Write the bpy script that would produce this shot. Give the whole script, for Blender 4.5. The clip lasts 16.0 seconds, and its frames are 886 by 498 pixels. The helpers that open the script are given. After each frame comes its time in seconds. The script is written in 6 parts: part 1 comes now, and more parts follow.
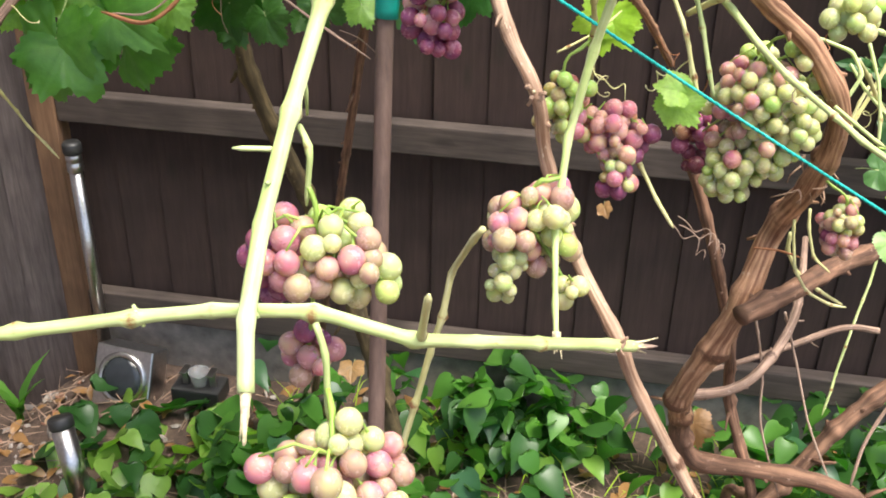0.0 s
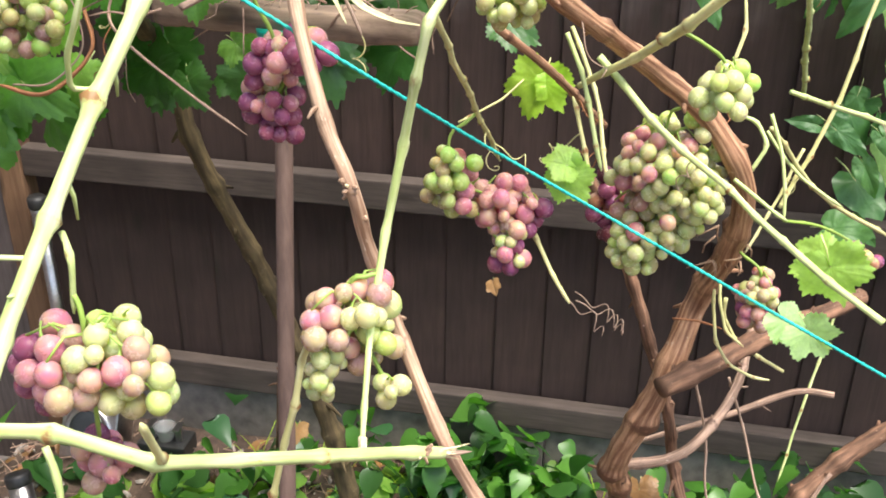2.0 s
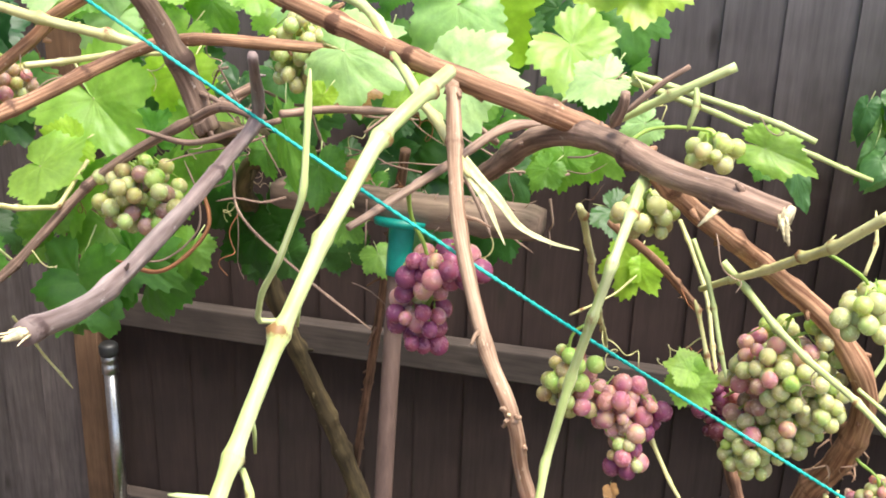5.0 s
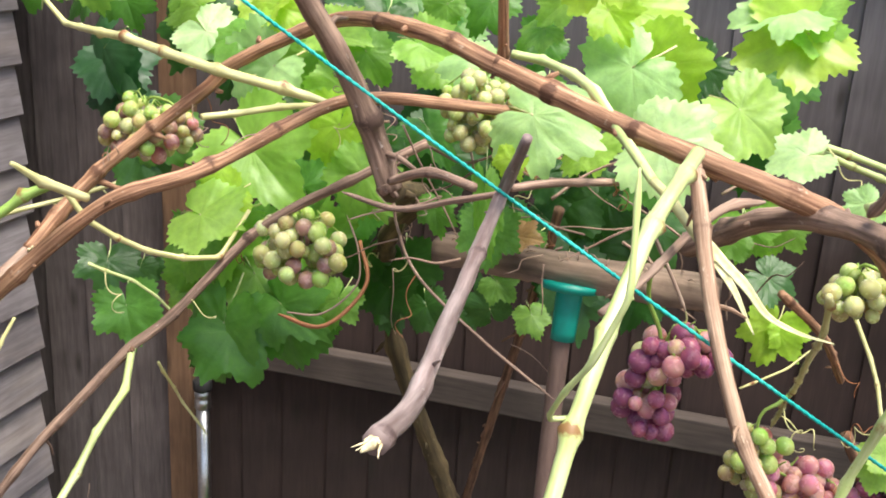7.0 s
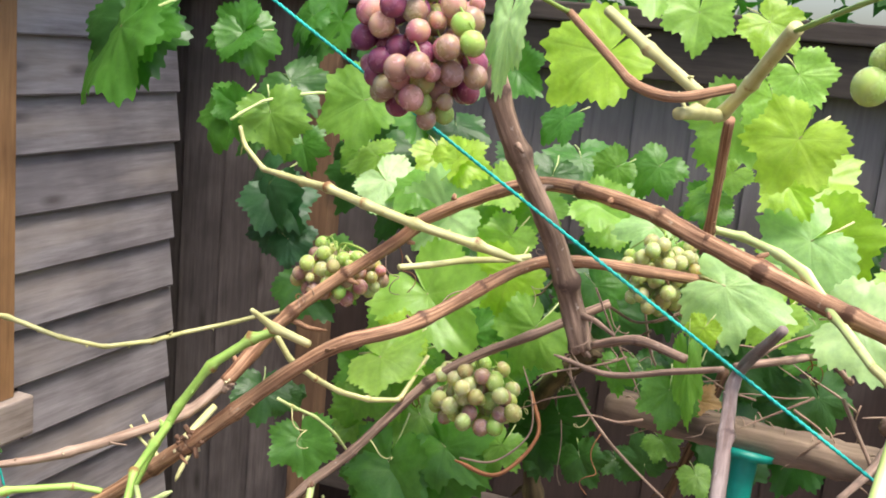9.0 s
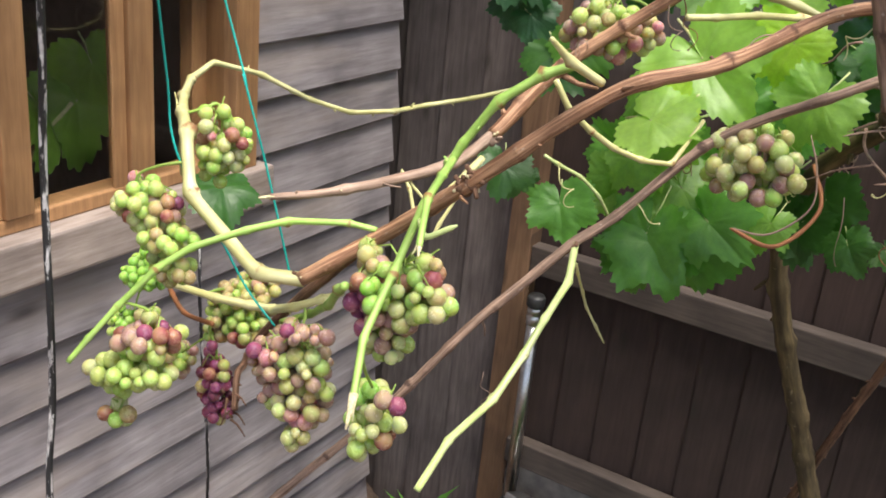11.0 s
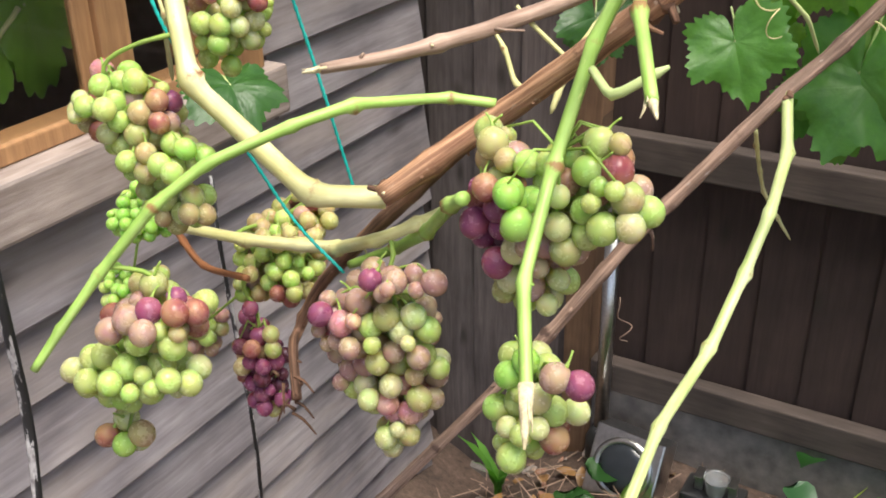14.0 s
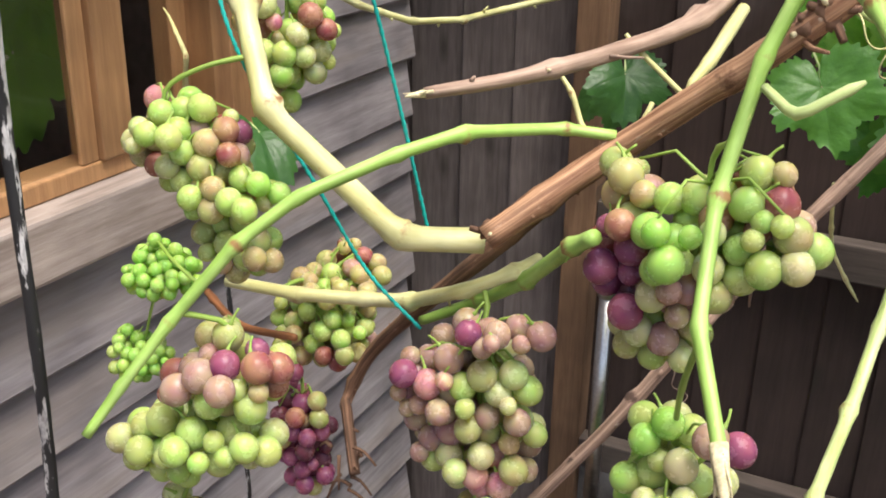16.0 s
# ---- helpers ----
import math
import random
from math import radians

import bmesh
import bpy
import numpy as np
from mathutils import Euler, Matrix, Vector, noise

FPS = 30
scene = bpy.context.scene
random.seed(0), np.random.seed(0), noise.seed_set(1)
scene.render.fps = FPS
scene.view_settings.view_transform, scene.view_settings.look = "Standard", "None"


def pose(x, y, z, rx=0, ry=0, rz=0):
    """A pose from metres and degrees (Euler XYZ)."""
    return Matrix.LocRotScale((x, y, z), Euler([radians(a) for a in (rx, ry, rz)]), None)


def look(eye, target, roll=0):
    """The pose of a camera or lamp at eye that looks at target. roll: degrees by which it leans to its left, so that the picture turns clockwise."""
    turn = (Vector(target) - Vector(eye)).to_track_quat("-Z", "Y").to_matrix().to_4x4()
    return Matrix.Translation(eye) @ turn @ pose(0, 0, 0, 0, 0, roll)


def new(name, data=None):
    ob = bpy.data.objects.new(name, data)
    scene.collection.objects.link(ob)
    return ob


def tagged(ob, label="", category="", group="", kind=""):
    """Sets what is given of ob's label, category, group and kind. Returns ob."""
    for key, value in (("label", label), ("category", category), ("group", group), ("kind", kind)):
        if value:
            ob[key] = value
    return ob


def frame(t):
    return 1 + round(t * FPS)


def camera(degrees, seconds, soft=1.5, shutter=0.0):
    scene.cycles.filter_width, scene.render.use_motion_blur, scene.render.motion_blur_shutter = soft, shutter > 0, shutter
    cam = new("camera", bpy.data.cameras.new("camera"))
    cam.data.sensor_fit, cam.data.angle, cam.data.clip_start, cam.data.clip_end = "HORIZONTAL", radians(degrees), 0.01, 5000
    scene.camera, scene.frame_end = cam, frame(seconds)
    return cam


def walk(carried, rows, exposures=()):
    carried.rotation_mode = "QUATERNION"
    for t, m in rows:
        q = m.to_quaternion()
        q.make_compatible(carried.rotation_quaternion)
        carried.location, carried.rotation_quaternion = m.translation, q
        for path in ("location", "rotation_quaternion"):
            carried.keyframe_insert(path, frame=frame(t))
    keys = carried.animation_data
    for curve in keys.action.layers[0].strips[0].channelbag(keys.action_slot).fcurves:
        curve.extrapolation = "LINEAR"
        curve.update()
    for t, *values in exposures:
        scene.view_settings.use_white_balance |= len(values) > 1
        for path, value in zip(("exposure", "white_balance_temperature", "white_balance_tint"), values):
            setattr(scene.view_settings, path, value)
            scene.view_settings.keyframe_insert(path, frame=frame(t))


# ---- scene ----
cam = camera(46.8, 16.0, 1.85)
PATH = [
    (0, (0.085, 0.049, 1.698), (-0.218, 1.768, 0.722), 1.3),
    (0.5, (0.07, 0.05, 1.707), (-0.188, 1.804, 0.781), -0.4),
    (1, (0.126, 0.079, 1.717), (-0.223, 1.808, 0.775), -1.1),
    (1.5, (0.197, 0.113, 1.718), (-0.156, 1.84, 0.773), -1.2),
    (2, (0.225, 0.121, 1.726), (-0.138, 1.862, 0.812), 0.5),
    (2.5, (0.229, 0.124, 1.739), (-0.145, 1.89, 0.88), 0.2),
    (3, (0.204, 0.13, 1.752), (-0.088, 1.941, 0.956), -0.1),
    (3.5, (0.185, 0.13, 1.764), (-0.125, 1.958, 1.013), -0.0),
    (4, (0.168, 0.134, 1.77), (-0.203, 1.961, 1.046), 0.2),
    (4.2, (0.162, 0.133, 1.771), (-0.237, 1.96, 1.062), 0.3),
    (6.3, (0.032, 0.132, 1.797), (-0.461, 1.957, 1.143), 3.1),
    (6.5, (0.013, 0.133, 1.798), (-0.475, 1.961, 1.15), 3.0),
    (7, (-0.029, 0.121, 1.803), (-0.557, 1.947, 1.181), 3.3),
    (7.5, (-0.071, 0.099, 1.814), (-0.64, 1.925, 1.227), 4.0),
    (8, (-0.102, 0.076, 1.826), (-0.738, 1.901, 1.312), 3.9),
    (8.5, (-0.121, 0.054, 1.834), (-0.787, 1.883, 1.376), 4.6),
    (9, (-0.14, 0.041, 1.841), (-0.84, 1.872, 1.441), 5.4),
    (9.5, (-0.174, 0.028, 1.82), (-0.915, 1.844, 1.429), 6.5),
    (10, (-0.21, 0.024, 1.781), (-1.049, 1.759, 1.244), 6.5),
    (10.2, (-0.217, 0.013, 1.769), (-1.084, 1.713, 1.171), 6.8),
    (12.3, (-0.328, 0.133, 1.679), (-1.374, 1.61, 0.827), 1.9),
    (12.5, (-0.354, 0.183, 1.664), (-1.417, 1.642, 0.803), 1.8),
    (13, (-0.403, 0.273, 1.645), (-1.498, 1.692, 0.757), 1.4),
    (13.5, (-0.466, 0.275, 1.619), (-1.477, 1.74, 0.708), 0.4),
    (14, (-0.524, 0.29, 1.558), (-1.43, 1.822, 0.645), -1.1),
    (14.5, (-0.564, 0.313, 1.536), (-1.414, 1.923, 0.707), -0.1),
    (15, (-0.602, 0.309, 1.527), (-1.439, 1.938, 0.723), -0.9),
    (15.5, (-0.639, 0.288, 1.52), (-1.508, 1.915, 0.747), -0.4),
    (16, (-0.652, 0.291, 1.502), (-1.477, 1.945, 0.737), 1.0),
]
EXPOSURES = ((0, 0.6), (3.5, 0.67), (4.2, 0.63), (7, 0.42), (8.5, 0.36), (10, 0.19), (12.5, 0.32), (16, 0.2))
walk(cam, [(t, look(eye, target, roll)) for t, eye, target, roll in PATH], EXPOSURES)
SKY_POWER, SUN_POWER = 0.22, 4.2

# ---- world, sun, exposure ----
SUN_ELEV, SUN_TURN = 71.0, 122.0
world = bpy.data.worlds.new("overcast_sky")
scene.world = world
world.use_nodes = True
wn = world.node_tree.nodes
sky = wn.new("ShaderNodeTexSky")
sky.sky_type, sky.sun_disc = "NISHITA", False
sky.sun_elevation, sky.sun_rotation = radians(SUN_ELEV), radians(SUN_TURN)
sky.air_density, sky.dust_density, sky.ozone_density = 1.0, 4.0, 0.6
wn["Background"].inputs["Strength"].default_value = SKY_POWER
world.node_tree.links.new(sky.outputs[0], wn["Background"].inputs[0])
sun_data = bpy.data.lights.new("sun", "SUN")
sun_data.energy, sun_data.angle, sun_data.color = SUN_POWER, radians(30), (1.0, 0.96, 0.88)
sun = new("sun", sun_data)
# the sky's sun turns clockwise from +Y
sun_way = Vector((math.sin(radians(SUN_TURN)) * math.cos(radians(SUN_ELEV)),
                  math.cos(radians(SUN_TURN)) * math.cos(radians(SUN_ELEV)), math.sin(radians(SUN_ELEV))))
sun.matrix_world = look(sun_way * 20, (0, 0, 0))


# ---- materials ----
def material(name, rough=0.6, metal=0.0, spec=0.5):
    m = bpy.data.materials.new(name)
    m.use_nodes = True
    nt = m.node_tree
    b = nt.nodes["Principled BSDF"]
    b.inputs["Roughness"].default_value = rough
    b.inputs["Metallic"].default_value = metal
    b.inputs["Specular IOR Level"].default_value = spec
    return m, nt, b


def node(nt, kind, **values):
    n = nt.nodes.new(kind)
    for k, v in values.items():
        n.inputs[k.replace("_", " ")].default_value = v
    return n


def ramp(nt, source, stops):
    r = nt.nodes.new("ShaderNodeValToRGB")
    els = r.color_ramp.elements
    while len(els) < len(stops):
        els.new(0.5)
    for e, (p, c) in zip(els, stops):
        e.position, e.color = p, (*c, 1.0)
    nt.links.new(source, r.inputs[0])
    return r.outputs[0]


def coords(nt, kind, scale):
    tc = nt.nodes.new("ShaderNodeTexCoord")
    mp = nt.nodes.new("ShaderNodeMapping")
    mp.inputs["Scale"].default_value = scale
    nt.links.new(tc.outputs[kind], mp.inputs[0])
    return mp.outputs[0]


def noise_of(nt, vec, scale, detail=4.0, rough=0.55):
    n = node(nt, "ShaderNodeTexNoise", Scale=scale, Detail=detail, Roughness=rough)
    nt.links.new(vec, n.inputs["Vector"])
    return n.outputs["Fac"]


def mix(nt, fac, a, b, mode="MIX"):
    x = nt.nodes.new("ShaderNodeMix")
    x.data_type, x.blend_type = "RGBA", mode
    if isinstance(fac, float):
        x.inputs[0].default_value = fac
    else:
        nt.links.new(fac, x.inputs[0])
    for s, v in ((6, a), (7, b)):
        if isinstance(v, tuple):
            x.inputs[s].default_value = (*v, 1.0)
        else:
            nt.links.new(v, x.inputs[s])
    return x.outputs[2]


def bump(nt, b, height, strength, distance=0.002):
    n = node(nt, "ShaderNodeBump", Strength=strength, Distance=distance)
    nt.links.new(height, n.inputs["Height"])
    nt.links.new(n.outputs[0], b.inputs["Normal"])


def vary(nt, colour, amount):
    """Brightness varied from object to object."""
    oi = nt.nodes.new("ShaderNodeObjectInfo")
    mr = node(nt, "ShaderNodeMapRange", From_Min=0.0, From_Max=1.0, To_Min=1.0 - amount, To_Max=1.0 + amount)
    nt.links.new(oi.outputs["Random"], mr.inputs["Value"])
    hs = node(nt, "ShaderNodeHueSaturation")
    nt.links.new(mr.outputs[0], hs.inputs["Value"])
    nt.links.new(colour, hs.inputs["Color"])
    return hs.outputs[0]


def wood_material(name, light, dark, along, rough=0.8, knots=(0.02, 0.015, 0.01), grain=1.0, amount=0.18, relief=0.5, worn=None, sky_lit_top=None):
    """Sawn timber; along: 0, 1 or 2, the axis of the grain in the object's own space."""
    m, nt, b = material(name, rough)
    s = [95.0, 95.0, 95.0]
    s[along] = 7.0
    v = coords(nt, "Object", tuple(s))
    oi = nt.nodes.new("ShaderNodeObjectInfo")
    shift = nt.nodes.new("ShaderNodeVectorMath")
    shift.operation = "MULTIPLY_ADD"
    comb = nt.nodes.new("ShaderNodeCombineXYZ")
    for i in range(3):
        nt.links.new(oi.outputs["Random"], comb.inputs[i])
    nt.links.new(comb.outputs[0], shift.inputs[0])
    shift.inputs[1].default_value = (37.0, 53.0, 71.0)
    nt.links.new(v, shift.inputs[2])
    fine = noise_of(nt, shift.outputs[0], 1.0 * grain, 6.0, 0.65)
    col = ramp(nt, fine, ((0.28, dark), (0.5, tuple(0.5 * (a + c) for a, c in zip(light, dark))), (0.72, light)))
    broad = noise_of(nt, coords(nt, "Object", (3.0, 3.0, 3.0)), 1.6, 3.0)
    stain = ramp(nt, broad, ((0.35, (0.62, 0.6, 0.6)), (0.65, (1.08, 1.06, 1.04))))
    col = mix(nt, 1.0, col, stain, "MULTIPLY")
    if sky_lit_top:
        # sky light on the weathered board tops, put into the colour
        zz = nt.nodes.new("ShaderNodeSeparateXYZ")
        nt.links.new(coords(nt, "Object", (1, 1, 1)), zz.inputs[0])
        edge = nt.nodes.new("ShaderNodeMath")
        edge.operation = "MULTIPLY_ADD"
        nt.links.new(broad, edge.inputs[0])
        edge.inputs[1].default_value = 0.5
        nt.links.new(zz.outputs[2], edge.inputs[2])
        sc = nt.nodes.new("ShaderNodeMapRange")
        nt.links.new(edge.outputs[0], sc.inputs[0])
        sc.inputs[1].default_value, sc.inputs[2].default_value, sc.inputs[4].default_value = 1.25, 1.7, 0.85
        col = mix(nt, sc.outputs[0], col, mix(nt, fine, tuple(0.35 * v for v in sky_lit_top), sky_lit_top))
    if worn:
        ws = [9.0, 9.0, 9.0]
        ws[along] = 1.6
        wadd = nt.nodes.new("ShaderNodeVectorMath")
        wadd.operation = "MULTIPLY_ADD"
        nt.links.new(comb.outputs[0], wadd.inputs[0])
        wadd.inputs[1].default_value = (11.0, 23.0, 31.0)
        nt.links.new(coords(nt, "Object", tuple(ws)), wadd.inputs[2])
        wf = noise_of(nt, wadd.outputs[0], 1.0, 4.0, 0.6)
        col = mix(nt, ramp(nt, wf, ((0.48, (0, 0, 0)), (0.68, (0.38, 0.38, 0.38)))), col, worn)
        col = mix(nt, ramp(nt, wf, ((0.30, (0.5, 0.5, 0.5)), (0.44, (0, 0, 0)))), col, dark)
    ks = [13.0, 13.0, 13.0]
    ks[along] = 4.5
    kadd = nt.nodes.new("ShaderNodeVectorMath")
    kadd.operation = "MULTIPLY_ADD"
    nt.links.new(comb.outputs[0], kadd.inputs[0])
    kadd.inputs[1].default_value = (17.0, 29.0, 41.0)
    nt.links.new(coords(nt, "Object", tuple(ks)), kadd.inputs[2])
    sp = nt.nodes.new("ShaderNodeSeparateXYZ")
    nt.links.new(kadd.outputs[0], sp.inputs[0])
    flat = nt.nodes.new("ShaderNodeCombineXYZ")
    nt.links.new(sp.outputs[along], flat.inputs[0])
    nt.links.new(sp.outputs[(2, 2, 0)[along]], flat.inputs[1])
    kv = node(nt, "ShaderNodeTexVoronoi", Scale=1.0)
    kv.voronoi_dimensions = "2D"
    nt.links.new(flat.outputs[0], kv.inputs["Vector"])
    spot = ramp(nt, kv.outputs["Distance"], ((0.04, (1, 1, 1)), (0.20, (0, 0, 0))))
    some = ramp(nt, kv.outputs["Color"], ((0.70, (0, 0, 0)), (0.78, (0.7, 0.7, 0.7))))
    kf = mix(nt, 1.0, spot, some, "MULTIPLY")
    col = mix(nt, kf, col, knots)
    col = vary(nt, col, amount)
    nt.links.new(col, b.inputs["Base Color"])
    bump(nt, b, fine, relief, 0.0015)
    return m


def bark_material(name, light, dark, stripes=9.0, rough=0.75, relief=0.8, scar=None, nodes_dark=None):
    """Bark or rind of a cane; UV: once round, and metres along."""
    m, nt, b = material(name, rough, spec=0.35)
    v = coords(nt, "UV", (stripes, 9.0, 1.0))
    f = noise_of(nt, v, 1.0, 6.0, 0.62)
    col = ramp(nt, f, ((0.37, dark), (0.51, tuple(0.45 * p + 0.55 * q for p, q in zip(light, dark))), (0.62, light)))
    g = noise_of(nt, coords(nt, "Object", (1, 1, 1)), 24.0, 3.0)
    col = mix(nt, 1.0, col, ramp(nt, g, ((0.3, (0.72, 0.72, 0.7)), (0.7, (1.12, 1.1, 1.08)))), "MULTIPLY")
    if scar:
        h = noise_of(nt, coords(nt, "UV", (3.0, 30.0, 1.0)), 2.0, 4.0, 0.7)
        col = mix(nt, ramp(nt, h, ((0.62, (0, 0, 0)), (0.7, (1, 1, 1)))), col, scar)
    if nodes_dark:
        at = nt.nodes.new("ShaderNodeAttribute")
        at.attribute_name = "joint"
        q = noise_of(nt, coords(nt, "UV", (5.0, 60.0, 1.0)), 3.0, 4.0, 0.7)
        k = nt.nodes.new("ShaderNodeMath")
        k.operation = "MULTIPLY"
        nt.links.new(at.outputs["Fac"], k.inputs[0])
        nt.links.new(q, k.inputs[1])
        col = mix(nt, ramp(nt, k.outputs[0], ((0.20, (0, 0, 0)), (0.42, (1, 1, 1)))), col, nodes_dark)
    col = vary(nt, col, 0.08)
    nt.links.new(col, b.inputs["Base Color"])
    bump(nt, b, f, relief, 0.0012)
    return m


def grape_material(name, a, c, blush, share=0.6, dust=0.12):
    """Dull-bloomed skin over soft flesh; each berry ripens from one side."""
    m, nt, b = material(name, 0.42, spec=0.45)
    b.inputs["Subsurface Weight"].default_value = 1.0
    b.inputs["Transmission Weight"].default_value = 0.18
    b.inputs["IOR"].default_value = 1.36
    b.inputs["Subsurface Radius"].default_value = (0.014, 0.014, 0.007)
    b.inputs["Subsurface Scale"].default_value = 1.0
    oi = nt.nodes.new("ShaderNodeObjectInfo")
    base = ramp(nt, oi.outputs["Random"], ((0.0, a), (1.0, c)))
    comb = nt.nodes.new("ShaderNodeCombineXYZ")
    for k in range(3):
        nt.links.new(oi.outputs["Random"], comb.inputs[k])
    add = nt.nodes.new("ShaderNodeVectorMath")
    add.operation = "MULTIPLY_ADD"
    nt.links.new(comb.outputs[0], add.inputs[0])
    add.inputs[1].default_value = (37.0, 91.0, 53.0)
    nt.links.new(coords(nt, "Object", (1, 1, 1)), add.inputs[2])
    f = noise_of(nt, add.outputs[0], 1.1, 1.5)
    col = mix(nt, ramp(nt, f, ((0.36, (0, 0, 0)), (0.66, (share, share, share)))), base, blush)
    bloom = noise_of(nt, add.outputs[0], 2.6, 3.5, 0.6)
    col = mix(nt, ramp(nt, bloom, ((0.34, (0.02, 0.02, 0.02)), (0.72, (dust * 0.9, dust * 0.9, dust * 0.9)))), col, (0.60, 0.60, 0.56))
    nt.links.new(col, b.inputs["Base Color"])
    nt.links.new(ramp(nt, bloom, ((0.3, (0.14, 0.14, 0.14)), (0.7, (0.34, 0.34, 0.34)))), b.inputs["Roughness"])
    return m


def leaf_material(name, a, c, vein, through_colour, share=0.42):
    m, nt, b = material(name, 0.34, spec=0.55)
    oi = nt.nodes.new("ShaderNodeObjectInfo")
    base = ramp(nt, oi.outputs["Random"], ((0.0, a), (1.0, c)))
    f = noise_of(nt, coords(nt, "Object", (1, 1, 1)), 7.0, 6.0, 0.6)
    base = mix(nt, 1.0, base, ramp(nt, f, ((0.3, (0.80, 0.84, 0.80)), (0.7, (1.14, 1.10, 1.0)))), "MULTIPLY")
    at = nt.nodes.new("ShaderNodeAttribute")
    at.attribute_name = "vein"
    vf = nt.nodes.new("ShaderNodeMath")
    vf.operation = "MULTIPLY"
    nt.links.new(at.outputs["Fac"], vf.inputs[0])
    vf.inputs[1].default_value = 0.18
    col = mix(nt, vf.outputs[0], base, vein)
    nt.links.new(col, b.inputs["Base Color"])
    q = noise_of(nt, coords(nt, "Object", (1, 1, 1)), 16.0, 4.0, 0.6)
    hm = nt.nodes.new("ShaderNodeMath")
    hm.operation = "MULTIPLY_ADD"
    nt.links.new(at.outputs["Fac"], hm.inputs[0])
    hm.inputs[1].default_value = -0.25
    nt.links.new(q, hm.inputs[2])
    bump(nt, b, hm.outputs[0], 0.32, 0.003)
    tr = nt.nodes.new("ShaderNodeBsdfTranslucent")
    nt.links.new(mix(nt, 1.0, col, through_colour, "MULTIPLY"), tr.inputs[0])
    ms = nt.nodes.new("ShaderNodeMixShader")
    ms.inputs[0].default_value = share
    out = nt.nodes["Material Output"]
    nt.links.new(b.outputs[0], ms.inputs[1])
    nt.links.new(tr.outputs[0], ms.inputs[2])
    nt.links.new(ms.outputs[0], out.inputs[0])
    return m


def plain(name, colour, rough=0.5, metal=0.0, amount=0.12, scale=40.0):
    m, nt, b = material(name, rough, metal)
    f = noise_of(nt, coords(nt, "Object", (1, 1, 1)), scale, 5.0)
    lo, hi = tuple(v * (1 - amount * 2) for v in colour), tuple(min(1, v * (1 + amount)) for v in colour)
    nt.links.new(ramp(nt, f, ((0.3, lo), (0.7, hi))), b.inputs["Base Color"])
    bump(nt, b, f, 0.15, 0.001)
    return m


FENCE_DARK = wood_material("dark_stained_fence", (0.053, 0.031, 0.026), (0.029, 0.0165, 0.0135), 2, 0.9, amount=0.10, sky_lit_top=(0.29, 0.26, 0.265))
FENCE_GREY = wood_material("weathered_fence", (0.185, 0.155, 0.148), (0.085, 0.069, 0.065), 2, 0.85)
RAIL = wood_material("weathered_rail", (0.115, 0.090, 0.076), (0.05, 0.037, 0.031), 0, 0.85)
POST = wood_material("orange_post", (0.25, 0.145, 0.08), (0.13, 0.07, 0.038), 2, 0.8)
GRAVEL_BOARD = plain("concrete_board", (0.20, 0.18, 0.165), 0.9, amount=0.2, scale=30.0)
ROOF_FELT = plain("roof_felt", (0.06, 0.058, 0.056), 0.95, amount=0.25, scale=60.0)
CLADDING = wood_material("grey_cladding", (0.345, 0.32, 0.335), (0.168, 0.148, 0.157), 1, 0.62, (0.055, 0.04, 0.038), 0.8, 0.14, 0.6, (0.47, 0.385, 0.32))
FRAME = wood_material("varnished_frame", (0.50, 0.285, 0.13), (0.30, 0.155, 0.068), 2, 0.55, (0.12, 0.05, 0.02))
SILL = wood_material("weathered_sill", (0.47, 0.40, 0.36), (0.24, 0.19, 0.16), 1, 0.75)
BROOM_WOOD = wood_material("broom_head_wood", (0.33, 0.235, 0.17), (0.10, 0.066, 0.047), 0, 0.85)
HANDLE_WOOD = wood_material("broom_handle_wood", (0.25, 0.165, 0.13), (0.12, 0.075, 0.06), 2, 0.7)
GREEN_CANE = bark_material("green_cane", (0.68, 0.74, 0.40), (0.44, 0.56, 0.18), 3.0, 0.42, 0.25, (0.42, 0.36, 0.10), (0.26, 0.14, 0.05))
LUSH_CANE = bark_material("fresh_green_cane", (0.41, 0.60, 0.17), (0.27, 0.46, 0.08), 3.0, 0.4, 0.25, (0.50, 0.56, 0.18), (0.28, 0.16, 0.06))
YELLOW_CANE = bark_material("yellow_cane", (0.73, 0.71, 0.40), (0.56, 0.53, 0.20), 3.0, 0.42, 0.3, (0.45, 0.30, 0.10), (0.26, 0.12, 0.05))
BROWN_CANE = bark_material("brown_cane", (0.60, 0.35, 0.205), (0.17, 0.073, 0.038), 15.0, 0.62, 1.0, (0.56, 0.41, 0.29), (0.12, 0.055, 0.03))
GREY_CANE = bark_material("grey_bark", (0.47, 0.32, 0.24), (0.16, 0.10, 0.072), 10.0, 0.75, 1.0, (0.42, 0.34, 0.29), (0.10, 0.06, 0.045))
SNAG_BARK = bark_material("snag_bark", (0.44, 0.35, 0.33), (0.15, 0.10, 0.09), 4.0, 0.55, 0.7, (0.50, 0.44, 0.42), (0.08, 0.05, 0.045))
TRUNK_BARK = bark_material("trunk_bark", (0.29, 0.16, 0.10), (0.085, 0.045, 0.029), 9.0, 0.85, 1.0, (0.34, 0.22, 0.16))
TAN_CANE = bark_material("tan_cane", (0.62, 0.43, 0.30), (0.25, 0.14, 0.085), 11.0, 0.6, 1.0, (0.66, 0.52, 0.38), (0.12, 0.06, 0.035))
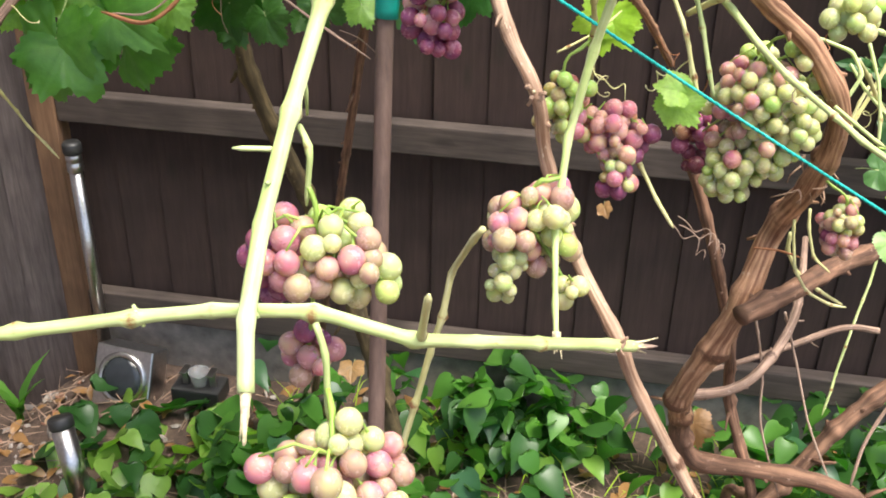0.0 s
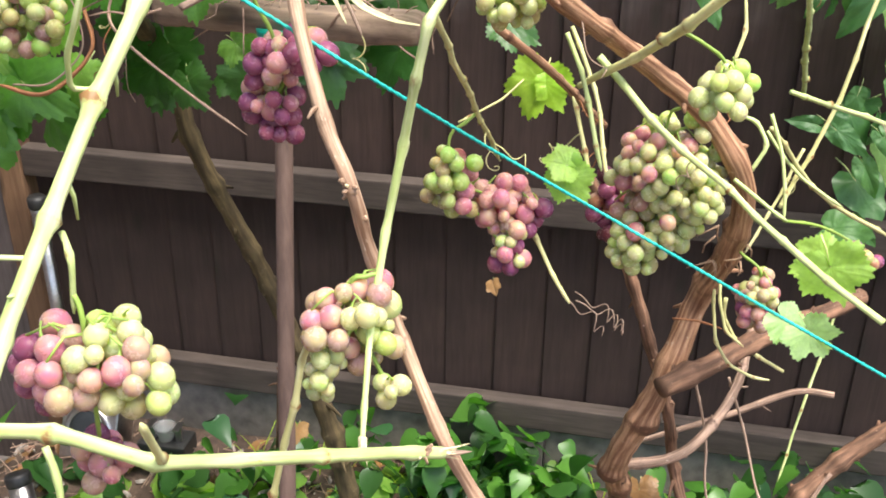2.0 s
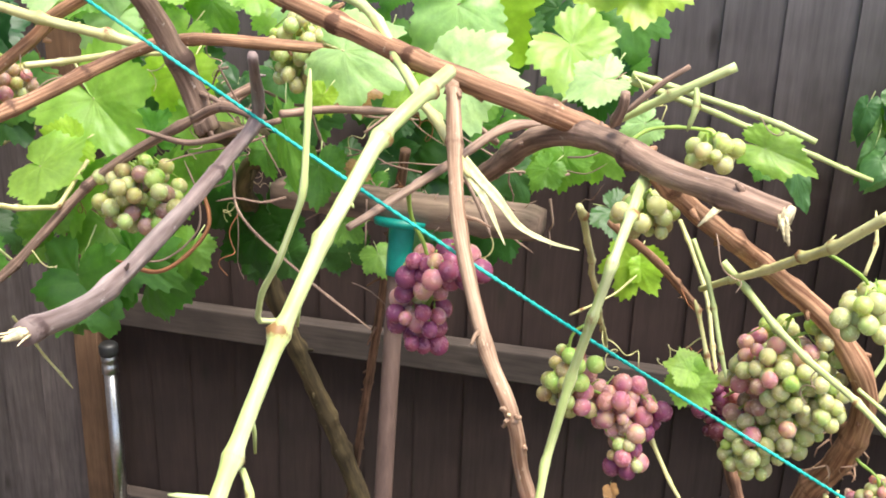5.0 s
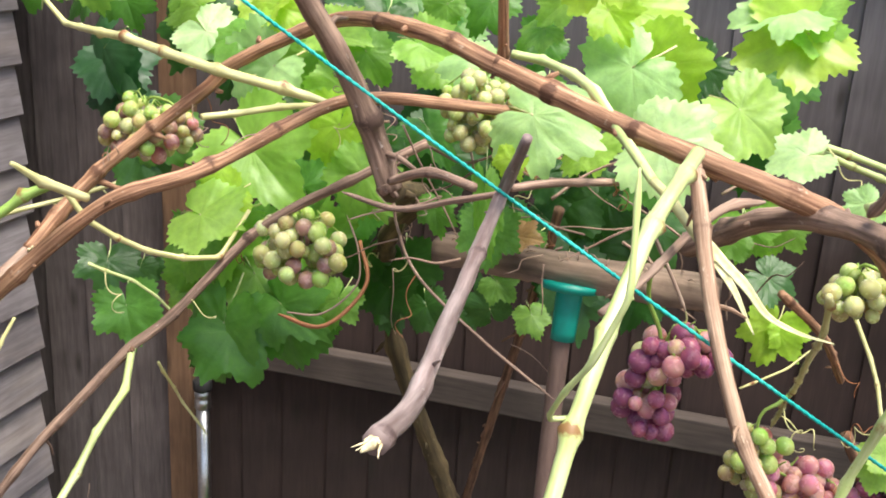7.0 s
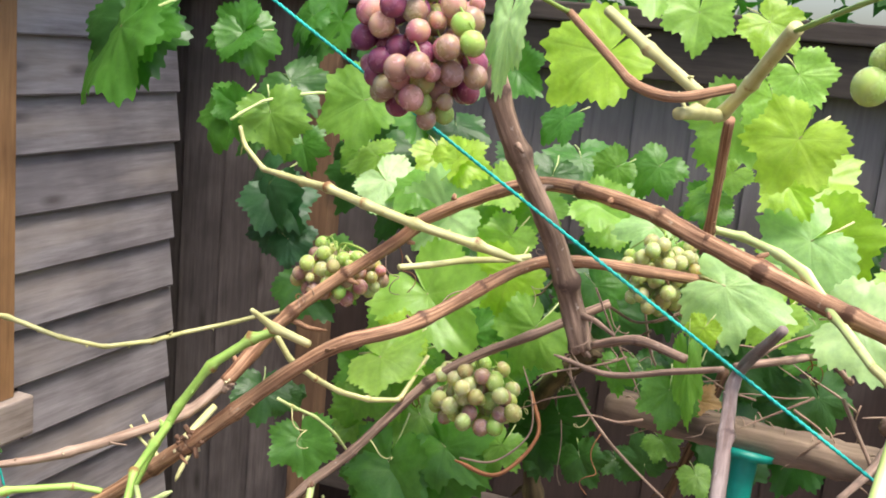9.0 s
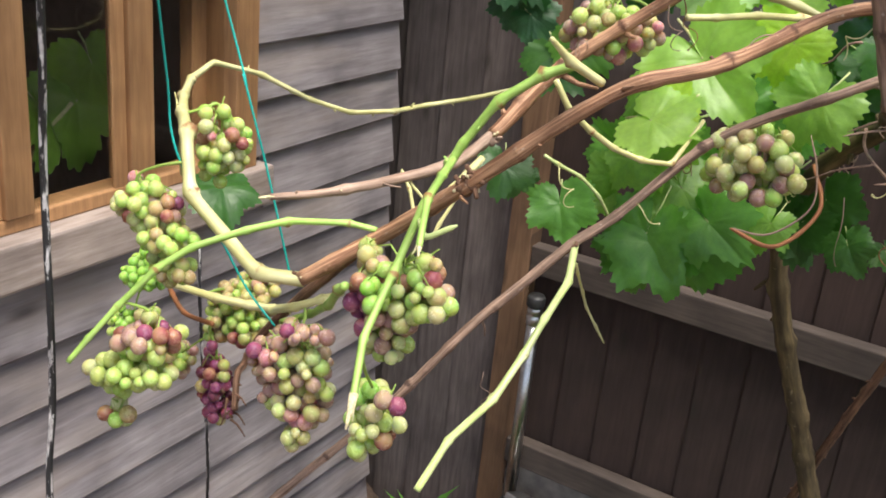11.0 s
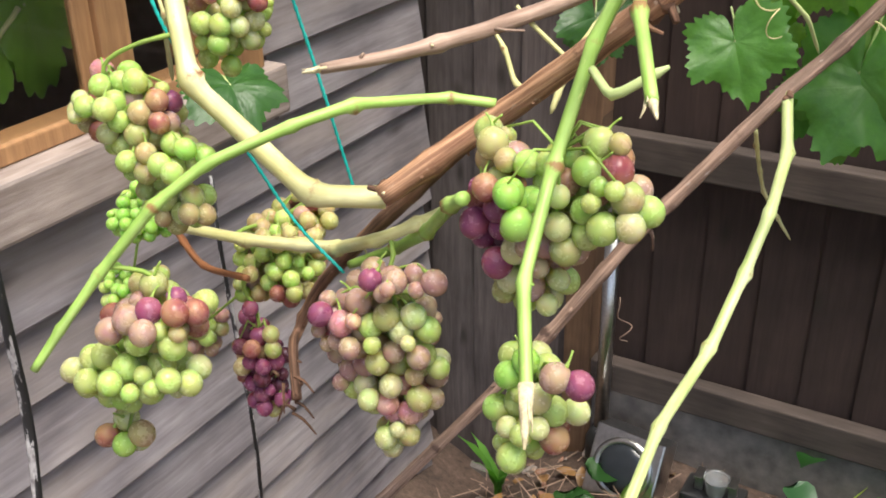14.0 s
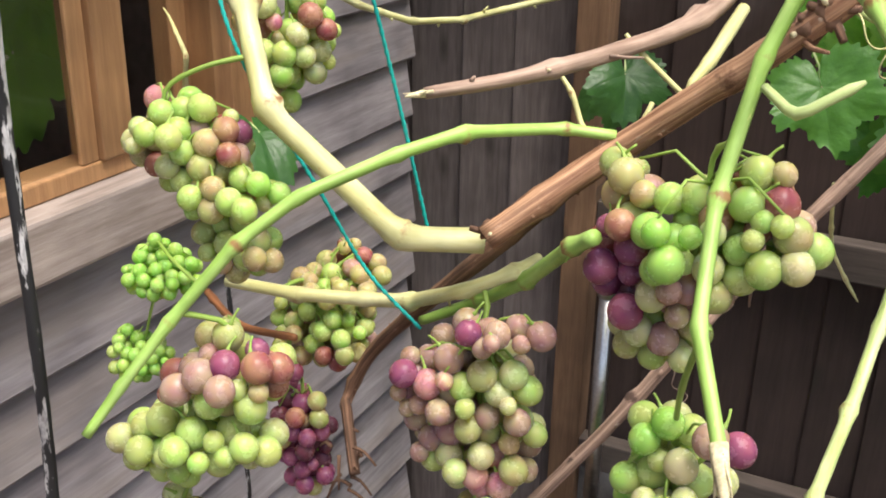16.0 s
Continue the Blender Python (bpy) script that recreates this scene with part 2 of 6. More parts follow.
# olive-brown trunk bark, darker for the shade it stands in
SHADED_BARK = bark_material("shaded_bark", (0.17, 0.125, 0.06), (0.055, 0.04, 0.022), 7.0, 0.9, 1.0, (0.20, 0.16, 0.09))
RUST_CANE = bark_material("rusty_shoot", (0.40, 0.17, 0.07), (0.20, 0.075, 0.03), 4.0, 0.6, 0.5)
STALK = bark_material("grape_stalk", (0.36, 0.50, 0.12), (0.24, 0.38, 0.06), 3.0, 0.45, 0.25, (0.40, 0.36, 0.12))
DRY_CANE = bark_material("dry_cane", (0.48, 0.35, 0.27), (0.25, 0.16, 0.115), 6.0, 0.8, 0.8)
PITH = plain("split_pith", (0.70, 0.60, 0.36), 0.75, amount=0.25, scale=300.0)
DRY_GREEN = plain("torn_rind", (0.62, 0.60, 0.32), 0.7, amount=0.2, scale=150.0)
m, nt, b = material("peeling_rod", 0.55)
f = noise_of(nt, coords(nt, "UV", (1.6, 13.0, 1.0)), 1.0, 5.0, 0.6)
g = noise_of(nt, coords(nt, "UV", (3.0, 60.0, 1.0)), 1.0, 3.0, 0.6)
nt.links.new(mix(nt, ramp(nt, f, ((0.53, (0, 0, 0)), (0.55, (1, 1, 1)))), (0.02, 0.02, 0.021), ramp(nt, g, ((0.35, (0.22, 0.2, 0.2)), (0.6, (0.62, 0.6, 0.58))))), b.inputs["Base Color"])
bump(nt, b, f, 0.6, 0.001)
BLACK_ROD = m
TWINE = bark_material("turquoise_twine", (0.04, 0.56, 0.47), (0.0, 0.34, 0.30), 2.0, 0.6, 0.6)
GRAPES = {
    "milky": grape_material("milky_grape", (0.46, 0.61, 0.22), (0.59, 0.63, 0.29), (0.63, 0.40, 0.29), 0.5, 0.12),
    "rose": grape_material("rose_grape", (0.64, 0.46, 0.28), (0.61, 0.29, 0.28), (0.50, 0.14, 0.24), 0.85, 0.12),
    "green": grape_material("green_grape", (0.34, 0.60, 0.12), (0.50, 0.64, 0.19), (0.56, 0.44, 0.20), 0.45, 0.10),
    "lime": grape_material("lime_grape", (0.25, 0.57, 0.08), (0.37, 0.62, 0.13), (0.50, 0.54, 0.17), 0.4, 0.08),
    "mauve": grape_material("mauve_grape", (0.47, 0.42, 0.21), (0.47, 0.29, 0.22), (0.37, 0.15, 0.18), 0.7, 0.18),
    "olive": grape_material("olive_grape", (0.39, 0.51, 0.15), (0.50, 0.46, 0.19), (0.49, 0.25, 0.17), 0.6, 0.12),
    "blush": grape_material("blush_grape", (0.46, 0.31, 0.15), (0.38, 0.13, 0.11), (0.28, 0.05, 0.075), 0.85, 0.09),
    "purple": grape_material("purple_grape", (0.38, 0.095, 0.16), (0.29, 0.065, 0.15), (0.20, 0.035, 0.12), 0.85, 0.13),
    "dark": grape_material("dark_grape", (0.20, 0.032, 0.05), (0.13, 0.025, 0.055), (0.09, 0.018, 0.05), 0.85, 0.10),
}
LEAVES = {
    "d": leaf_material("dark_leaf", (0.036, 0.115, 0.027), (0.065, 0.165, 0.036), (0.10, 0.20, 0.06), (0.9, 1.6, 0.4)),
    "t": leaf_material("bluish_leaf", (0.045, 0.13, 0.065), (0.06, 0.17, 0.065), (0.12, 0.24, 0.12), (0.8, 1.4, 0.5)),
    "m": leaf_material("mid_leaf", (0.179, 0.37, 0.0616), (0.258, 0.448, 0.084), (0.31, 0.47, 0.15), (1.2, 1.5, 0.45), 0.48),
    # the mid leaf again, with the shade of inner leaves in its colour
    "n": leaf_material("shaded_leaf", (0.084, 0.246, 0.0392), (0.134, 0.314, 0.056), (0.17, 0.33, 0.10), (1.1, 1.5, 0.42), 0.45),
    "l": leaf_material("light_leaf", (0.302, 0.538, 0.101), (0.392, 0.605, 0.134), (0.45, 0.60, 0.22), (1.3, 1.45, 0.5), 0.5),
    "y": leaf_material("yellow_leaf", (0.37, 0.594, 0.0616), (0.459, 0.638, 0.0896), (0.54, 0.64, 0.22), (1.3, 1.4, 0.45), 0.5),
    # whitish glare of the sky on vine leaves, mixed into their colour
    "w": leaf_material("sky_glare_leaf", (0.40, 0.63, 0.26), (0.49, 0.69, 0.33), (0.60, 0.70, 0.42), (1.1, 1.3, 0.5)),
    "h": leaf_material("bindweed_leaf", (0.06, 0.17, 0.05), (0.11, 0.25, 0.07), (0.16, 0.30, 0.10), (0.9, 1.5, 0.45)),
    "H": leaf_material("pale_bindweed_leaf", (0.22, 0.42, 0.14), (0.30, 0.50, 0.18), (0.36, 0.54, 0.24), (1.1, 1.4, 0.5), 0.45),
    "b": leaf_material("dead_leaf", (0.30, 0.15, 0.06), (0.40, 0.24, 0.10), (0.25, 0.12, 0.05), (1.0, 0.9, 0.6), 0.2),
}
m, nt, b = material("dry_soil", 0.95)
f1 = noise_of(nt, coords(nt, "Object", (1, 1, 1)), 9.0, 8.0, 0.65)
f2 = noise_of(nt, coords(nt, "Object", (1, 1, 1)), 70.0, 5.0, 0.7)
col = ramp(nt, f1, ((0.3, (0.048, 0.033, 0.026)), (0.7, (0.135, 0.092, 0.070))))
col = mix(nt, 1.0, col, ramp(nt, f2, ((0.3, (0.6, 0.6, 0.6)), (0.72, (1.5, 1.45, 1.4)))), "MULTIPLY")
nt.links.new(col, b.inputs["Base Color"])
bump(nt, b, f2, 0.9, 0.006)
SOIL = m
STEEL = plain("brushed_steel", (0.55, 0.54, 0.53), 0.28, 1.0, 0.1, 120.0)
DARK_GLASS = plain("dark_lens", (0.03, 0.035, 0.04), 0.12)
BLACK_PLASTIC = plain("black_plastic", (0.025, 0.025, 0.025), 0.45)
GREEN_PLASTIC = plain("green_plastic", (0.0, 0.30, 0.23), 0.4)
STONE = plain("pale_stone", (0.42, 0.37, 0.33), 0.9, amount=0.25, scale=60.0)
BRICK = plain("red_chip", (0.34, 0.17, 0.11), 0.9, amount=0.25, scale=60.0)
INSIDE = plain("bare_inside", (0.40, 0.31, 0.25), 0.9)
m, nt, b = material("window_glass", 0.02)
b.inputs["Transmission Weight"].default_value = 1.0
b.inputs["IOR"].default_value = 1.5
GLASS = m
m, nt, b = material("clear_cup", 0.06)
b.inputs["Transmission Weight"].default_value = 0.85
b.inputs["Base Color"].default_value = (0.85, 0.88, 0.88, 1)
CUP = m


# ---- mesh helpers ----
def mesh_of(name, bm, materials, smooth=True):
    me = bpy.data.meshes.new(name)
    bm.to_mesh(me)
    bm.free()
    for m in materials if isinstance(materials, (list, tuple)) else [materials]:
        me.materials.append(m)
    if smooth:
        me.shade_smooth()
    return me


def part(name, bm, material_, parent, label="", smooth=True):
    ob = new(name, mesh_of(name, bm, material_, smooth))
    ob.parent = parent
    if label:
        ob["label"] = label
    return ob


def thing(name, place, label, category, group="", kind=""):
    ob = new(name)
    ob.empty_display_size = 0.05
    ob.location = place
    return tagged(ob, label, category, group, kind)


def box(bm, lo, hi, bevel=0.0, jitter=0.0, rnd=random):
    vs = bmesh.ops.create_cube(bm, size=1.0)["verts"]
    for v in vs:
        v.co = Vector([lo[i] + (v.co[i] + 0.5) * (hi[i] - lo[i]) + rnd.uniform(-jitter, jitter) for i in range(3)])
    if bevel:
        es = list({e for v in vs for e in v.link_edges})
        bmesh.ops.bevel(bm, geom=es, offset=bevel, segments=2, affect="EDGES", profile=0.6)


def smooth_line(points, step=0.008):
    """Points along a Catmull-Rom curve, with the distance run."""
    ps = [Vector(p) for p in points]
    ps = [ps[0] * 2 - ps[1]] + ps + [ps[-1] * 2 - ps[-2]]
    line = []
    for i in range(1, len(ps) - 2):
        a, b_, c, d = ps[i - 1:i + 3]
        n = max(2, int((c - b_).length / step))
        for k in range(n):
            t = k / n
            line.append(0.5 * (2 * b_ + (c - a) * t + (2 * a - 5 * b_ + 4 * c - d) * t * t + (3 * b_ - a - 3 * c + d) * t ** 3))
    line.append(ps[-2])
    return line


def kinked_line(points, gap, rnd, step=0.006):
    """Straight lengths between joints that sit every gap metres on a smooth curve, each a little out of line; with the runs of the joints."""
    line = smooth_line(points, 0.004)
    total = sum((q - p).length for p, q in zip(line, line[1:]))
    marks, s = [0.0], gap * rnd.uniform(0.3, 0.9)
    while s < total - gap * 0.35:
        marks.append(s)
        s += gap * rnd.uniform(0.75, 1.3)
    marks.append(total)
    nodes, run, k = [line[0]], 0.0, 1
    for p, q in zip(line, line[1:]):
        run += (q - p).length
        while k < len(marks) - 1 and run >= marks[k]:
            nodes.append(q + Vector((rnd.uniform(-1, 1), rnd.uniform(-1, 1), rnd.uniform(-1, 1))) * 0.03 * gap)
            k += 1
    nodes.append(line[-1])
    out, spots, run = [nodes[0]], [], 0.0
    for i in range(1, len(nodes)):
        a, b_ = nodes[i - 1], nodes[i]
        n = max(2, int((b_ - a).length / step))
        for j in range(1, n + 1):
            out.append(a + (b_ - a) * j / n)
        run += (b_ - a).length
        if i < len(nodes) - 1:
            spots.append(run)
    soft = [out[0]] + [(p + q * 2 + r) / 4 for p, q, r in zip(out, out[1:], out[2:])] + [out[-1]]
    return soft, spots


def tube(bm, line, r0, r1, sides=10, knots=0.0, gap=0.07, rough=0.05, rnd=random, slot=0, close=True, taper_end=1.0, joints_at=None):
    """A round stem along a line, with swollen joints every gap metres."""
    uv = bm.loops.layers.uv.verify()
    joint = bm.verts.layers.float.get("joint") or bm.verts.layers.float.new("joint")
    run, rings, us = 0.0, [], []
    total = sum((q - p).length for p, q in zip(line, line[1:])) or 1e-6
    up = Vector((0.3, 0.2, 0.93))
    off, phase = rnd.random() * gap, rnd.random() * 6
    spots, s = [], off
    if joints_at is not None:
        spots, s = [(q, rnd.uniform(0.35, 1.25), rnd.uniform(0, 6.28)) for q in joints_at], total
    while s < total:
        spots.append((s, rnd.uniform(0.6, 1.4), rnd.uniform(0, 6.28)))
        s += gap * rnd.uniform(0.6, 1.5)
    last = None
    for i, p in enumerate(line):
        if i:
            run += (p - line[i - 1]).length
        way = (line[min(i + 1, len(line) - 1)] - line[max(i - 1, 0)]).normalized()
        side = way.cross(up if last is None else last.cross(way) * -1).normalized() if last is None else (last - way * last.dot(way)).normalized()
        last = side
        top = way.cross(side)
        if isinstance(r0, tuple):
            q = min(run / total, 0.99999) * (len(r0) - 1)
            r = r0[int(q)] + (r0[int(q) + 1] - r0[int(q)]) * (q - int(q))
        else:
            r = r0 + (r1 - r0) * run / total
        if run > total * 0.93:
            r *= taper_end + (1 - taper_end) * (total - run) / (total * 0.07)
        near_joint, swell = 0.0, []
        for s, amount, turn in spots:
            g = math.exp(-((run - s) / (0.6 * r + 0.0022)) ** 2)
            if knots and g > 0.01:
                near_joint = max(near_joint, g)
                swell.append((knots * g * amount, turn))
        ring = []
        for k in range(sides):
            a = 2 * math.pi * k / sides
            n = 1 + rough * noise.noise(Vector((math.cos(a) * 1.5 + phase, math.sin(a) * 1.5, run * 40)))
            for amount, turn in swell:
                n += amount * (0.55 + 0.9 * max(0.0, math.cos(a - turn)) ** 1.5)
            v = bm.verts.new(p + (side * math.cos(a) + top * math.sin(a)) * r * n)
            v[joint] = max([0.0] + [(q / max(knots, 1e-6)) * (0.5 + 0.5 * max(0.0, math.cos(a - turn))) for q, turn in swell])
            ring.append(v)
        rings.append(ring)
        us.append(run)
    for i in range(len(rings) - 1):
        for k in range(sides):
            k2 = (k + 1) % sides
            f = bm.faces.new((rings[i][k], rings[i][k2], rings[i + 1][k2], rings[i + 1][k]))
            f.material_index, f.smooth = slot, True
            for lp, (u, v) in zip(f.loops, ((k, us[i]), (k + 1, us[i]), (k + 1, us[i + 1]), (k, us[i + 1]))):
                lp[uv].uv = (u / sides, v)
    if close:
        for ring, flip in ((rings[0], True), (rings[-1], False)):
            f = bm.faces.new(ring[::-1] if flip else ring)
            f.material_index = slot


# ---- ground ----
GROUND = 0.03


def ground_height(x, y):
    near = math.exp(-((x + 0.3) ** 2 + (y - 1.6) ** 2) / 9)
    return GROUND - 0.26 * math.exp(-((x + 1.58) / 0.24) ** 2 - ((y - 2.25) / 0.45) ** 2) + near * (0.028 * noise.noise(Vector((x * 3, y * 3, 0))) + 0.012 * noise.noise(Vector((x * 14, y * 14, 5))))


bm = bmesh.new()
N = 120
axis = [math.copysign(abs(u) ** 4 * 300 + abs(u) * 2.6, u) for u in (2 * i / N - 1 for i in range(N + 1))]
grid = [[bm.verts.new((x - 0.3, y + 1.4, ground_height(x - 0.3, y + 1.4))) for x in axis] for y in axis]
for j in range(N):
    for i in range(N):
        bm.faces.new((grid[j][i], grid[j][i + 1], grid[j + 1][i + 1], grid[j + 1][i]))
ground = new("ground", mesh_of("ground", bm, SOIL))
tagged(ground, "dry brown garden soil with chips and litter", "ground", kind="structure")

# ---- fence ----
FY = 2.2
fence = thing("fence", (-0.4, FY, GROUND), "close-boarded timber garden fence, stained dark brown and weathered grey", "fence")


def fpart(name, lo, hi, mat, bevel=0.002, label=""):
    bm = bmesh.new()
    o = Vector(fence.location)
    c = Vector([(a + b_) / 2 for a, b_ in zip(lo, hi)])
    box(bm, Vector(lo) - c, Vector(hi) - c, bevel)
    ob = part(name, bm, mat, fence, label, False)
    ob.location = c - o
    return ob


POST_X0, POST_X1 = -1.302, -1.238
rnd = random.Random(4)
for x0, x1, mat, zb, zt in ((-2.6, POST_X0, FENCE_GREY, -0.2, 1.9), (POST_X1, 2.6, FENCE_DARK, 0.185, 1.9)):
    x = x0
    while x < x1 - 0.02:
        w = min(0.115 + rnd.uniform(-0.008, 0.008), x1 - x)
        bm = bmesh.new()
        # feather-edged board: thick at one side, thin where the next one laps it
        vs = [bm.verts.new(p) for p in ((0, 0.004, 0), (w + 0.012, 0.012, 0), (w + 0.012, 0.018, 0), (0, 0.018, 0))]
        tops = [bm.verts.new(v.co + Vector((rnd.uniform(-0.003, 0.003), 0, zt - zb))) for v in vs]
        bm.faces.new(vs)
        bm.faces.new(tops[::-1])
        for k in range(4):
            bm.faces.new((vs[k], tops[k], tops[(k + 1) % 4], vs[(k + 1) % 4]))
        bmesh.ops.recalc_face_normals(bm, faces=bm.faces)
        ob = part("board", bm, mat, fence, "", False)
        ob.location = Vector((x, FY - 0.006 + rnd.uniform(-0.002, 0.002), zb)) - fence.location
        ob.rotation_euler = (0, rnd.uniform(-0.004, 0.004), 0)
        x += w
fpart("post", (POST_X0, FY - 0.06, GROUND - 0.5), (POST_X1, FY + 0.05, 1.96), POST, 0.004, "orange-brown timber fence post")
fpart("mid_rail", (POST_X1, FY - 0.05, 0.742), (2.6, FY - 0.008, 0.815), RAIL, 0.004, "weathered grey rail")
fpart("top_rail", (POST_X1, FY - 0.05, 1.80), (2.6, FY - 0.008, 1.90), RAIL, 0.004)
fpart("capping", (-2.6, FY - 0.07, 1.9005), (2.6, FY + 0.06, 1.94), RAIL, 0.005, "pale weathered capping rail")
fpart("bottom_rail", (POST_X1, FY - 0.05, 0.190), (2.6, FY - 0.008, 0.262), RAIL, 0.004)
for i in range(3):
    fpart("gravel_board", (POST_X1 + 1.3 * i, FY - 0.03, GROUND - 0.15), (POST_X1 + 1.3 * i + 1.294, FY + 0.02, 0.184), GRAVEL_BOARD, 0.003, "grey concrete gravel board")
fpart("gravel_board", (-2.6, FY - 0.02, GROUND - 0.5), (POST_X0, FY + 0.03, -0.201), GRAVEL_BOARD, 0.003)

# ---- shed ----
WX = -1.63
S_END, S_START = 2.085, -1.6
shed = thing("garden_shed", (WX - 1.0, 0.3, GROUND), "timber shed with weathered grey lapped cladding and wooden window", "shed")


def spart(name, lo, hi, mat, bevel=0.002, label="", parent=None, jitter=0.0):
    bm = bmesh.new()
    c = Vector([(a + b_) / 2 for a, b_ in zip(lo, hi)])
    box(bm, Vector(lo) - c, Vector(hi) - c, bevel, jitter, rnd)
    ob = part(name, bm, mat, parent or shed, label, False)
    ob.location = c - Vector((parent or shed).location) - (Vector(shed.location) if parent else Vector())
    return ob


WIN_Y0, WIN_Y1, WIN_Z0, WIN_Z1 = -0.55, 1.553, 1.062, 1.98
PITCH = 0.1177


def cladding(y0, y1, z0):
    """One lapped board: its lower edge stands proud."""
    bm = bmesh.new()
    h = PITCH + 0.02
    n = 14
    prof = ((0.0, 0.0), (0.024, 0.0), (0.0265, 0.004), (0.007, h), (0.0, h))
    rings = []
    wob = rnd.random() * 9
    for i in range(n + 1):
        y = (y1 - y0) * (i / n - 0.5)
        dz = 0.0035 * noise.noise(Vector((y * 1.7, wob, 0)))
        dx = 0.003 * noise.noise(Vector((y * 1.1, wob, 4)))
        rings.append([bm.verts.new((px + dx, y, pz + dz)) for px, pz in prof])
    for a, c in zip(rings, rings[1:]):
        for k in range(5):
            bm.faces.new((a[k], a[(k + 1) % 5], c[(k + 1) % 5], c[k]))
    bm.faces.new(rings[0][::-1])
    bm.faces.new(rings[-1])
    bmesh.ops.recalc_face_normals(bm, faces=bm.faces)
    ob = part("cladding_board", bm, CLADDING, shed, "", False)
    ob.location = Vector((WX - 0.014, (y0 + y1) / 2, z0)) - shed.location
    return ob


k = -15
while True:
    z = 1.425 + PITCH * k
    if z > 2.0:
        break
    if z > GROUND - 0.45:
        end = S_END + rnd.uniform(-0.008, 0.008)
        if z + PITCH <= WIN_Z0 - 0.06 or z > WIN_Z1:
            cladding(S_START, end, z)
        else:
            cladding(WIN_Y1 + 0.004 if z > WIN_Z0 else 1.592, end, z)
            cladding(S_START, WIN_Y0 - 0.004, z)
    k += 1
spart("wall", (WX - 0.06, S_START, GROUND - 0.45), (WX - 0.016, S_END - 0.01, WIN_Z0 - 0.09), INSIDE)
spart("wall", (WX - 0.06, S_START, WIN_Z1 + 0.002), (WX - 0.016, S_END - 0.01, 2.12), INSIDE)
spart("wall", (WX - 0.06, WIN_Y1 + 0.002, WIN_Z0 - 0.088), (WX - 0.016, S_END - 0.01, WIN_Z1), INSIDE)
spart("wall", (WX - 0.06, S_START, WIN_Z0 - 0.088), (WX - 0.016, WIN_Y0 - 0.002, WIN_Z1), INSIDE)
spart("end_wall", (WX - 2.0, S_END - 0.05, GROUND - 0.45), (WX - 0.062, S_END - 0.012, 2.12), INSIDE)
spart("end_wall", (WX - 2.0, S_START, GROUND - 0.45), (WX - 0.062, S_START + 0.04, 2.12), INSIDE)
spart("back_wall", (WX - 2.04, S_START, GROUND - 0.45), (WX - 2.002, S_END - 0.012, 2.12), INSIDE)
spart("shed_floor", (WX - 2.0, S_START + 0.042, GROUND - 0.02), (WX - 0.062, S_END - 0.052, GROUND + 0.06), INSIDE)
# out of view; the overhang is sized to shade the upper cladding
spart("unseen_shed_roof", (WX - 2.15, S_START - 0.1, 2.121), (WX + 0.22, S_END + 0.06, 2.17), ROOF_FELT, 0.004, "unseen dark felted roof, eaves added to shade the wall")
# window
win = new("window")
win.parent = shed
win.location = Vector((WX, 0.5, WIN_Z0)) - shed.location
win["label"] = "orange-brown varnished timber window"


def wpart(name, lo, hi, mat, bevel=0.003, label=""):
    bm = bmesh.new()
    c = Vector([(a + b_) / 2 for a, b_ in zip(lo, hi)])
    box(bm, Vector(lo) - c, Vector(hi) - c, bevel)
    ob = part(name, bm, mat, win, label, False)
    ob.location = c - Vector((WX, 0.5, WIN_Z0))
    return ob


wpart("sill", (WX - 0.06, WIN_Y0 - 0.05, WIN_Z0 - 0.085), (WX + 0.045, 1.588, WIN_Z0 - 0.001), SILL, 0.006, "weathered bare timber sill")
wpart("bottom_frame", (WX - 0.055, WIN_Y0, WIN_Z0), (WX + 0.004, 1.49, WIN_Z0 + 0.026), FRAME)
wpart("jamb", (WX - 0.06, 1.49, WIN_Z0), (WX + 0.026, WIN_Y1, WIN_Z1), FRAME)
wpart("jamb", (WX - 0.06, WIN_Y0, WIN_Z0), (WX + 0.026, WIN_Y0 + 0.075, WIN_Z1), FRAME)
for y0, y1 in ((1.236, 1.292), (0.976, 1.03), (0.2, 0.28)):
    wpart("mullion", (WX - 0.05, y0, WIN_Z0 + 0.027), (WX + 0.012, y1, WIN_Z1), FRAME)
    wpart("glazing_bead", (WX - 0.0055, y0 - 0.030, WIN_Z0 + 0.027), (WX + 0.002, y0 - 0.0005, WIN_Z1 - 0.061), FRAME, 0.002, "darker glazing bead")
wpart("transom", (WX - 0.05, 1.293, 1.485), (WX + 0.012, 1.489, 1.532), FRAME)
wpart("transom", (WX - 0.05, 1.031, 1.485), (WX + 0.012, 1.2055, 1.532), FRAME)
wpart("stile", (WX - 0.09, 1.45, WIN_Z0 + 0.027), (WX - 0.055, 1.489, 1.484), FRAME)
for y0, y1 in ((1.293, 1.489), (1.031, 1.205), (0.281, 0.944), (WIN_Y0 + 0.076, 0.199)):
    ob = wpart("pane", (WX - 0.010, y0 - 0.004, WIN_Z0 + 0.02), (WX - 0.006, y1 + 0.004, WIN_Z1 - 0.01), GLASS, 0.0, "clear glass pane")
    ob.visible_shadow = False
wpart("head", (WX - 0.06, WIN_Y0 - 0.02, WIN_Z1 - 0.06), (WX + 0.03, WIN_Y1 + 0.02, WIN_Z1 + 0.0015), FRAME)

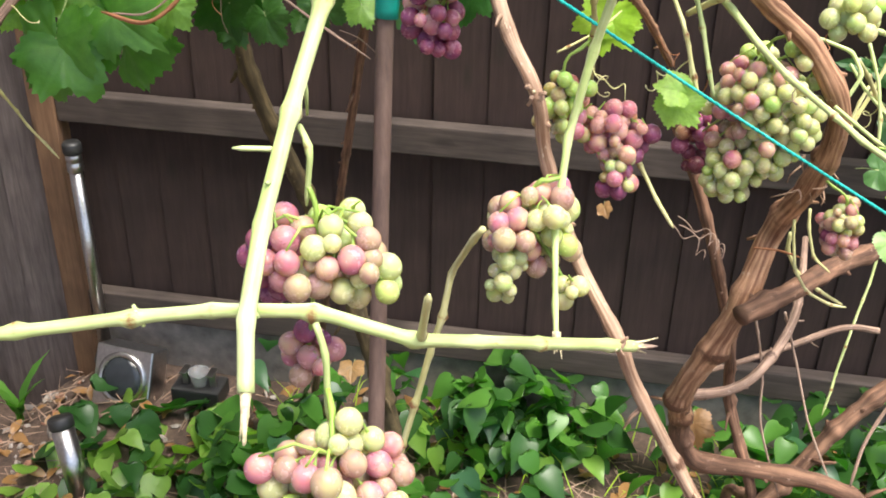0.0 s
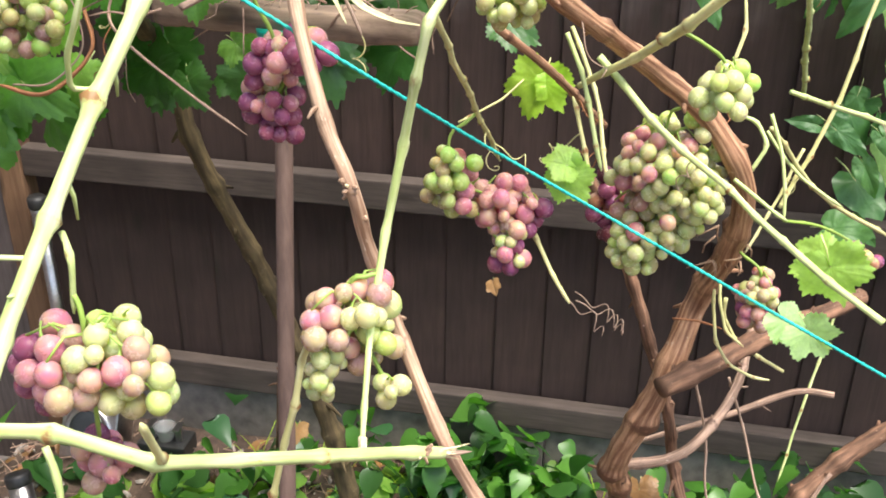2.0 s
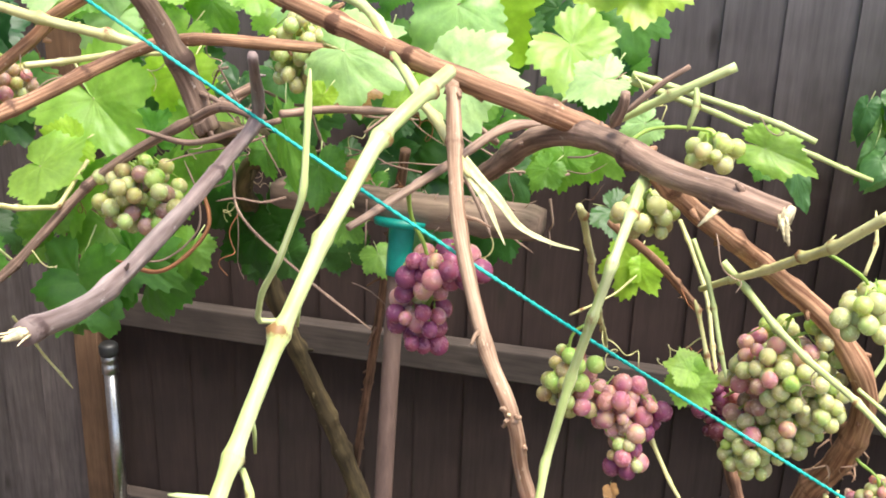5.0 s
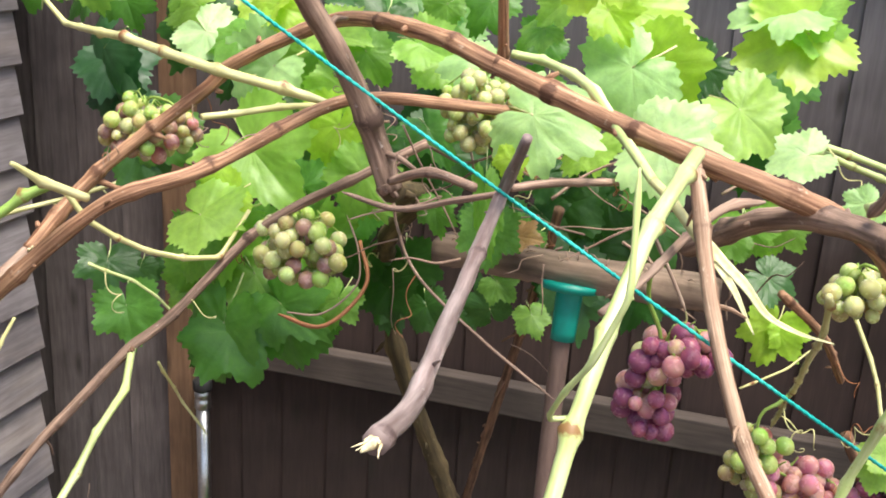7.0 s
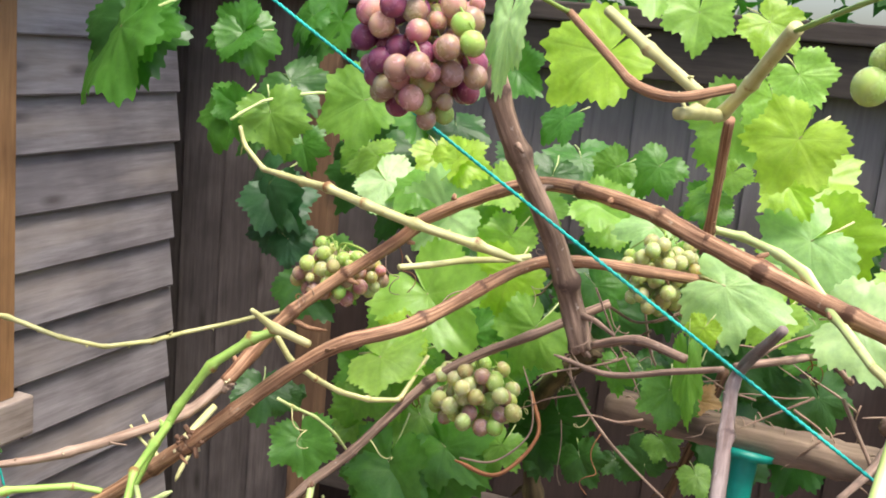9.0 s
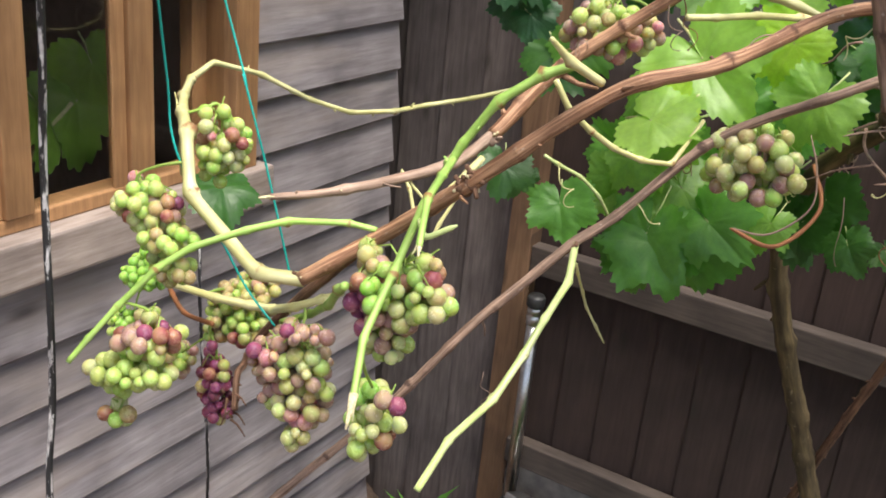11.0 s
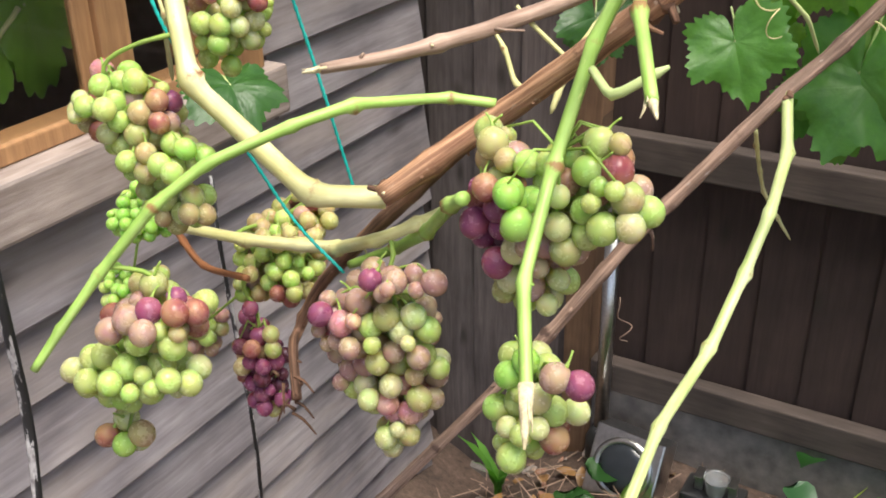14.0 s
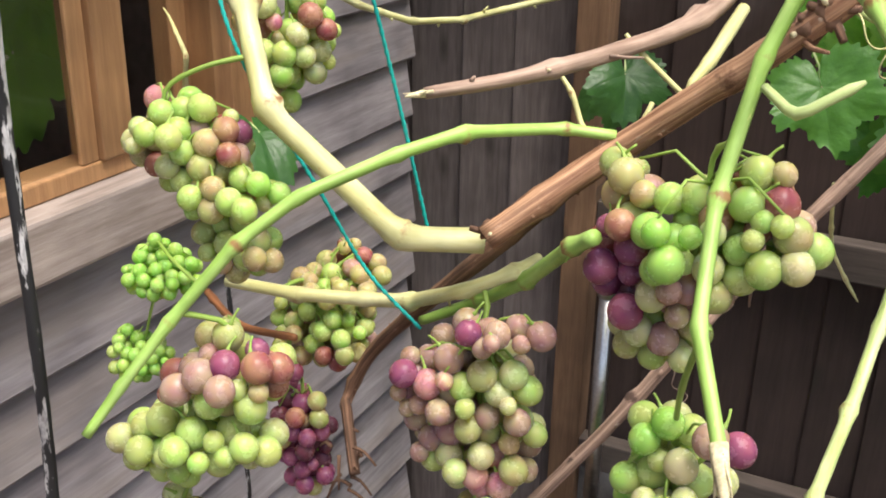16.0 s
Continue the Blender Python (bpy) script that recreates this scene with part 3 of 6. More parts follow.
# ---- broom that props the vine ----
BROOM_LINE = ((-0.194, 1.228, 1.402), (-0.197, 1.21, 1.3), (-0.186, 1.08, 0.65), (-0.174, 0.95, 0.0))
broom = thing("yard_broom", (-0.174, 0.956, 0.03), "old upturned yard broom with wooden handle propping up the vine", "broom")
bm = bmesh.new()
tube(bm, smooth_line(BROOM_LINE, 0.03), 0.0108, 0.0118, 14, 0, rough=0.02)
for v in bm.verts:
    v.co -= broom.location
part("handle", bm, HANDLE_WOOD, broom, "grey-brown wooden handle")
bm = bmesh.new()
a, c = Vector((-0.366, 1.265, 1.415)), Vector((-0.03, 1.225, 1.419))
L = (c - a).length
n = 44
rings = []
for i in range(n + 1):
    s = i / n
    e = min(1.0, (min(s, 1 - s) * L / 0.018)) ** 0.5
    w, h = 0.026 * (0.8 + 0.2 * e), 0.0175 * (0.8 + 0.2 * e)
    ring = []
    for q in range(12):
        t = 2 * math.pi * q / 12
        cx, cz = math.copysign(abs(math.cos(t)) ** 0.45, math.cos(t)), math.copysign(abs(math.sin(t)) ** 0.45, math.sin(t))
        wob = 1 + 0.16 * noise.noise(Vector((s * 9, cx * 2, cz * 2))) + 0.10 * noise.noise(Vector((s * 40, cx * 3, cz * 3)))
        ring.append(bm.verts.new((s * L - L / 2, cx * w * wob, cz * h * wob)))
    rings.append(ring)
for p, q in zip(rings, rings[1:]):
    for j in range(12):
        bm.faces.new((p[j], p[(j + 1) % 12], q[(j + 1) % 12], q[j]))
bm.faces.new(rings[0][::-1])
bm.faces.new(rings[-1])
bmesh.ops.recalc_face_normals(bm, faces=bm.faces)
head = part("head", bm, BROOM_WOOD, broom, "worn brown wooden broom head")
head.matrix_local = Matrix.Translation((a + c) / 2 - broom.location) @ (c - a).to_track_quat("X", "Z").to_matrix().to_4x4()
bm = bmesh.new()
top, down = Vector(BROOM_LINE[0]), (Vector(BROOM_LINE[1]) - Vector(BROOM_LINE[0])).normalized()
tube(bm, [top + down * s for s in (-0.004, 0.004, 0.02, 0.05, 0.062)], 0.0158, 0.0142, 16, 0, rough=0.0)
tube(bm, [top + down * s for s in (-0.006, -0.002, 0.002)], 0.035, 0.033, 20, 0, rough=0.0)
for v in bm.verts:
    v.co -= broom.location
part("socket", bm, GREEN_PLASTIC, broom, "dark green plastic handle socket")

bm = bmesh.new()
brn = random.Random(77)
for _ in range(26):
    q = a + (c - a) * brn.uniform(0.06, 0.94) + Vector((0, brn.uniform(-0.02, 0.02), 0.0185))
    w = Vector((brn.uniform(-1, 1), brn.uniform(-1, 1), brn.uniform(0.0, 0.5))).normalized() * brn.uniform(0.008, 0.026)
    tube(bm, [q, q + w * 0.5 + Vector((0, 0, 0.002)), q + w], 0.0009, 0.0006, 5, 0, rough=0.1, rnd=brn)
tagged(new("twig_litter", mesh_of("twig_litter", bm, DRY_CANE)), "dry twig bits caught on top of the broom head", "litter", kind="stuff")

# ---- vine: canes and shoots ----
vine = thing("grape_vine", (0.3, 1.72, 0.05), "old grape vine with brown trunks, pruned canes and green shoots", "vine")
MATS = {"snag": SNAG_BARK, "green": GREEN_CANE, "lush": LUSH_CANE, "trunk": TRUNK_BARK, "shaded_trunk": SHADED_BARK, "tan": TAN_CANE, "yellow": YELLOW_CANE, "brown": BROWN_CANE, "grey": GREY_CANE, "rust": RUST_CANE, "dry": DRY_CANE}
CANE_POINTS = []
crnd = random.Random(11)


def cane(kind, radii, points, name="cane", label="", parent=vine, joints=None):
    r0, r1 = radii[0], radii[-1]
    woody = kind in ("brown", "snag", "grey", "dry", "trunk", "tan", "shaded_trunk")
    line, spots = smooth_line(points, 0.007), None
    if kind in ("green", "yellow", "lush"):
        line, spots = kinked_line(points, 0.02 + 9.0 * max(r0, r1), crnd)
    CANE_POINTS.extend(line[::3])
    bm = bmesh.new()
    kn = joints if joints is not None else (0.58 if kind in ("green", "yellow", "lush") else 0.45 if kind == "dry" else 0.26)
    tube(bm, [p - parent.location for p in line], radii, r1, 12 if max(r0, r1) > 0.005 else 8, kn, 0.062 if not woody else 0.11, 0.17 if woody else 0.05, crnd, joints_at=spots, taper_end=0.35 if name == "twig" else 1.0)
    if max(r0, r1) > 0.0045:
        # small buds and cut spurs at some joints
        for i in range(4, len(line) - 4, crnd.randint(9, 14)):
            w = (line[i + 1] - line[i - 1]).normalized()
            side = w.cross(Vector((crnd.uniform(-1, 1), crnd.uniform(-1, 1), crnd.uniform(-1, 1)))).normalized()
            r = min(r0, r1) + abs(r1 - r0) * 0.3
            p = line[i] - parent.location + side * r * 0.7
            ln = crnd.uniform(0.5, 1.0) * r * (crnd.uniform(2.5, 5.0) if crnd.random() < 0.22 else 1.0)
            tube(bm, [p, p + side * ln * 0.5 + w * ln * 0.2, p + side * ln + w * ln * 0.6], r * 0.38, r * 0.16, 6, 0, rough=0.1, rnd=crnd)
    return part(name, bm, MATS[kind], parent, label)


cane("green", (0.0057, 0.0054, 0.005, 0.0048), ((-0.059, 0.888, 1.645), (-0.074, 0.788, 1.624), (-0.1, 0.658, 1.529), (-0.103, 0.589, 1.467), (-0.102, 0.539, 1.433), (-0.097, 0.488, 1.397), (-0.091, 0.458, 1.366)), "shoot", "thick pale green cane")
cane("green", (0.004, 0.0043, 0.004, 0.0043), ((-0.256, 0.47, 1.37), (-0.164, 0.492, 1.381), (-0.078, 0.51, 1.388), (-0.01, 0.513, 1.377), (0.071, 0.616, 1.313), (0.115, 0.655, 1.293)), "shoot", "level yellow-green cane")
cane("tan", (0.006, 0.0053, 0.0053, 0.0065, 0.0052, 0.0056, 0.006), ((-0.059, 0.902, 1.628), (-0.033, 0.825, 1.55), (-0.001, 0.782, 1.476), (0.028, 0.752, 1.434), (0.037, 0.761, 1.382), (0.068, 0.75, 1.304), (0.105, 0.706, 1.264), (0.125, 0.715, 1.213), (0.191, 0.711, 1.098), (0.27, 0.72, 0.95), (0.4, 0.95, 0.5), (0.46, 1.1, 0.04)), "cane")
cane("green", (0.004, 0.0033, 0.0031, 0.0019), ((0.098, 0.891, 1.588), (0.089, 0.739, 1.565), (0.075, 0.744, 1.509), (0.058, 0.757, 1.434), (0.05, 0.737, 1.387), (0.05, 0.716, 1.356), (0.061, 0.648, 1.297)), "shoot")
cane("yellow", (0.0031, 0.0031), ((-0.011, 0.781, 1.305), (-0.039, 0.814, 1.245), (-0.052, 0.8, 1.184), (-0.068, 0.797, 1.117), (-0.089, 0.783, 1.006)), "twig")
cane("brown", (0.009, 0.008, 0.008, 0.0085, 0.009, 0.0095, 0.009, 0.01, 0.012, 0.015, 0.017, 0.019, 0.018), ((-0.792, 1.053, 1.411), (-0.749, 1.131, 1.492), (-0.64, 1.185, 1.59), (-0.602, 1.194, 1.626), (-0.478, 1.193, 1.684), (-0.338, 1.077, 1.694), (-0.249, 1.034, 1.673), (-0.127, 0.987, 1.64), (-0.048, 0.932, 1.628), (0.014, 0.932, 1.61), (0.076, 0.97, 1.576), (0.135, 1.055, 1.505), (0.227, 1.191, 1.403), (0.294, 1.214, 1.343), (0.34, 1.225, 1.264), (0.341, 1.29, 1.153), (0.319, 1.369, 1.039), (0.283, 1.328, 0.922), (0.232, 1.37, 0.745), (0.24, 1.42, 0.66)), "trunk", "gnarled brown vine trunk arching over")
# the trunk's foot in darker bark, which stands for the shade down there
cane("trunk", (0.018, 0.017, 0.0145, 0.013, 0.012, 0.011), ((0.234, 1.39, 0.71), (0.24, 1.42, 0.66), (0.25, 1.45, 0.59), (0.286, 1.47, 0.53), (0.39, 1.46, 0.535), (0.51, 1.46, 0.52), (0.62, 1.5, 0.42), (0.72, 1.56, 0.22), (0.76, 1.6, 0.0)), "root", "bent root of the vine trunk, shade put into its bark colour")
cane("brown", (0.0086, 0.0086, 0.0076, 0.0073, 0.0069, 0.006), ((-0.89, 0.827, 1.267), (-0.822, 0.884, 1.324), (-0.72, 0.883, 1.41), (-0.591, 0.908, 1.526), (-0.512, 0.961, 1.561), (-0.45, 1.092, 1.604), (-0.394, 1.12, 1.617), (-0.321, 1.143, 1.614), (-0.256, 1.182, 1.606)), "cane", "long peeling brown cane")
cane("grey", (0.0056, 0.006, 0.006, 0.0052, 0.0052), ((-0.372, 1.219, 1.553), (-0.44, 1.194, 1.513), (-0.565, 1.188, 1.433), (-0.653, 1.122, 1.327), (-0.683, 1.076, 1.296), (-0.726, 1.042, 1.24), (-0.771, 1.008, 1.18), (-0.84, 0.958, 1.072), (-0.932, 0.882, 0.949), (-1.02, 0.8, 0.83)), "cane")
cane("green", (0.0045, 0.0043, 0.004), ((-0.678, 1.078, 1.299), (-0.66, 1.029, 1.256), (-0.66, 0.967, 1.239), (-0.667, 0.917, 1.176), (-0.677, 0.827, 1.158), (-0.679, 0.766, 1.119)), "shoot")
cane("yellow", (0.0021, 0.0017), ((-0.727, 1.208, 1.217), (-0.722, 1.258, 1.136), (-0.693, 1.273, 1.083)), "twig")
cane("lush", (0.0036, 0.0041, 0.004, 0.0031), ((-0.829, 0.88, 1.328), (-0.863, 0.864, 1.331), (-0.902, 0.812, 1.337), (-0.947, 0.758, 1.32), (-0.989, 0.724, 1.291), (-1.01, 0.699, 1.258), (-1.052, 0.644, 1.179)), "cane")
cane("lush", (0.0047, 0.0045, 0.0041, 0.0038), ((-0.629, 0.89, 1.547), (-0.681, 0.875, 1.518), (-0.721, 0.853, 1.455), (-0.74, 0.825, 1.393), (-0.747, 0.792, 1.327), (-0.744, 0.755, 1.296), (-0.725, 0.715, 1.263), (-0.712, 0.691, 1.245)), "cane")
cane("lush", (0.004, 0.0031), ((-0.719, 0.842, 1.444), (-0.687, 0.754, 1.438), (-0.659, 0.697, 1.412)), "cane")
cane("yellow", (0.0085, 0.0074, 0.0066, 0.0055, 0.0041, 0.004, 0.0041, 0.0041, 0.0041), ((-0.901, 0.848, 1.256), (-0.928, 0.828, 1.255), (-0.964, 0.814, 1.265), (-1.005, 0.805, 1.293), (-1.038, 0.806, 1.343), (-1.073, 0.833, 1.393), (-1.287, 1.055, 1.376), (-1.332, 1.175, 1.389), (-1.308, 1.249, 1.345), (-1.241, 1.375, 1.284), (-1.197, 1.556, 1.279), (-1.074, 1.671, 1.315), (-1.006, 1.674, 1.35)), "shoot")
cane("trunk", (0.0064, 0.0062, 0.0052, 0.0042), ((-0.834, 0.878, 1.314), (-0.92, 0.881, 1.225), (-1.019, 0.915, 1.12), (-1.046, 0.911, 1.067), (-1.024, 0.875, 1.075), (-0.999, 0.844, 1.048)), "cane")
cane("yellow", (0.0039, 0.0056, 0.0054, 0.0047), ((-0.879, 0.891, 1.232), (-0.891, 0.845, 1.228), (-0.975, 0.877, 1.184), (-1.071, 0.89, 1.161), (-1.136, 0.877, 1.165)), "shoot")
cane("rust", (0.0034, 0.0034, 0.003), ((-1.208, 0.937, 1.115), (-1.151, 0.908, 1.109), (-1.081, 0.89, 1.122)), "shoot")
cane("lush", (0.005, 0.0052, 0.0036), ((-0.815, 0.809, 1.289), (-0.907, 0.883, 1.201), (-0.967, 0.889, 1.165)), "shoot")
cane("yellow", (0.003, 0.0047, 0.006, 0.006), ((-0.949, 1.301, 1.693), (-0.908, 1.287, 1.643), (-0.746, 1.177, 1.645), (-0.623, 1.164, 1.621), (-0.548, 1.169, 1.61), (-0.482, 1.215, 1.585)), "twig")
cane("grey", (0.011, 0.011, 0.012, 0.013), ((-0.476, 0.99, 1.844), (-0.45, 0.994, 1.765), (-0.414, 1.064, 1.657), (-0.391, 1.097, 1.578), (-0.373, 1.101, 1.525)), "trunk", "grey-brown upright vine stem")
cane("shaded_trunk", (0.012, 0.013, 0.015, 0.017, 0.02, 0.022), ((-0.373, 1.101, 1.525), (-0.409, 1.325, 1.456), (-0.483, 1.41, 1.369), (-0.562, 1.658, 1.202), (-0.546, 1.677, 1.057), (-0.459, 1.741, 0.767), (-0.36, 1.76, 0.45), (-0.3, 1.8, 0.04)), "trunk", "leaning grey vine trunk")
cane("snag", (0.0034, 0.0052, 0.0052, 0.0055, 0.006), ((-0.161, 0.758, 1.669), (-0.191, 0.827, 1.611), (-0.188, 0.762, 1.591), (-0.18, 0.659, 1.573), (-0.17, 0.572, 1.567), (-0.169, 0.512, 1.573)), "branch", "snapped grey-brown branch")
cane("grey", (0.0028, 0.0029, 0.0022), ((-0.208, 0.908, 1.59), (-0.255, 0.924, 1.573), (-0.312, 0.945, 1.553), (-0.365, 0.947, 1.561)), "twig")
cane("grey", (0.0043, 0.0047, 0.0039), ((-0.343, 1.014, 1.558), (-0.295, 0.983, 1.58), (-0.246, 0.961, 1.577)), "branch")
cane("grey", (0.0034, 0.0039, 0.0039), ((-0.197, 0.886, 1.601), (-0.165, 0.953, 1.594), (-0.127, 1.22, 1.534), (-0.094, 1.269, 1.499)), "branch")
cane("grey", (0.0086, 0.0095, 0.0099, 0.01, 0.01), ((0.188, 0.775, 1.591), (0.154, 0.791, 1.597), (0.112, 0.831, 1.597), (0.057, 0.916, 1.597), (0, 0.97, 1.58), (-0.063, 1.062, 1.519)), "branch", "thick grey sawn-off branch")
cane("dry", (0.0028, 0.0039, 0.0043), ((-0.106, 0.791, 1.545), (-0.082, 0.848, 1.557), (-0.061, 0.94, 1.565), (-0.033, 0.987, 1.582), (-0.003, 1.016, 1.583)), "twig")
cane("green", (0.004, 0.0036, 0.0034), ((0.17, 1.18, 1.416), (0.231, 1.158, 1.357), (0.314, 1.16, 1.289), (0.393, 1.041, 1.268), (0.456, 0.99, 1.241)), "shoot")
cane("green", (0.0037, 0.0034), ((0.055, 1.242, 1.594), (0.195, 1.291, 1.55), (0.255, 1.289, 1.527)), "shoot")
cane("green", (0.0038, 0.0031), ((0.044, 1.236, 1.59), (0.152, 1.339, 1.537), (0.349, 1.477, 1.443)), "shoot")
cane("yellow", (0.0034, 0.0047, 0.0047), ((0.151, 1.182, 1.382), (0.218, 1.087, 1.449), (0.266, 0.992, 1.516), (0.287, 0.988, 1.538)), "shoot")
cane("brown", (0.0052, 0.006), ((0.04, 1.318, 1.402), (0.101, 1.392, 1.329), (0.162, 1.637, 1.174)), "cane")
cane("yellow", (0.0028, 0.0026), ((0.048, 0.88, 1.552), (0.053, 0.958, 1.48), (0.052, 1.293, 1.242)), "twig")
cane("trunk", (0.015, 0.014, 0.014, 0.013), ((0.279, 1.263, 0.956), (0.347, 1.322, 0.966), (0.418, 1.415, 0.961), (0.509, 1.538, 0.936), (0.578, 1.598, 0.944)), "cane")
cane("grey", (0.008, 0.008, 0.007, 0.006), ((0.226, 1.408, 0.704), (0.313, 1.433, 0.713), (0.367, 1.474, 0.743), (0.417, 1.58, 0.782), (0.451, 1.79, 0.814)), "branch")
cane("grey", (0.004, 0.006, 0.0055), ((0.265, 1.675, 0.553), (0.417, 1.686, 0.629), (0.528, 1.709, 0.681), (0.597, 1.722, 0.677)), "branch")
cane("trunk", (0.008, 0.009, 0.01, 0.011), ((0.15, 1.4, 1.2), (0.2, 1.41, 1.1), (0.231, 1.418, 1.018), (0.26, 1.418, 0.935), (0.305, 1.465, 0.771), (0.329, 1.513, 0.627), (0.384, 1.463, 0.477), (0.38, 1.66, 0.3), (0.4, 1.68, 0.04)), "cane")
cane("trunk", (0.016, 0.018, 0.018), ((0.28, 1.64, 0.2), (0.36, 1.72, 0.13), (0.5, 1.73, 0.11), (0.7, 1.62, 0.08), (0.9, 1.6, 0.03)), "root")
cane("trunk", (0.017, 0.018, 0.018), ((0.36, 1.75, 0.06), (0.5, 1.8, 0.2), (0.62, 1.86, 0.36), (0.76, 1.93, 0.47), (1, 2, 0.6)), "trunk")
cane("dry", (0.0026, 0.00086), ((0.112, 0.652, 1.294), (0.123, 0.661, 1.29), (0.132, 0.669, 1.286)), "twig")
cane("yellow", (0.0024, 0.0022), ((-0.012, 0.523, 1.364), (-0.004, 0.501, 1.395), (0.002, 0.482, 1.425)), "twig")
cane("green", (0.0017, 0.0017), ((-0.111, 0.575, 1.454), (-0.123, 0.572, 1.453), (-0.135, 0.573, 1.453)), "twig")
cane("green", (0.0021, 0.0017), ((-0.102, 0.599, 1.46), (-0.091, 0.588, 1.447), (-0.092, 0.588, 1.429), (-0.096, 0.588, 1.412)), "twig")
cane("green", (0.0021, 0.0019), ((-0.063, 0.495, 1.39), (-0.056, 0.491, 1.368), (-0.055, 0.485, 1.332)), "twig")
cane("green", (0.0017, 0.0019, 0.0019), ((-0.102, 0.662, 1.527), (-0.115, 0.648, 1.532), (-0.102, 0.635, 1.561), (-0.074, 0.623, 1.61), (-0.078, 0.651, 1.683)), "twig")
cane("yellow", (0.0042, 0.0044, 0.0036), ((-0.092, 0.935, 1.608), (-0.06, 0.895, 1.588), (-0.036, 0.868, 1.57)), "twig")
cane("green", (0.0022, 0.0017), ((-0.737, 1.085, 1.393), (-0.687, 1.128, 1.355), (-0.675, 1.168, 1.308)), "twig")
cane("yellow", (0.0034, 0.0034, 0.0026), ((-0.694, 0.997, 1.505), (-0.676, 1.014, 1.466), (-0.635, 1.097, 1.413), (-0.601, 1.171, 1.4), (-0.593, 1.209, 1.445)), "shoot")
cane("yellow", (0.0043, 0.004), ((-0.501, 1.303, 1.575), (-0.567, 1.2, 1.574), (-0.608, 1.126, 1.573)), "shoot")
cane("yellow", (0.0043, 0.0047, 0.0022), ((-0.606, 0.911, 1.532), (-0.622, 0.876, 1.552), (-0.632, 0.843, 1.577)), "shoot")
cane("brown", (0.0052, 0.0046, 0.005), ((-0.255, 1.071, 1.67), (-0.247, 1.02, 1.735), (-0.239, 0.962, 1.796)), "cane")
cane("yellow", (0.0048, 0.0056, 0.0058), ((-0.258, 0.8, 1.804), (-0.238, 0.93, 1.804), (-0.21, 0.86, 1.835), (-0.186, 0.8, 1.871)), "shoot")
cane("brown", (0.0034, 0.0036, 0.0042, 0.0038), ((-0.361, 0.85, 1.871), (-0.313, 0.82, 1.835), (-0.291, 0.8, 1.821), (-0.259, 0.79, 1.816), (-0.228, 0.85, 1.825)), "cane")
cane("yellow", (0.0048, 0.0048, 0.0052), ((-0.342, 0.9, 1.877), (-0.269, 0.86, 1.832), (-0.248, 0.88, 1.812)), "shoot")
cane("green", (0.0026, 0.0026), ((-1.061, 1.447, 1.684), (-1.023, 1.506, 1.721), (-0.937, 1.638, 1.734), (-0.846, 1.738, 1.707), (-0.755, 1.806, 1.654)), "twig")
cane("green", (0.0043, 0.0043), ((0.412, 1.514, 1.449), (0.472, 1.814, 1.19)), "shoot")
cane("yellow", (0.0034, 0.0034), ((0.583, 1.834, 1.454), (0.542, 1.775, 1.331), (0.51, 1.718, 1.207), (0.441, 1.645, 1.059)), "shoot")
cane("yellow", (0.003, 0.003), ((0.374, 1.347, 1.293), (0.458, 1.429, 1.179), (0.572, 1.492, 1.096)), "twig")
cane("green", (0.0034, 0.0034), ((0.407, 1.477, 1.299), (0.482, 1.538, 1.262), (0.571, 1.568, 1.227)), "shoot")
cane("yellow", (0.003, 0.0026), ((0.12, 1.427, 1.38), (0.16, 1.366, 1.31), (0.185, 1.295, 1.229)), "twig")
cane("yellow", (0.0026, 0.0022), ((0.112, 1.146, 1.228), (0.139, 1.118, 1.188), (0.163, 1.103, 1.159)), "twig")
cane("yellow", (0.0034, 0.0026), ((0.368, 1.504, 0.967), (0.379, 1.502, 0.906), (0.472, 1.529, 0.835)), "shoot")
cane("rust", (0.0026, 0.0026), ((-0.466, 1.258, 1.41), (-0.441, 1.218, 1.369), (-0.468, 1.154, 1.335), (-0.517, 1.133, 1.349)), "twig")
cane("dry", (0.0022, 0.0019), ((0.342, 1.52, 0.807), (0.372, 1.52, 0.694), (0.383, 1.494, 0.603), (0.432, 1.466, 0.475)), "twig")
cane("dry", (0.0024, 0.0019), ((0.399, 1.575, 0.782), (0.438, 1.58, 0.675), (0.469, 1.536, 0.587), (0.514, 1.497, 0.503)), "twig")
cane("green", (0.0026, 0.0022), ((0.599, 1.851, 0.79), (0.59, 1.823, 0.743), (0.555, 1.748, 0.622), (0.524, 1.676, 0.506)), "twig")
cane("grey", (0.0029, 0.0026), ((0.534, 1.365, 0.777), (0.519, 1.351, 0.758), (0.497, 1.324, 0.717), (0.484, 1.292, 0.666)), "twig")
cane("dry", (0.0017, 0.0014), ((-0.345, 1.311, 1.529), (-0.329, 1.316, 1.47), (-0.3, 1.326, 1.427), (-0.286, 1.328, 1.399)), "twig")
cane("grey", (0.0021, 0.0014), ((-0.418, 1.245, 1.515), (-0.389, 1.264, 1.538), (-0.344, 1.291, 1.518), (-0.282, 1.325, 1.544)), "twig")
cane("grey", (0.0021, 0.0014), ((-0.33, 1.267, 1.561), (-0.275, 1.297, 1.513), (-0.201, 1.328, 1.504)), "twig")
cane("dry", (0.0014, 0.001), ((-0.525, 1.174, 1.335), (-0.485, 1.189, 1.335), (-0.451, 1.212, 1.369), (-0.454, 1.222, 1.411), (-0.471, 1.225, 1.452)), "twig")
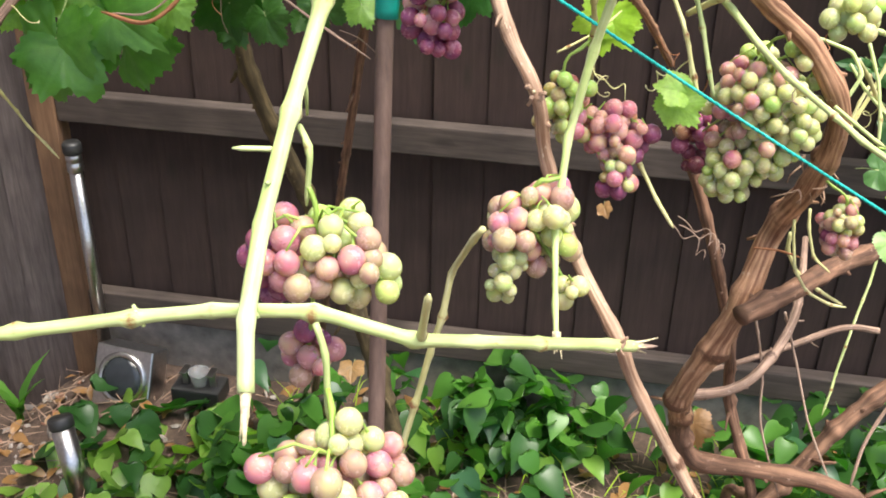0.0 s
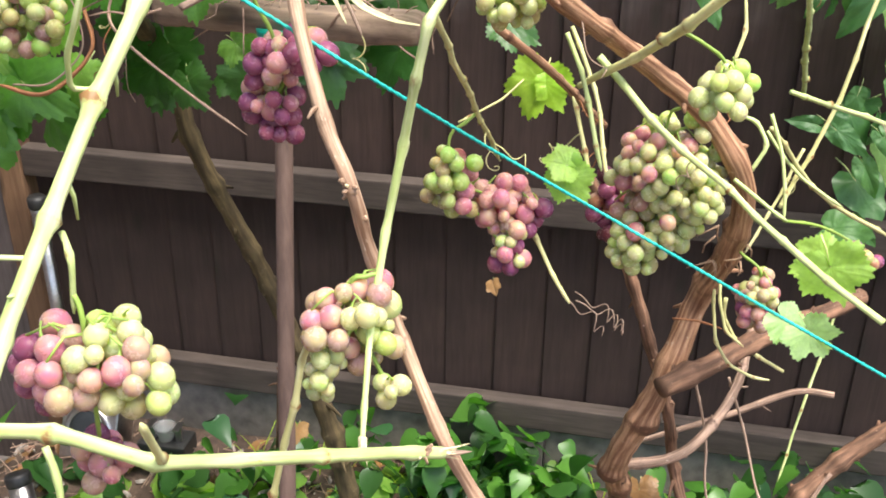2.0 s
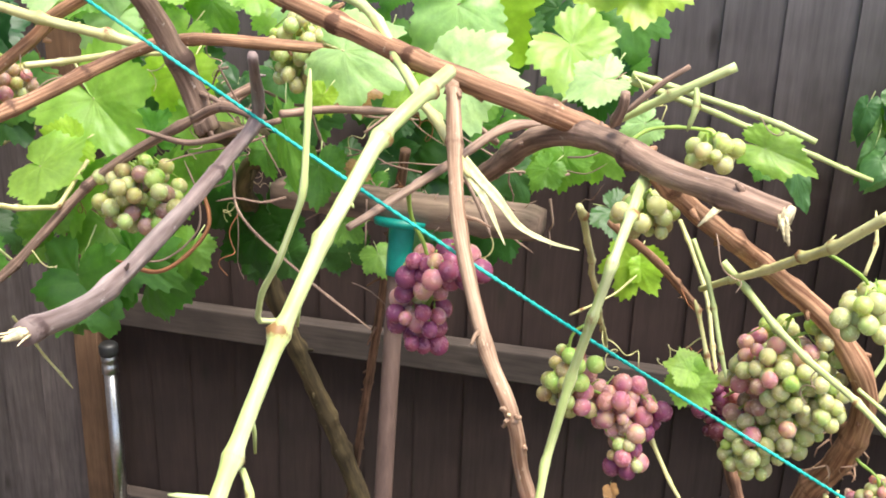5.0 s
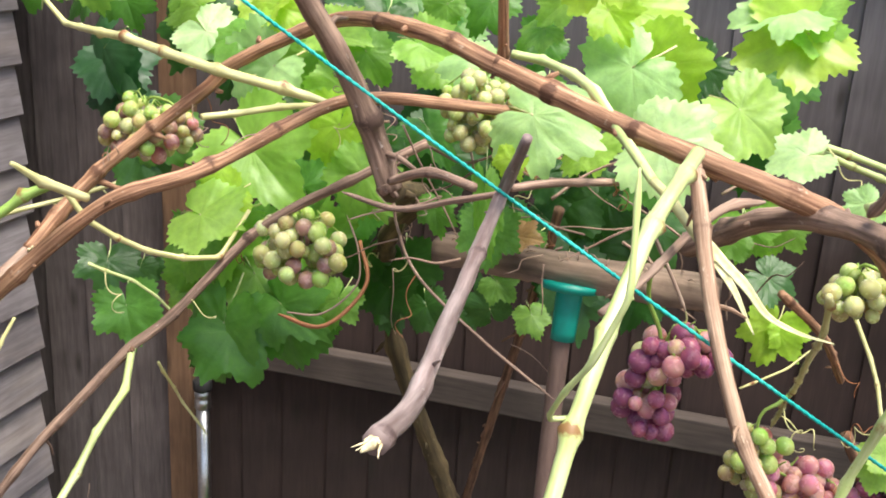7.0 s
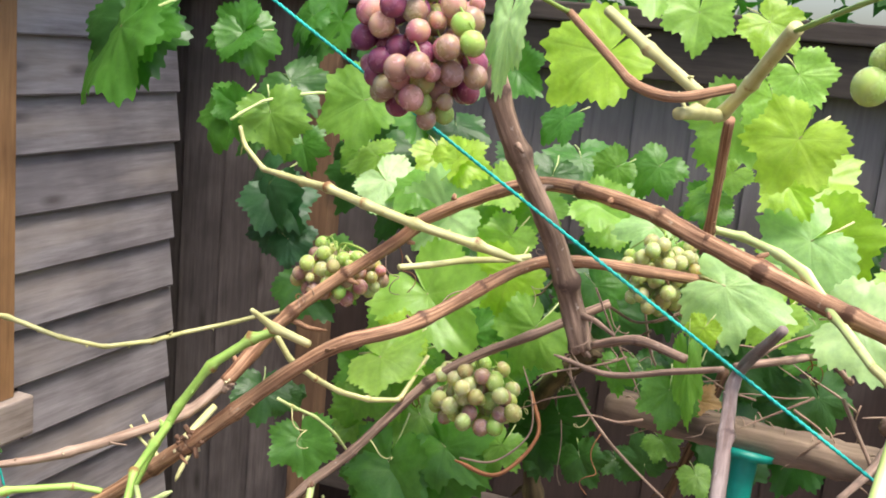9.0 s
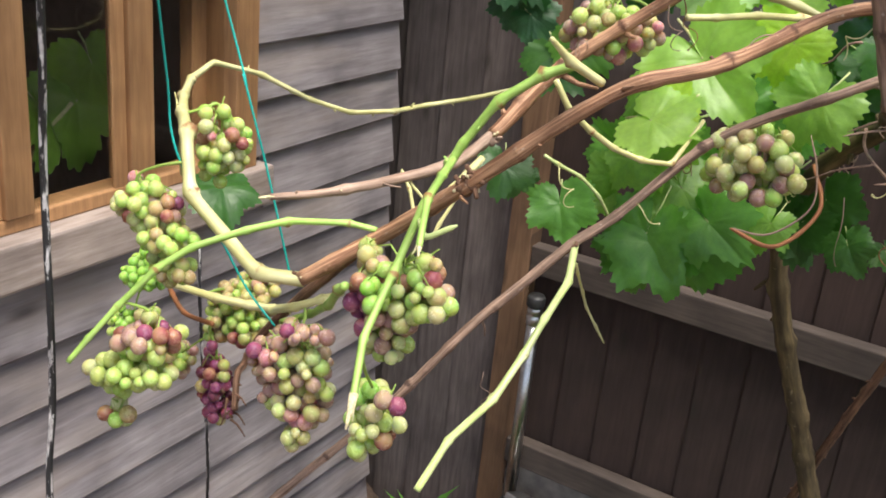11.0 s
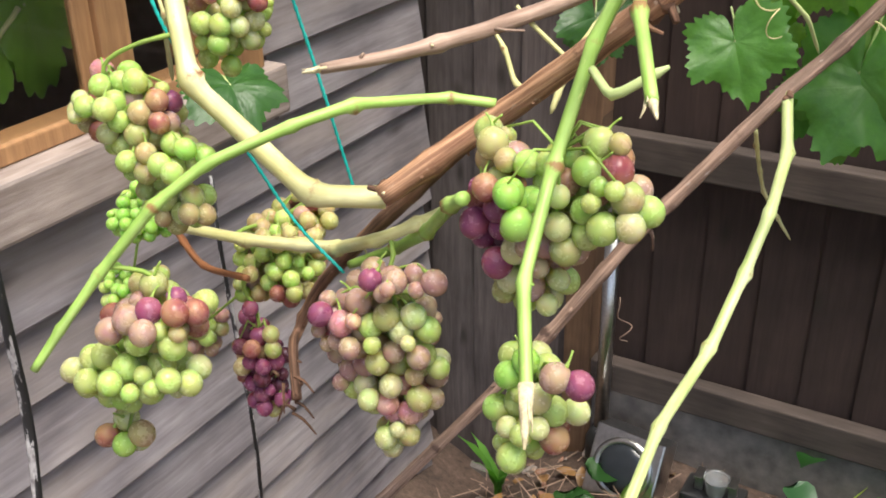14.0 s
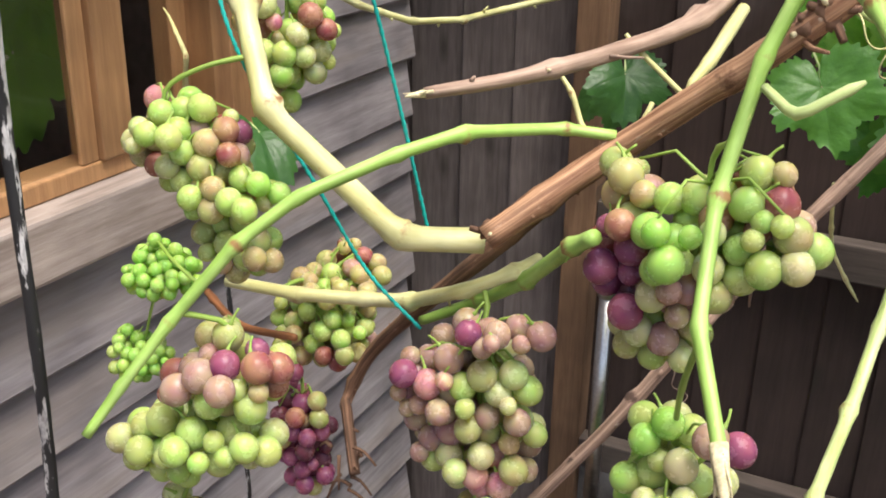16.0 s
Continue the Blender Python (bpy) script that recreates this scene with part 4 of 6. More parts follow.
cane("yellow", (0.001, 0.0026, 0.0031), ((-1.433, 1.164, 1.313), (-1.349, 1.093, 1.293), (-1.36, 1.105, 1.248), (-1.41, 1.155, 1.181)), "twig")
cane("yellow", (0.0019, 0.0026, 0.0026), ((-0.958, 1.116, 1.311), (-0.935, 1.112, 1.282), (-0.925, 1.104, 1.261), (-0.909, 1.11, 1.256)), "twig")
cane("yellow", (0.0022, 0.0029), ((-0.87, 1.113, 1.292), (-0.875, 1.101, 1.274), (-0.879, 1.083, 1.248)), "twig")
cane("green", (0.0026, 0.0029, 0.0031), ((-0.735, 0.816, 1.383), (-0.724, 0.804, 1.375), (-0.713, 0.797, 1.374), (-0.699, 0.8, 1.386), (-0.688, 0.809, 1.393)), "twig")
cane("yellow", (0.0026, 0.0026, 0.0017), ((-0.688, 1.475, 1.228), (-0.674, 1.467, 1.193), (-0.66, 1.458, 1.156)), "twig")
cane("dry", (0.0022, 0.0019), ((-0.105, 1.097, 1.529), (-0.093, 1.095, 1.508), (-0.074, 1.088, 1.477), (-0.058, 1.078, 1.45)), "twig")
cane("green", (0.0026, 0.0024), ((0.137, 1.154, 1.446), (0.161, 1.135, 1.396), (0.185, 1.11, 1.316)), "twig")
cane("yellow", (0.0021, 0.0017), ((0.305, 1.156, 1.427), (0.309, 1.166, 1.449), (0.321, 1.176, 1.469), (0.309, 1.181, 1.487)), "twig")
cane("green", (0.0021, 0.0019), ((0.36, 1.249, 1.344), (0.38, 1.232, 1.29), (0.387, 1.213, 1.233)), "twig")
cane("green", (0.0022, 0.0019), ((0.375, 1.392, 1.273), (0.415, 1.384, 1.226), (0.481, 1.386, 1.181)), "twig")
cane("yellow", (0.0019, 0.0017), ((0.33, 1.225, 1.142), (0.337, 1.211, 1.09), (0.366, 1.21, 1.065)), "twig")
cane("yellow", (0.0026, 0.0022), ((0.456, 1.608, 1.173), (0.421, 1.567, 1.092), (0.388, 1.535, 1.029)), "twig")
cane("yellow", (0.0014, 0.0012), ((0.008, 1.243, 1.307), (0.046, 1.256, 1.325), (0.079, 1.276, 1.354)), "twig")
cane("yellow", (0.0026, 0.0022), ((0.175, 1.126, 1.293), (0.16, 1.149, 1.338), (0.146, 1.167, 1.375)), "twig")
cane("green", (0.0026, 0.0022), ((0.347, 1.243, 1.277), (0.366, 1.264, 1.311), (0.34, 1.271, 1.329), (0.306, 1.273, 1.34)), "twig")
cane("yellow", (0.0022, 0.0019), ((0.333, 1.319, 1.08), (0.338, 1.293, 1.026), (0.369, 1.278, 0.987), (0.414, 1.28, 0.977)), "twig")
cane("rust", (0.0015, 0.0014), ((0.284, 1.293, 1.045), (0.317, 1.298, 1.042), (0.348, 1.299, 1.034)), "twig")
cane("green", (0.0024, 0.0021), ((0.325, 1.19, 1.287), (0.353, 1.184, 1.268), (0.386, 1.179, 1.248)), "twig")
cane("grey", (0.0036, 0.0042, 0.0058), ((0.075, 0.875, 1.642), (0.074, 0.88, 1.63), (0.066, 0.895, 1.612)), "twig")
cane("green", (0.0036, 0.0036, 0.0038), ((0.066, 0.92, 1.611), (0.1, 0.91, 1.632), (0.15, 0.9, 1.662)), "shoot")
cane("green", (0.0024, 0.002), ((0.124, 0.905, 1.646), (0.127, 0.9, 1.634), (0.121, 0.9, 1.612)), "twig")
cane("grey", (0.002, 0.0026), ((0.118, 0.9, 1.66), (0.098, 0.9, 1.645), (0.074, 0.895, 1.622)), "twig")
cane("trunk", (0.0069, 0.0077, 0.0095), ((-0.246, 1.413, 1.442), (-0.281, 1.472, 1.299), (-0.428, 1.758, 0.769), (-0.543, 1.959, 0.3), (-0.6, 2.06, 0.03)), "cane")
cane("dry", (0.0038, 0.0052, 0.0063, 0.007), ((-0.929, 0.819, 1.355), (-0.873, 0.87, 1.365), (-0.817, 0.996, 1.38), (-0.792, 1.053, 1.411)), "cane")
cane("green", (0.0042, 0.0046, 0.005, 0.0048, 0.0044), ((-0.255, 1.105, 1.677), (-0.217, 1.1, 1.672), (-0.166, 1.024, 1.666), (-0.125, 0.975, 1.636), (-0.092, 0.935, 1.608)), "shoot", "green shoot running along the trunk")
cane("grey", (0.0018, 0.0017, 0.0016, 0.0014), ((-0.417, 1.24, 1.47), (-0.407, 1.228, 1.444), (-0.335, 1.093, 1.437), (-0.25, 1.06, 1.39), (-0.169, 1.034, 1.353)), "twig")
cane("yellow", (0.0045, 0.0052, 0.0045, 0.003), ((-0.79, 1.03, 1.388), (-0.794, 1.005, 1.373), (-0.8, 0.98, 1.357), (-0.807, 0.958, 1.343)), "twig")
cane("yellow", (0.0014, 0.0018, 0.002), ((-0.849, 0.95, 1.377), (-0.835, 0.95, 1.362), (-0.826, 0.95, 1.347), (-0.815, 0.952, 1.337), (-0.806, 0.956, 1.338)), "twig")

# frayed ends of snapped shoots
def frayed(p, way, r, n=2, long=0.0):
    """A torn, tapering splinter with a few loose fibres."""
    bm = bmesh.new()
    p, way = Vector(p) - vine.location, Vector(way).normalized()
    long = long or 3.2 * r
    side = Vector((crnd.uniform(-1, 1), crnd.uniform(-1, 1), 0.2)) * r * 0.35
    tube(bm, [p - way * r, p + way * long * 0.3 + side * 0.4, p + way * long * 0.7 + side, p + way * long + side * 1.2], (r * 0.82, r * 0.62, r * 0.42, r * 0.14), r * 0.14, 7, 0, rough=0.3, rnd=crnd)
    for _ in range(n + 2):
        s = Vector((crnd.uniform(-1, 1), crnd.uniform(-1, 1), crnd.uniform(-1, 1))) * r * 0.7
        e = p + way * crnd.uniform(0.35, 0.95) * long + s * crnd.uniform(1.0, 3.0)
        tube(bm, [p + s * 0.8 - way * r, (p * 1.1 + s + e * 0.9) / 2, e], r * crnd.uniform(0.16, 0.4), r * 0.06, 5, 0, rough=0.3, rnd=crnd)
    part("snapped_end", bm, PITH, vine, "pale split wood at a snapped end")


frayed((-0.091, 0.458, 1.366), (0.006, -0.029, -0.031), 0.0045, 2, 0.029)
frayed((-0.712, 0.691, 1.245), (0.013, -0.024, -0.019), 0.006, 4, 0.03)
frayed((-0.659, 0.697, 1.412), (0.028, -0.057, -0.025), 0.0035, 2, 0)
frayed((-0.169, 0.512, 1.573), (0.001, -0.06, 0.007), 0.0045, 3, 0)
frayed((0.061, 0.648, 1.297), (0.01, -0.067, -0.059), 0.004, 2, 0)
frayed((0.115, 0.655, 1.293), (0.044, 0.039, -0.019), 0.005, 2, 0)
frayed((-0.929, 0.819, 1.355), (-0.054, -0.053, -0.009), 0.004, 3, 0)


def torn_strip(points, width):
    """A long strip torn off a green shoot: a shallow channel that narrows to a curled tip."""
    bm = bmesh.new()
    ln = smooth_line([Vector(p) - vine.location for p in points], 0.004)
    rows, n = [], len(ln) - 1
    for i, p in enumerate(ln):
        way = (ln[min(i + 1, n)] - ln[max(i - 1, 0)]).normalized()
        side = way.cross(Vector((0.1, -0.75, 0.65))).normalized()
        up = side.cross(way)
        w = width * (1.0 - 0.9 * (i / n) ** 1.6) * (1.0 + 0.2 * noise.noise(p * 90))
        rows.append([bm.verts.new(p + side * w * a + up * w * b_) for a, b_ in ((-1, 0.45), (-0.5, 0.05), (0.5, 0.05), (1, 0.4), (0.5, -0.25), (-0.5, -0.25))])
    for r0, r1 in zip(rows, rows[1:]):
        for a in range(6):
            bm.faces.new((r0[a], r0[(a + 1) % 6], r1[(a + 1) % 6], r1[a]))
    bm.faces.new(rows[0][::-1])
    bm.faces.new(rows[-1])
    part("torn_strip", bm, DRY_GREEN, vine, "pale yellow-green strip torn from a shoot")


torn_strip(((-0.045, 0.876, 1.577), (-0.022, 0.86, 1.556), (-0.008, 0.85, 1.536), (-0.001, 0.845, 1.526)), 0.0036)
torn_strip(((-0.044, 0.878, 1.579), (-0.012, 0.862, 1.556), (0.006, 0.86, 1.537), (0.03, 0.86, 1.527), (0.054, 0.85, 1.527)), 0.0044)
frayed((0.147, 0.824, 1.577), (-0.013, -0.016, -0.011), 0.0042, 0, 0.02)
frayed((0.187, 0.766, 1.588), (0.35, -0.2, -0.9), 0.0045, 4, 0.014)


def sawn(p, way, r):
    """The pale face of a sawn-off branch, with its ragged rim."""
    bm = bmesh.new()
    p, way = Vector(p), Vector(way).normalized()
    tube(bm, [p - way * 0.002 - vine.location, p + way * 0.002 - vine.location, p + way * 0.0032 - vine.location], r * 0.97, r * 0.9, 16, 0, rough=0.12, rnd=crnd)
    part("sawn_end", bm, PITH, vine, "pale sawn face of a thick branch")


sawn((0.188, 0.775, 1.591), (0.034, -0.012, -0.006), 0.0086)


def peeling(p, n):
    """Dry strips of bark hanging from an old stem."""
    bm = bmesh.new()
    for _ in range(n):
        q = Vector(p) - vine.location + Vector((crnd.uniform(-0.02, 0.02), crnd.uniform(-0.015, 0.015), crnd.uniform(-0.03, 0.03)))
        w = Vector((crnd.uniform(-0.6, 0.6), crnd.uniform(-0.6, 0.3), crnd.uniform(-1, 0.1))).normalized() * crnd.uniform(0.015, 0.04)
        tube(bm, [q, q + w * 0.5 + Vector((crnd.uniform(-1, 1), crnd.uniform(-1, 1), 0)) * 0.006, q + w], 0.0014, 0.0007, 5, 0, rough=0.2, rnd=crnd)
    part("peeling_bark", bm, TAN_CANE, vine, "dry strips of peeling bark")


peeling((0.341, 1.29, 1.153), 18)


def burl(p, r, n, kind):
    """A knobbly joint: lumps, old scars and stubs round a cane."""
    bm = bmesh.new()
    p = Vector(p) - vine.location
    for _ in range(n):
        d = Vector((crnd.gauss(0, 1), crnd.gauss(0, 1), crnd.gauss(0, 1))).normalized()
        q = p + d * r * crnd.uniform(0.2, 0.55)
        k = r * crnd.uniform(0.35, 0.55)
        if crnd.random() < 0.7:
            vs = bmesh.ops.create_icosphere(bm, subdivisions=2, radius=k, matrix=Matrix.Translation(q))["verts"]
            for v in vs:
                v.co = q + (v.co - q) * (1 + 0.8 * noise.noise(v.co * 210))
        else:
            tube(bm, [q - d * k, q + d * k * 0.8, q + d * k * crnd.uniform(1.2, 2.6)], k * 0.55, k * 0.4, 8, 0, rough=0.2, rnd=crnd)
    part("knot", bm, TRUNK_BARK if kind == "brown" else MATS[kind], vine)
    bm = bmesh.new()
    for _ in range(max(1, n // 6)):
        d = Vector((crnd.gauss(0, 1), -abs(crnd.gauss(0, 1)), crnd.gauss(0, 1))).normalized()
        q = p + d * r * 0.95
        tube(bm, [q - d * r * 0.3, q + d * r * 0.16], r * 0.17, r * 0.13, 8, 0, rough=0.3, rnd=crnd)
    part("scar", bm, PITH, vine, "small pale pruning scar")


burl((-0.717, 0.884, 1.413), 0.012, 16, "brown")
burl((-0.514, 0.96, 1.56), 0.009, 8, "brown")
burl((-0.728, 0.884, 1.403), 0.012, 14, "brown")
burl((-0.249, 1.034, 1.673), 0.01, 9, "brown")
burl((0.027, 0.753, 1.435), 0.008, 9, "tan")
burl((-0.059, 0.902, 1.628), 0.009, 9, "tan")
burl((-0.725, 0.846, 1.439), 0.007, 5, "lush")
burl((0.104, 0.645, 1.299), 0.006, 6, "tan")
burl((-0.164, 0.492, 1.381), 0.006, 5, "green")
burl((-0.374, 1.101, 1.529), 0.012, 9, "grey")
burl((0.281, 1.328, 0.916), 0.016, 7, "trunk")
burl((-0.677, 1.075, 1.297), 0.007, 7, "brown")
burl((-0.874, 0.869, 1.365), 0.007, 8, "dry")
burl((-0.887, 0.83, 1.27), 0.009, 10, "brown")
burl((-0.79, 1.05, 1.408), 0.011, 12, "dry")


# dead rootlets at the hooked foot of the hanging stem
for _ in range(9):
    q = Vector((-1.005, 0.852, 1.05)) + Vector((crnd.uniform(-0.02, 0.012), crnd.uniform(-0.01, 0.01), crnd.uniform(-0.02, 0.03)))
    w = Vector((crnd.uniform(-0.8, 0.8), crnd.uniform(-0.3, 0.3), crnd.uniform(-0.9, 0.2))) * 0.035
    cane("trunk", (0.0016, 0.0008), (q, q + w * 0.5 + Vector((0, 0, 0.004)), q + w), "rootlet")


# curling tendrils
def tendril(p, way, length, turns, r=0.0007, kind="dry"):
    p, way = Vector(p), Vector(way).normalized()
    side = way.cross(Vector((0.2, 0.3, 0.9))).normalized()
    top = way.cross(side)
    line = []
    n = 60
    for i in range(n + 1):
        s = i / n
        a = s * s * turns * 2 * math.pi
        rad = 0.009 * s * (1.3 - s) * 2
        line.append(p + way * length * (s - 0.35 * s * s) + (side * math.cos(a) + top * math.sin(a)) * rad - Vector((0, 0, 0.02 * s * s)) - side * 0.0)
    line[0] = p
    bm = bmesh.new()
    tube(bm, [q - vine.location for q in line], r, r * 0.6, 6, 0, rough=0.0)
    part("tendril", bm, MATS[kind], vine)


tendril((0.169, 1.107, 1.162), (1.003, 0.074, -0.282), 0.09, 2.5)
tendril((0.167, 1.114, 1.169), (1.018, 0.007, -0.462), 0.09, 3)
tendril((-0.433, 1.217, 1.612), (0.436, -0.022, -0.948), 0.07, 2)
tendril((-0.361, 1.083, 1.57), (-0.302, -0.321, -1.028), 0.08, 2)
tendril((-0.35, 1.199, 1.508), (0.991, 0.293, -0.303), 0.08, 2.5)
tendril((0.154, 1.108, 1.166), (1.051, -0.08, -0.5), 0.08, 2)
tendril((-0.344, 1.147, 1.547), (-0.14, -0.35, -0.974), 0.06, 2)
tendril((-0.848, 1.211, 1.004), (0.384, -0.261, -0.797), 0.05, 1.5)
tendril((-0.26, 1.238, 1.315), (1.015, 0.062, -0.238), 0.1, 0.5)
tendril((-0.426, 1.271, 1.376), (0.242, -0.232, -0.948), 0.1, 0.4)
tr = random.Random(31)
for _ in range(90):
    q = tr.choice(CANE_POINTS)
    if q.z > 1.2 and q.y > 1.0 and q.x > -0.75:
        tendril(q, (tr.uniform(-1, 1), tr.uniform(-1, 1), tr.uniform(-0.9, 0.3)), tr.uniform(0.03, 0.09), tr.uniform(0.5, 2.5), 0.0008, tr.choice(("yellow", "rust", "dry")))


# a tangle of dead twigs over the broom head
for _ in range(30):
    q = Vector((tr.uniform(-0.52, 0.02), tr.uniform(1.12, 1.36), tr.uniform(1.43, 1.60)))
    w = Vector((tr.uniform(-1, 1), tr.uniform(-0.5, 0.5), tr.uniform(-0.9, 0.4))).normalized() * tr.uniform(0.04, 0.15)
    side = Vector((tr.uniform(-1, 1), tr.uniform(-1, 1), tr.uniform(-1, 1))) * 0.009
    r = tr.uniform(0.0008, 0.0019)
    cane(tr.choice(("dry", "grey", "grey")), (r, r * 0.6), (q, q + w * 0.35 + side, q + w * 0.7 - side * 0.5, q + w), "twig")


# ---- vine leaves ----
def leaf_mesh(seed, teeth=15, lobe=1.0, plain_edge=False):
    """A lobed, toothed vine leaf of length 1 with its stalk; the tip points to -Y, the stalk joins at the origin."""
    rnd = random.Random(seed)
    keys = [(0, 0.78), (10, 0.72), (20, 0.65 - 0.02 * lobe), (31, 0.60 - 0.10 * lobe), (42, 0.63 - 0.04 * lobe), (56, 0.71), (66, 0.66), (80, 0.60 - 0.03 * lobe), (90, 0.58 - 0.06 * lobe), (104, 0.58), (117, 0.62), (130, 0.56), (150, 0.50), (168, 0.38), (180, 0.08)]
    if plain_edge:
        keys = [(0, 0.86), (14, 0.72), (30, 0.58), (60, 0.47), (90, 0.43), (120, 0.42), (150, 0.36), (170, 0.22), (180, 0.05)]
    skew = rnd.uniform(-0.07, 0.07)

    def radius(deg):
        a = abs(deg)
        for (a0, r0), (a1, r1) in zip(keys, keys[1:]):
            if a <= a1:
                t = (a - a0) / (a1 - a0)
                t = t * t * (3 - 2 * t)
                return r0 + (r1 - r0) * t
        return keys[-1][1]

    bm = bmesh.new()
    vein = bm.verts.layers.float.new("vein")
    K, RINGS = teeth * 14, 7
    ribs = [0, 58, -58, 118, -118]
    fold, curl, ph = rnd.uniform(-0.10, 0.50), rnd.uniform(0.0, 0.55), rnd.random() * 6
    centre = bm.verts.new((0, 0, 0))
    centre[vein] = 1.0
    rows = []
    for j in range(1, RINGS + 1):
        row = []
        for i in range(K):
            deg = -180 + 360 * (i + 0.5) / K
            r = radius(deg) * (1 + skew * math.copysign(1, deg))
            s = j / RINGS
            rr = r * s
            if j == RINGS and not plain_edge:
                saw = (i % 6) / 6.0
                rr *= 0.91 + (0.105 + 0.07 * noise.noise(Vector((i // 6 * 1.7, seed, 3)))) * (1 - abs(2 * saw - 0.8)) + 0.02 * noise.noise(Vector((i * 0.9, seed, 0)))
            a = radians(deg)
            x, y = math.sin(a) * rr, -math.cos(a) * rr
            z = fold * abs(x) - curl * (rr ** 2) + 0.11 * s * noise.noise(Vector((x * 2.8 + ph, y * 2.8, seed))) + 0.016 * noise.noise(Vector((x * 11, y * 11, seed))) + 0.006 * s * math.sin(a * 7 + ph)
            v = bm.verts.new((x, y, z))
            near = min(abs(math.sin(radians(deg - q))) * rr if abs(deg - q) < 90 else 9 for q in ribs)
            main = max(0.0, 1 - near / (0.014 * (1.25 - s)))
            along = (rr * math.cos(radians(min(abs(deg - q) for q in ribs))) * 9) % 1.0
            fine = 0.45 * max(0.0, 1 - abs(along - 0.5 - near * 2.0) / 0.13) if near < 0.17 else 0.0
            v[vein] = min(1.0, main + fine * 0.6)
            row.append(v)
        rows.append(row)
    for i in range(K):
        i2 = (i + 1) % K
        if i2 == 0:
            continue
        bm.faces.new((centre, rows[0][i], rows[0][i2]))
        for j in range(RINGS - 1):
            bm.faces.new((rows[j][i], rows[j + 1][i], rows[j + 1][i2], rows[j][i2]))
    ln = rnd.uniform(0.35, 0.6)
    tube(bm, [Vector((0, 0, 0)), Vector((0.01, 0.12, -0.03)), Vector((0.03, 0.3 * ln / 0.5, -0.10)), Vector((0.02, ln, -0.22))], 0.011, 0.014, 6, 0, rough=0.0, slot=1)
    return bm


LEAF_MESH = {}
for tone in LEAVES:
    LEAF_MESH[tone] = [mesh_of("leaf", leaf_mesh(7 * i + ord(tone), 13 + i % 4, 0.15 + 0.22 * i, tone in "hH"), [LEAVES[tone], YELLOW_CANE if tone in "lyw" else GREEN_CANE]) for i in range(6)]
lrnd = random.Random(21)


def leaf(x, y, z, size, rx, ry, rz, tone, parent=vine):
    ob = new("leaf", lrnd.choice(LEAF_MESH[tone]))
    ob.parent = parent
    ob.matrix_local = Matrix.Translation(Vector((x, y, z)) - parent.location) @ pose(0, 0, 0, rx, ry, rz) @ Matrix.Diagonal((size * lrnd.uniform(0.95, 1.12), size, size, 1))
    return ob


def leaf_at(base, tip, tone, width=1.0):
    """A leaf from where its stalk joins to its tip, its face turned up and outwards."""
    b, t = Vector(base), Vector(tip)
    way = (t - b).normalized()
    face = Vector((lrnd.uniform(-0.35, 0.35), -0.8 + lrnd.uniform(-0.2, 0.2), 0.6 + lrnd.uniform(-0.35, 0.35)))
    face = (face - way * face.dot(way)).normalized()
    side = (-way).cross(face)
    kind = "h" if tone == "H" else tone
    size = (t - b).length / (0.95 if kind == "h" else 0.84)
    ob = new("leaf", lrnd.choice(LEAF_MESH[tone]))
    ob.parent = vine
    ob.matrix_local = Matrix.Translation(b - vine.location) @ Matrix((side, -way, face)).transposed().to_4x4() @ Matrix.Diagonal((width * size * lrnd.uniform(0.92, 1.12) * (0.62 if kind == "h" else 1.0), size, size, 1))
    return ob


leaf_at((-1.165, 1.75, 1.536), (-1.215, 1.735, 1.426), "t")
leaf_at((-1.149, 1.76, 1.521), (-1.064, 1.74, 1.462), "t")
leaf_at((-0.905, 1.6, 1.643), (-0.946, 1.59, 1.602), "m")
leaf_at((-0.715, 1.42, 1.628), (-0.785, 1.403, 1.615), "m")
leaf_at((-0.716, 1.5, 1.666), (-0.682, 1.484, 1.614), "y")
leaf_at((-0.654, 1.4, 1.592), (-0.719, 1.393, 1.53), "w")
leaf_at((-0.639, 1.46, 1.607), (-0.701, 1.454, 1.555), "m")
leaf_at((-0.637, 1.3, 1.5), (-0.549, 1.268, 1.432), "l")
leaf_at((-0.698, 1.32, 1.445), (-0.752, 1.312, 1.405), "m")
leaf_at((-0.675, 1.3, 1.398), (-0.749, 1.288, 1.325), "m")
leaf_at((-0.548, 1.38, 1.526), (-0.568, 1.364, 1.452), "y")
leaf_at((-0.49, 1.33, 1.474), (-0.52, 1.312, 1.409), "m")
leaf_at((-0.539, 1.45, 1.617), (-0.5, 1.443, 1.571), "m")
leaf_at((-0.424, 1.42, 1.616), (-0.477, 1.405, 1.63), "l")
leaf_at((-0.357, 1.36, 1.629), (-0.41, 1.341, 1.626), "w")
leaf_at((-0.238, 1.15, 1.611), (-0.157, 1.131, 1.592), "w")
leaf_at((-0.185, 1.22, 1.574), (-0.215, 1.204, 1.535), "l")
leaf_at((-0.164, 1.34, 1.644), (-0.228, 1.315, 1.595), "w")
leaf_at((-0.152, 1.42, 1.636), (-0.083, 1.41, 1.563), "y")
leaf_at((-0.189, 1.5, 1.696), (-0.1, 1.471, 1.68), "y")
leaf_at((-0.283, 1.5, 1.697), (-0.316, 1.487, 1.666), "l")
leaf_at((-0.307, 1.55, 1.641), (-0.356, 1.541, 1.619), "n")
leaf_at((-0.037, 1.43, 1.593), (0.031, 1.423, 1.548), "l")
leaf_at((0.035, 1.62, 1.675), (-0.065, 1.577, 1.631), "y")
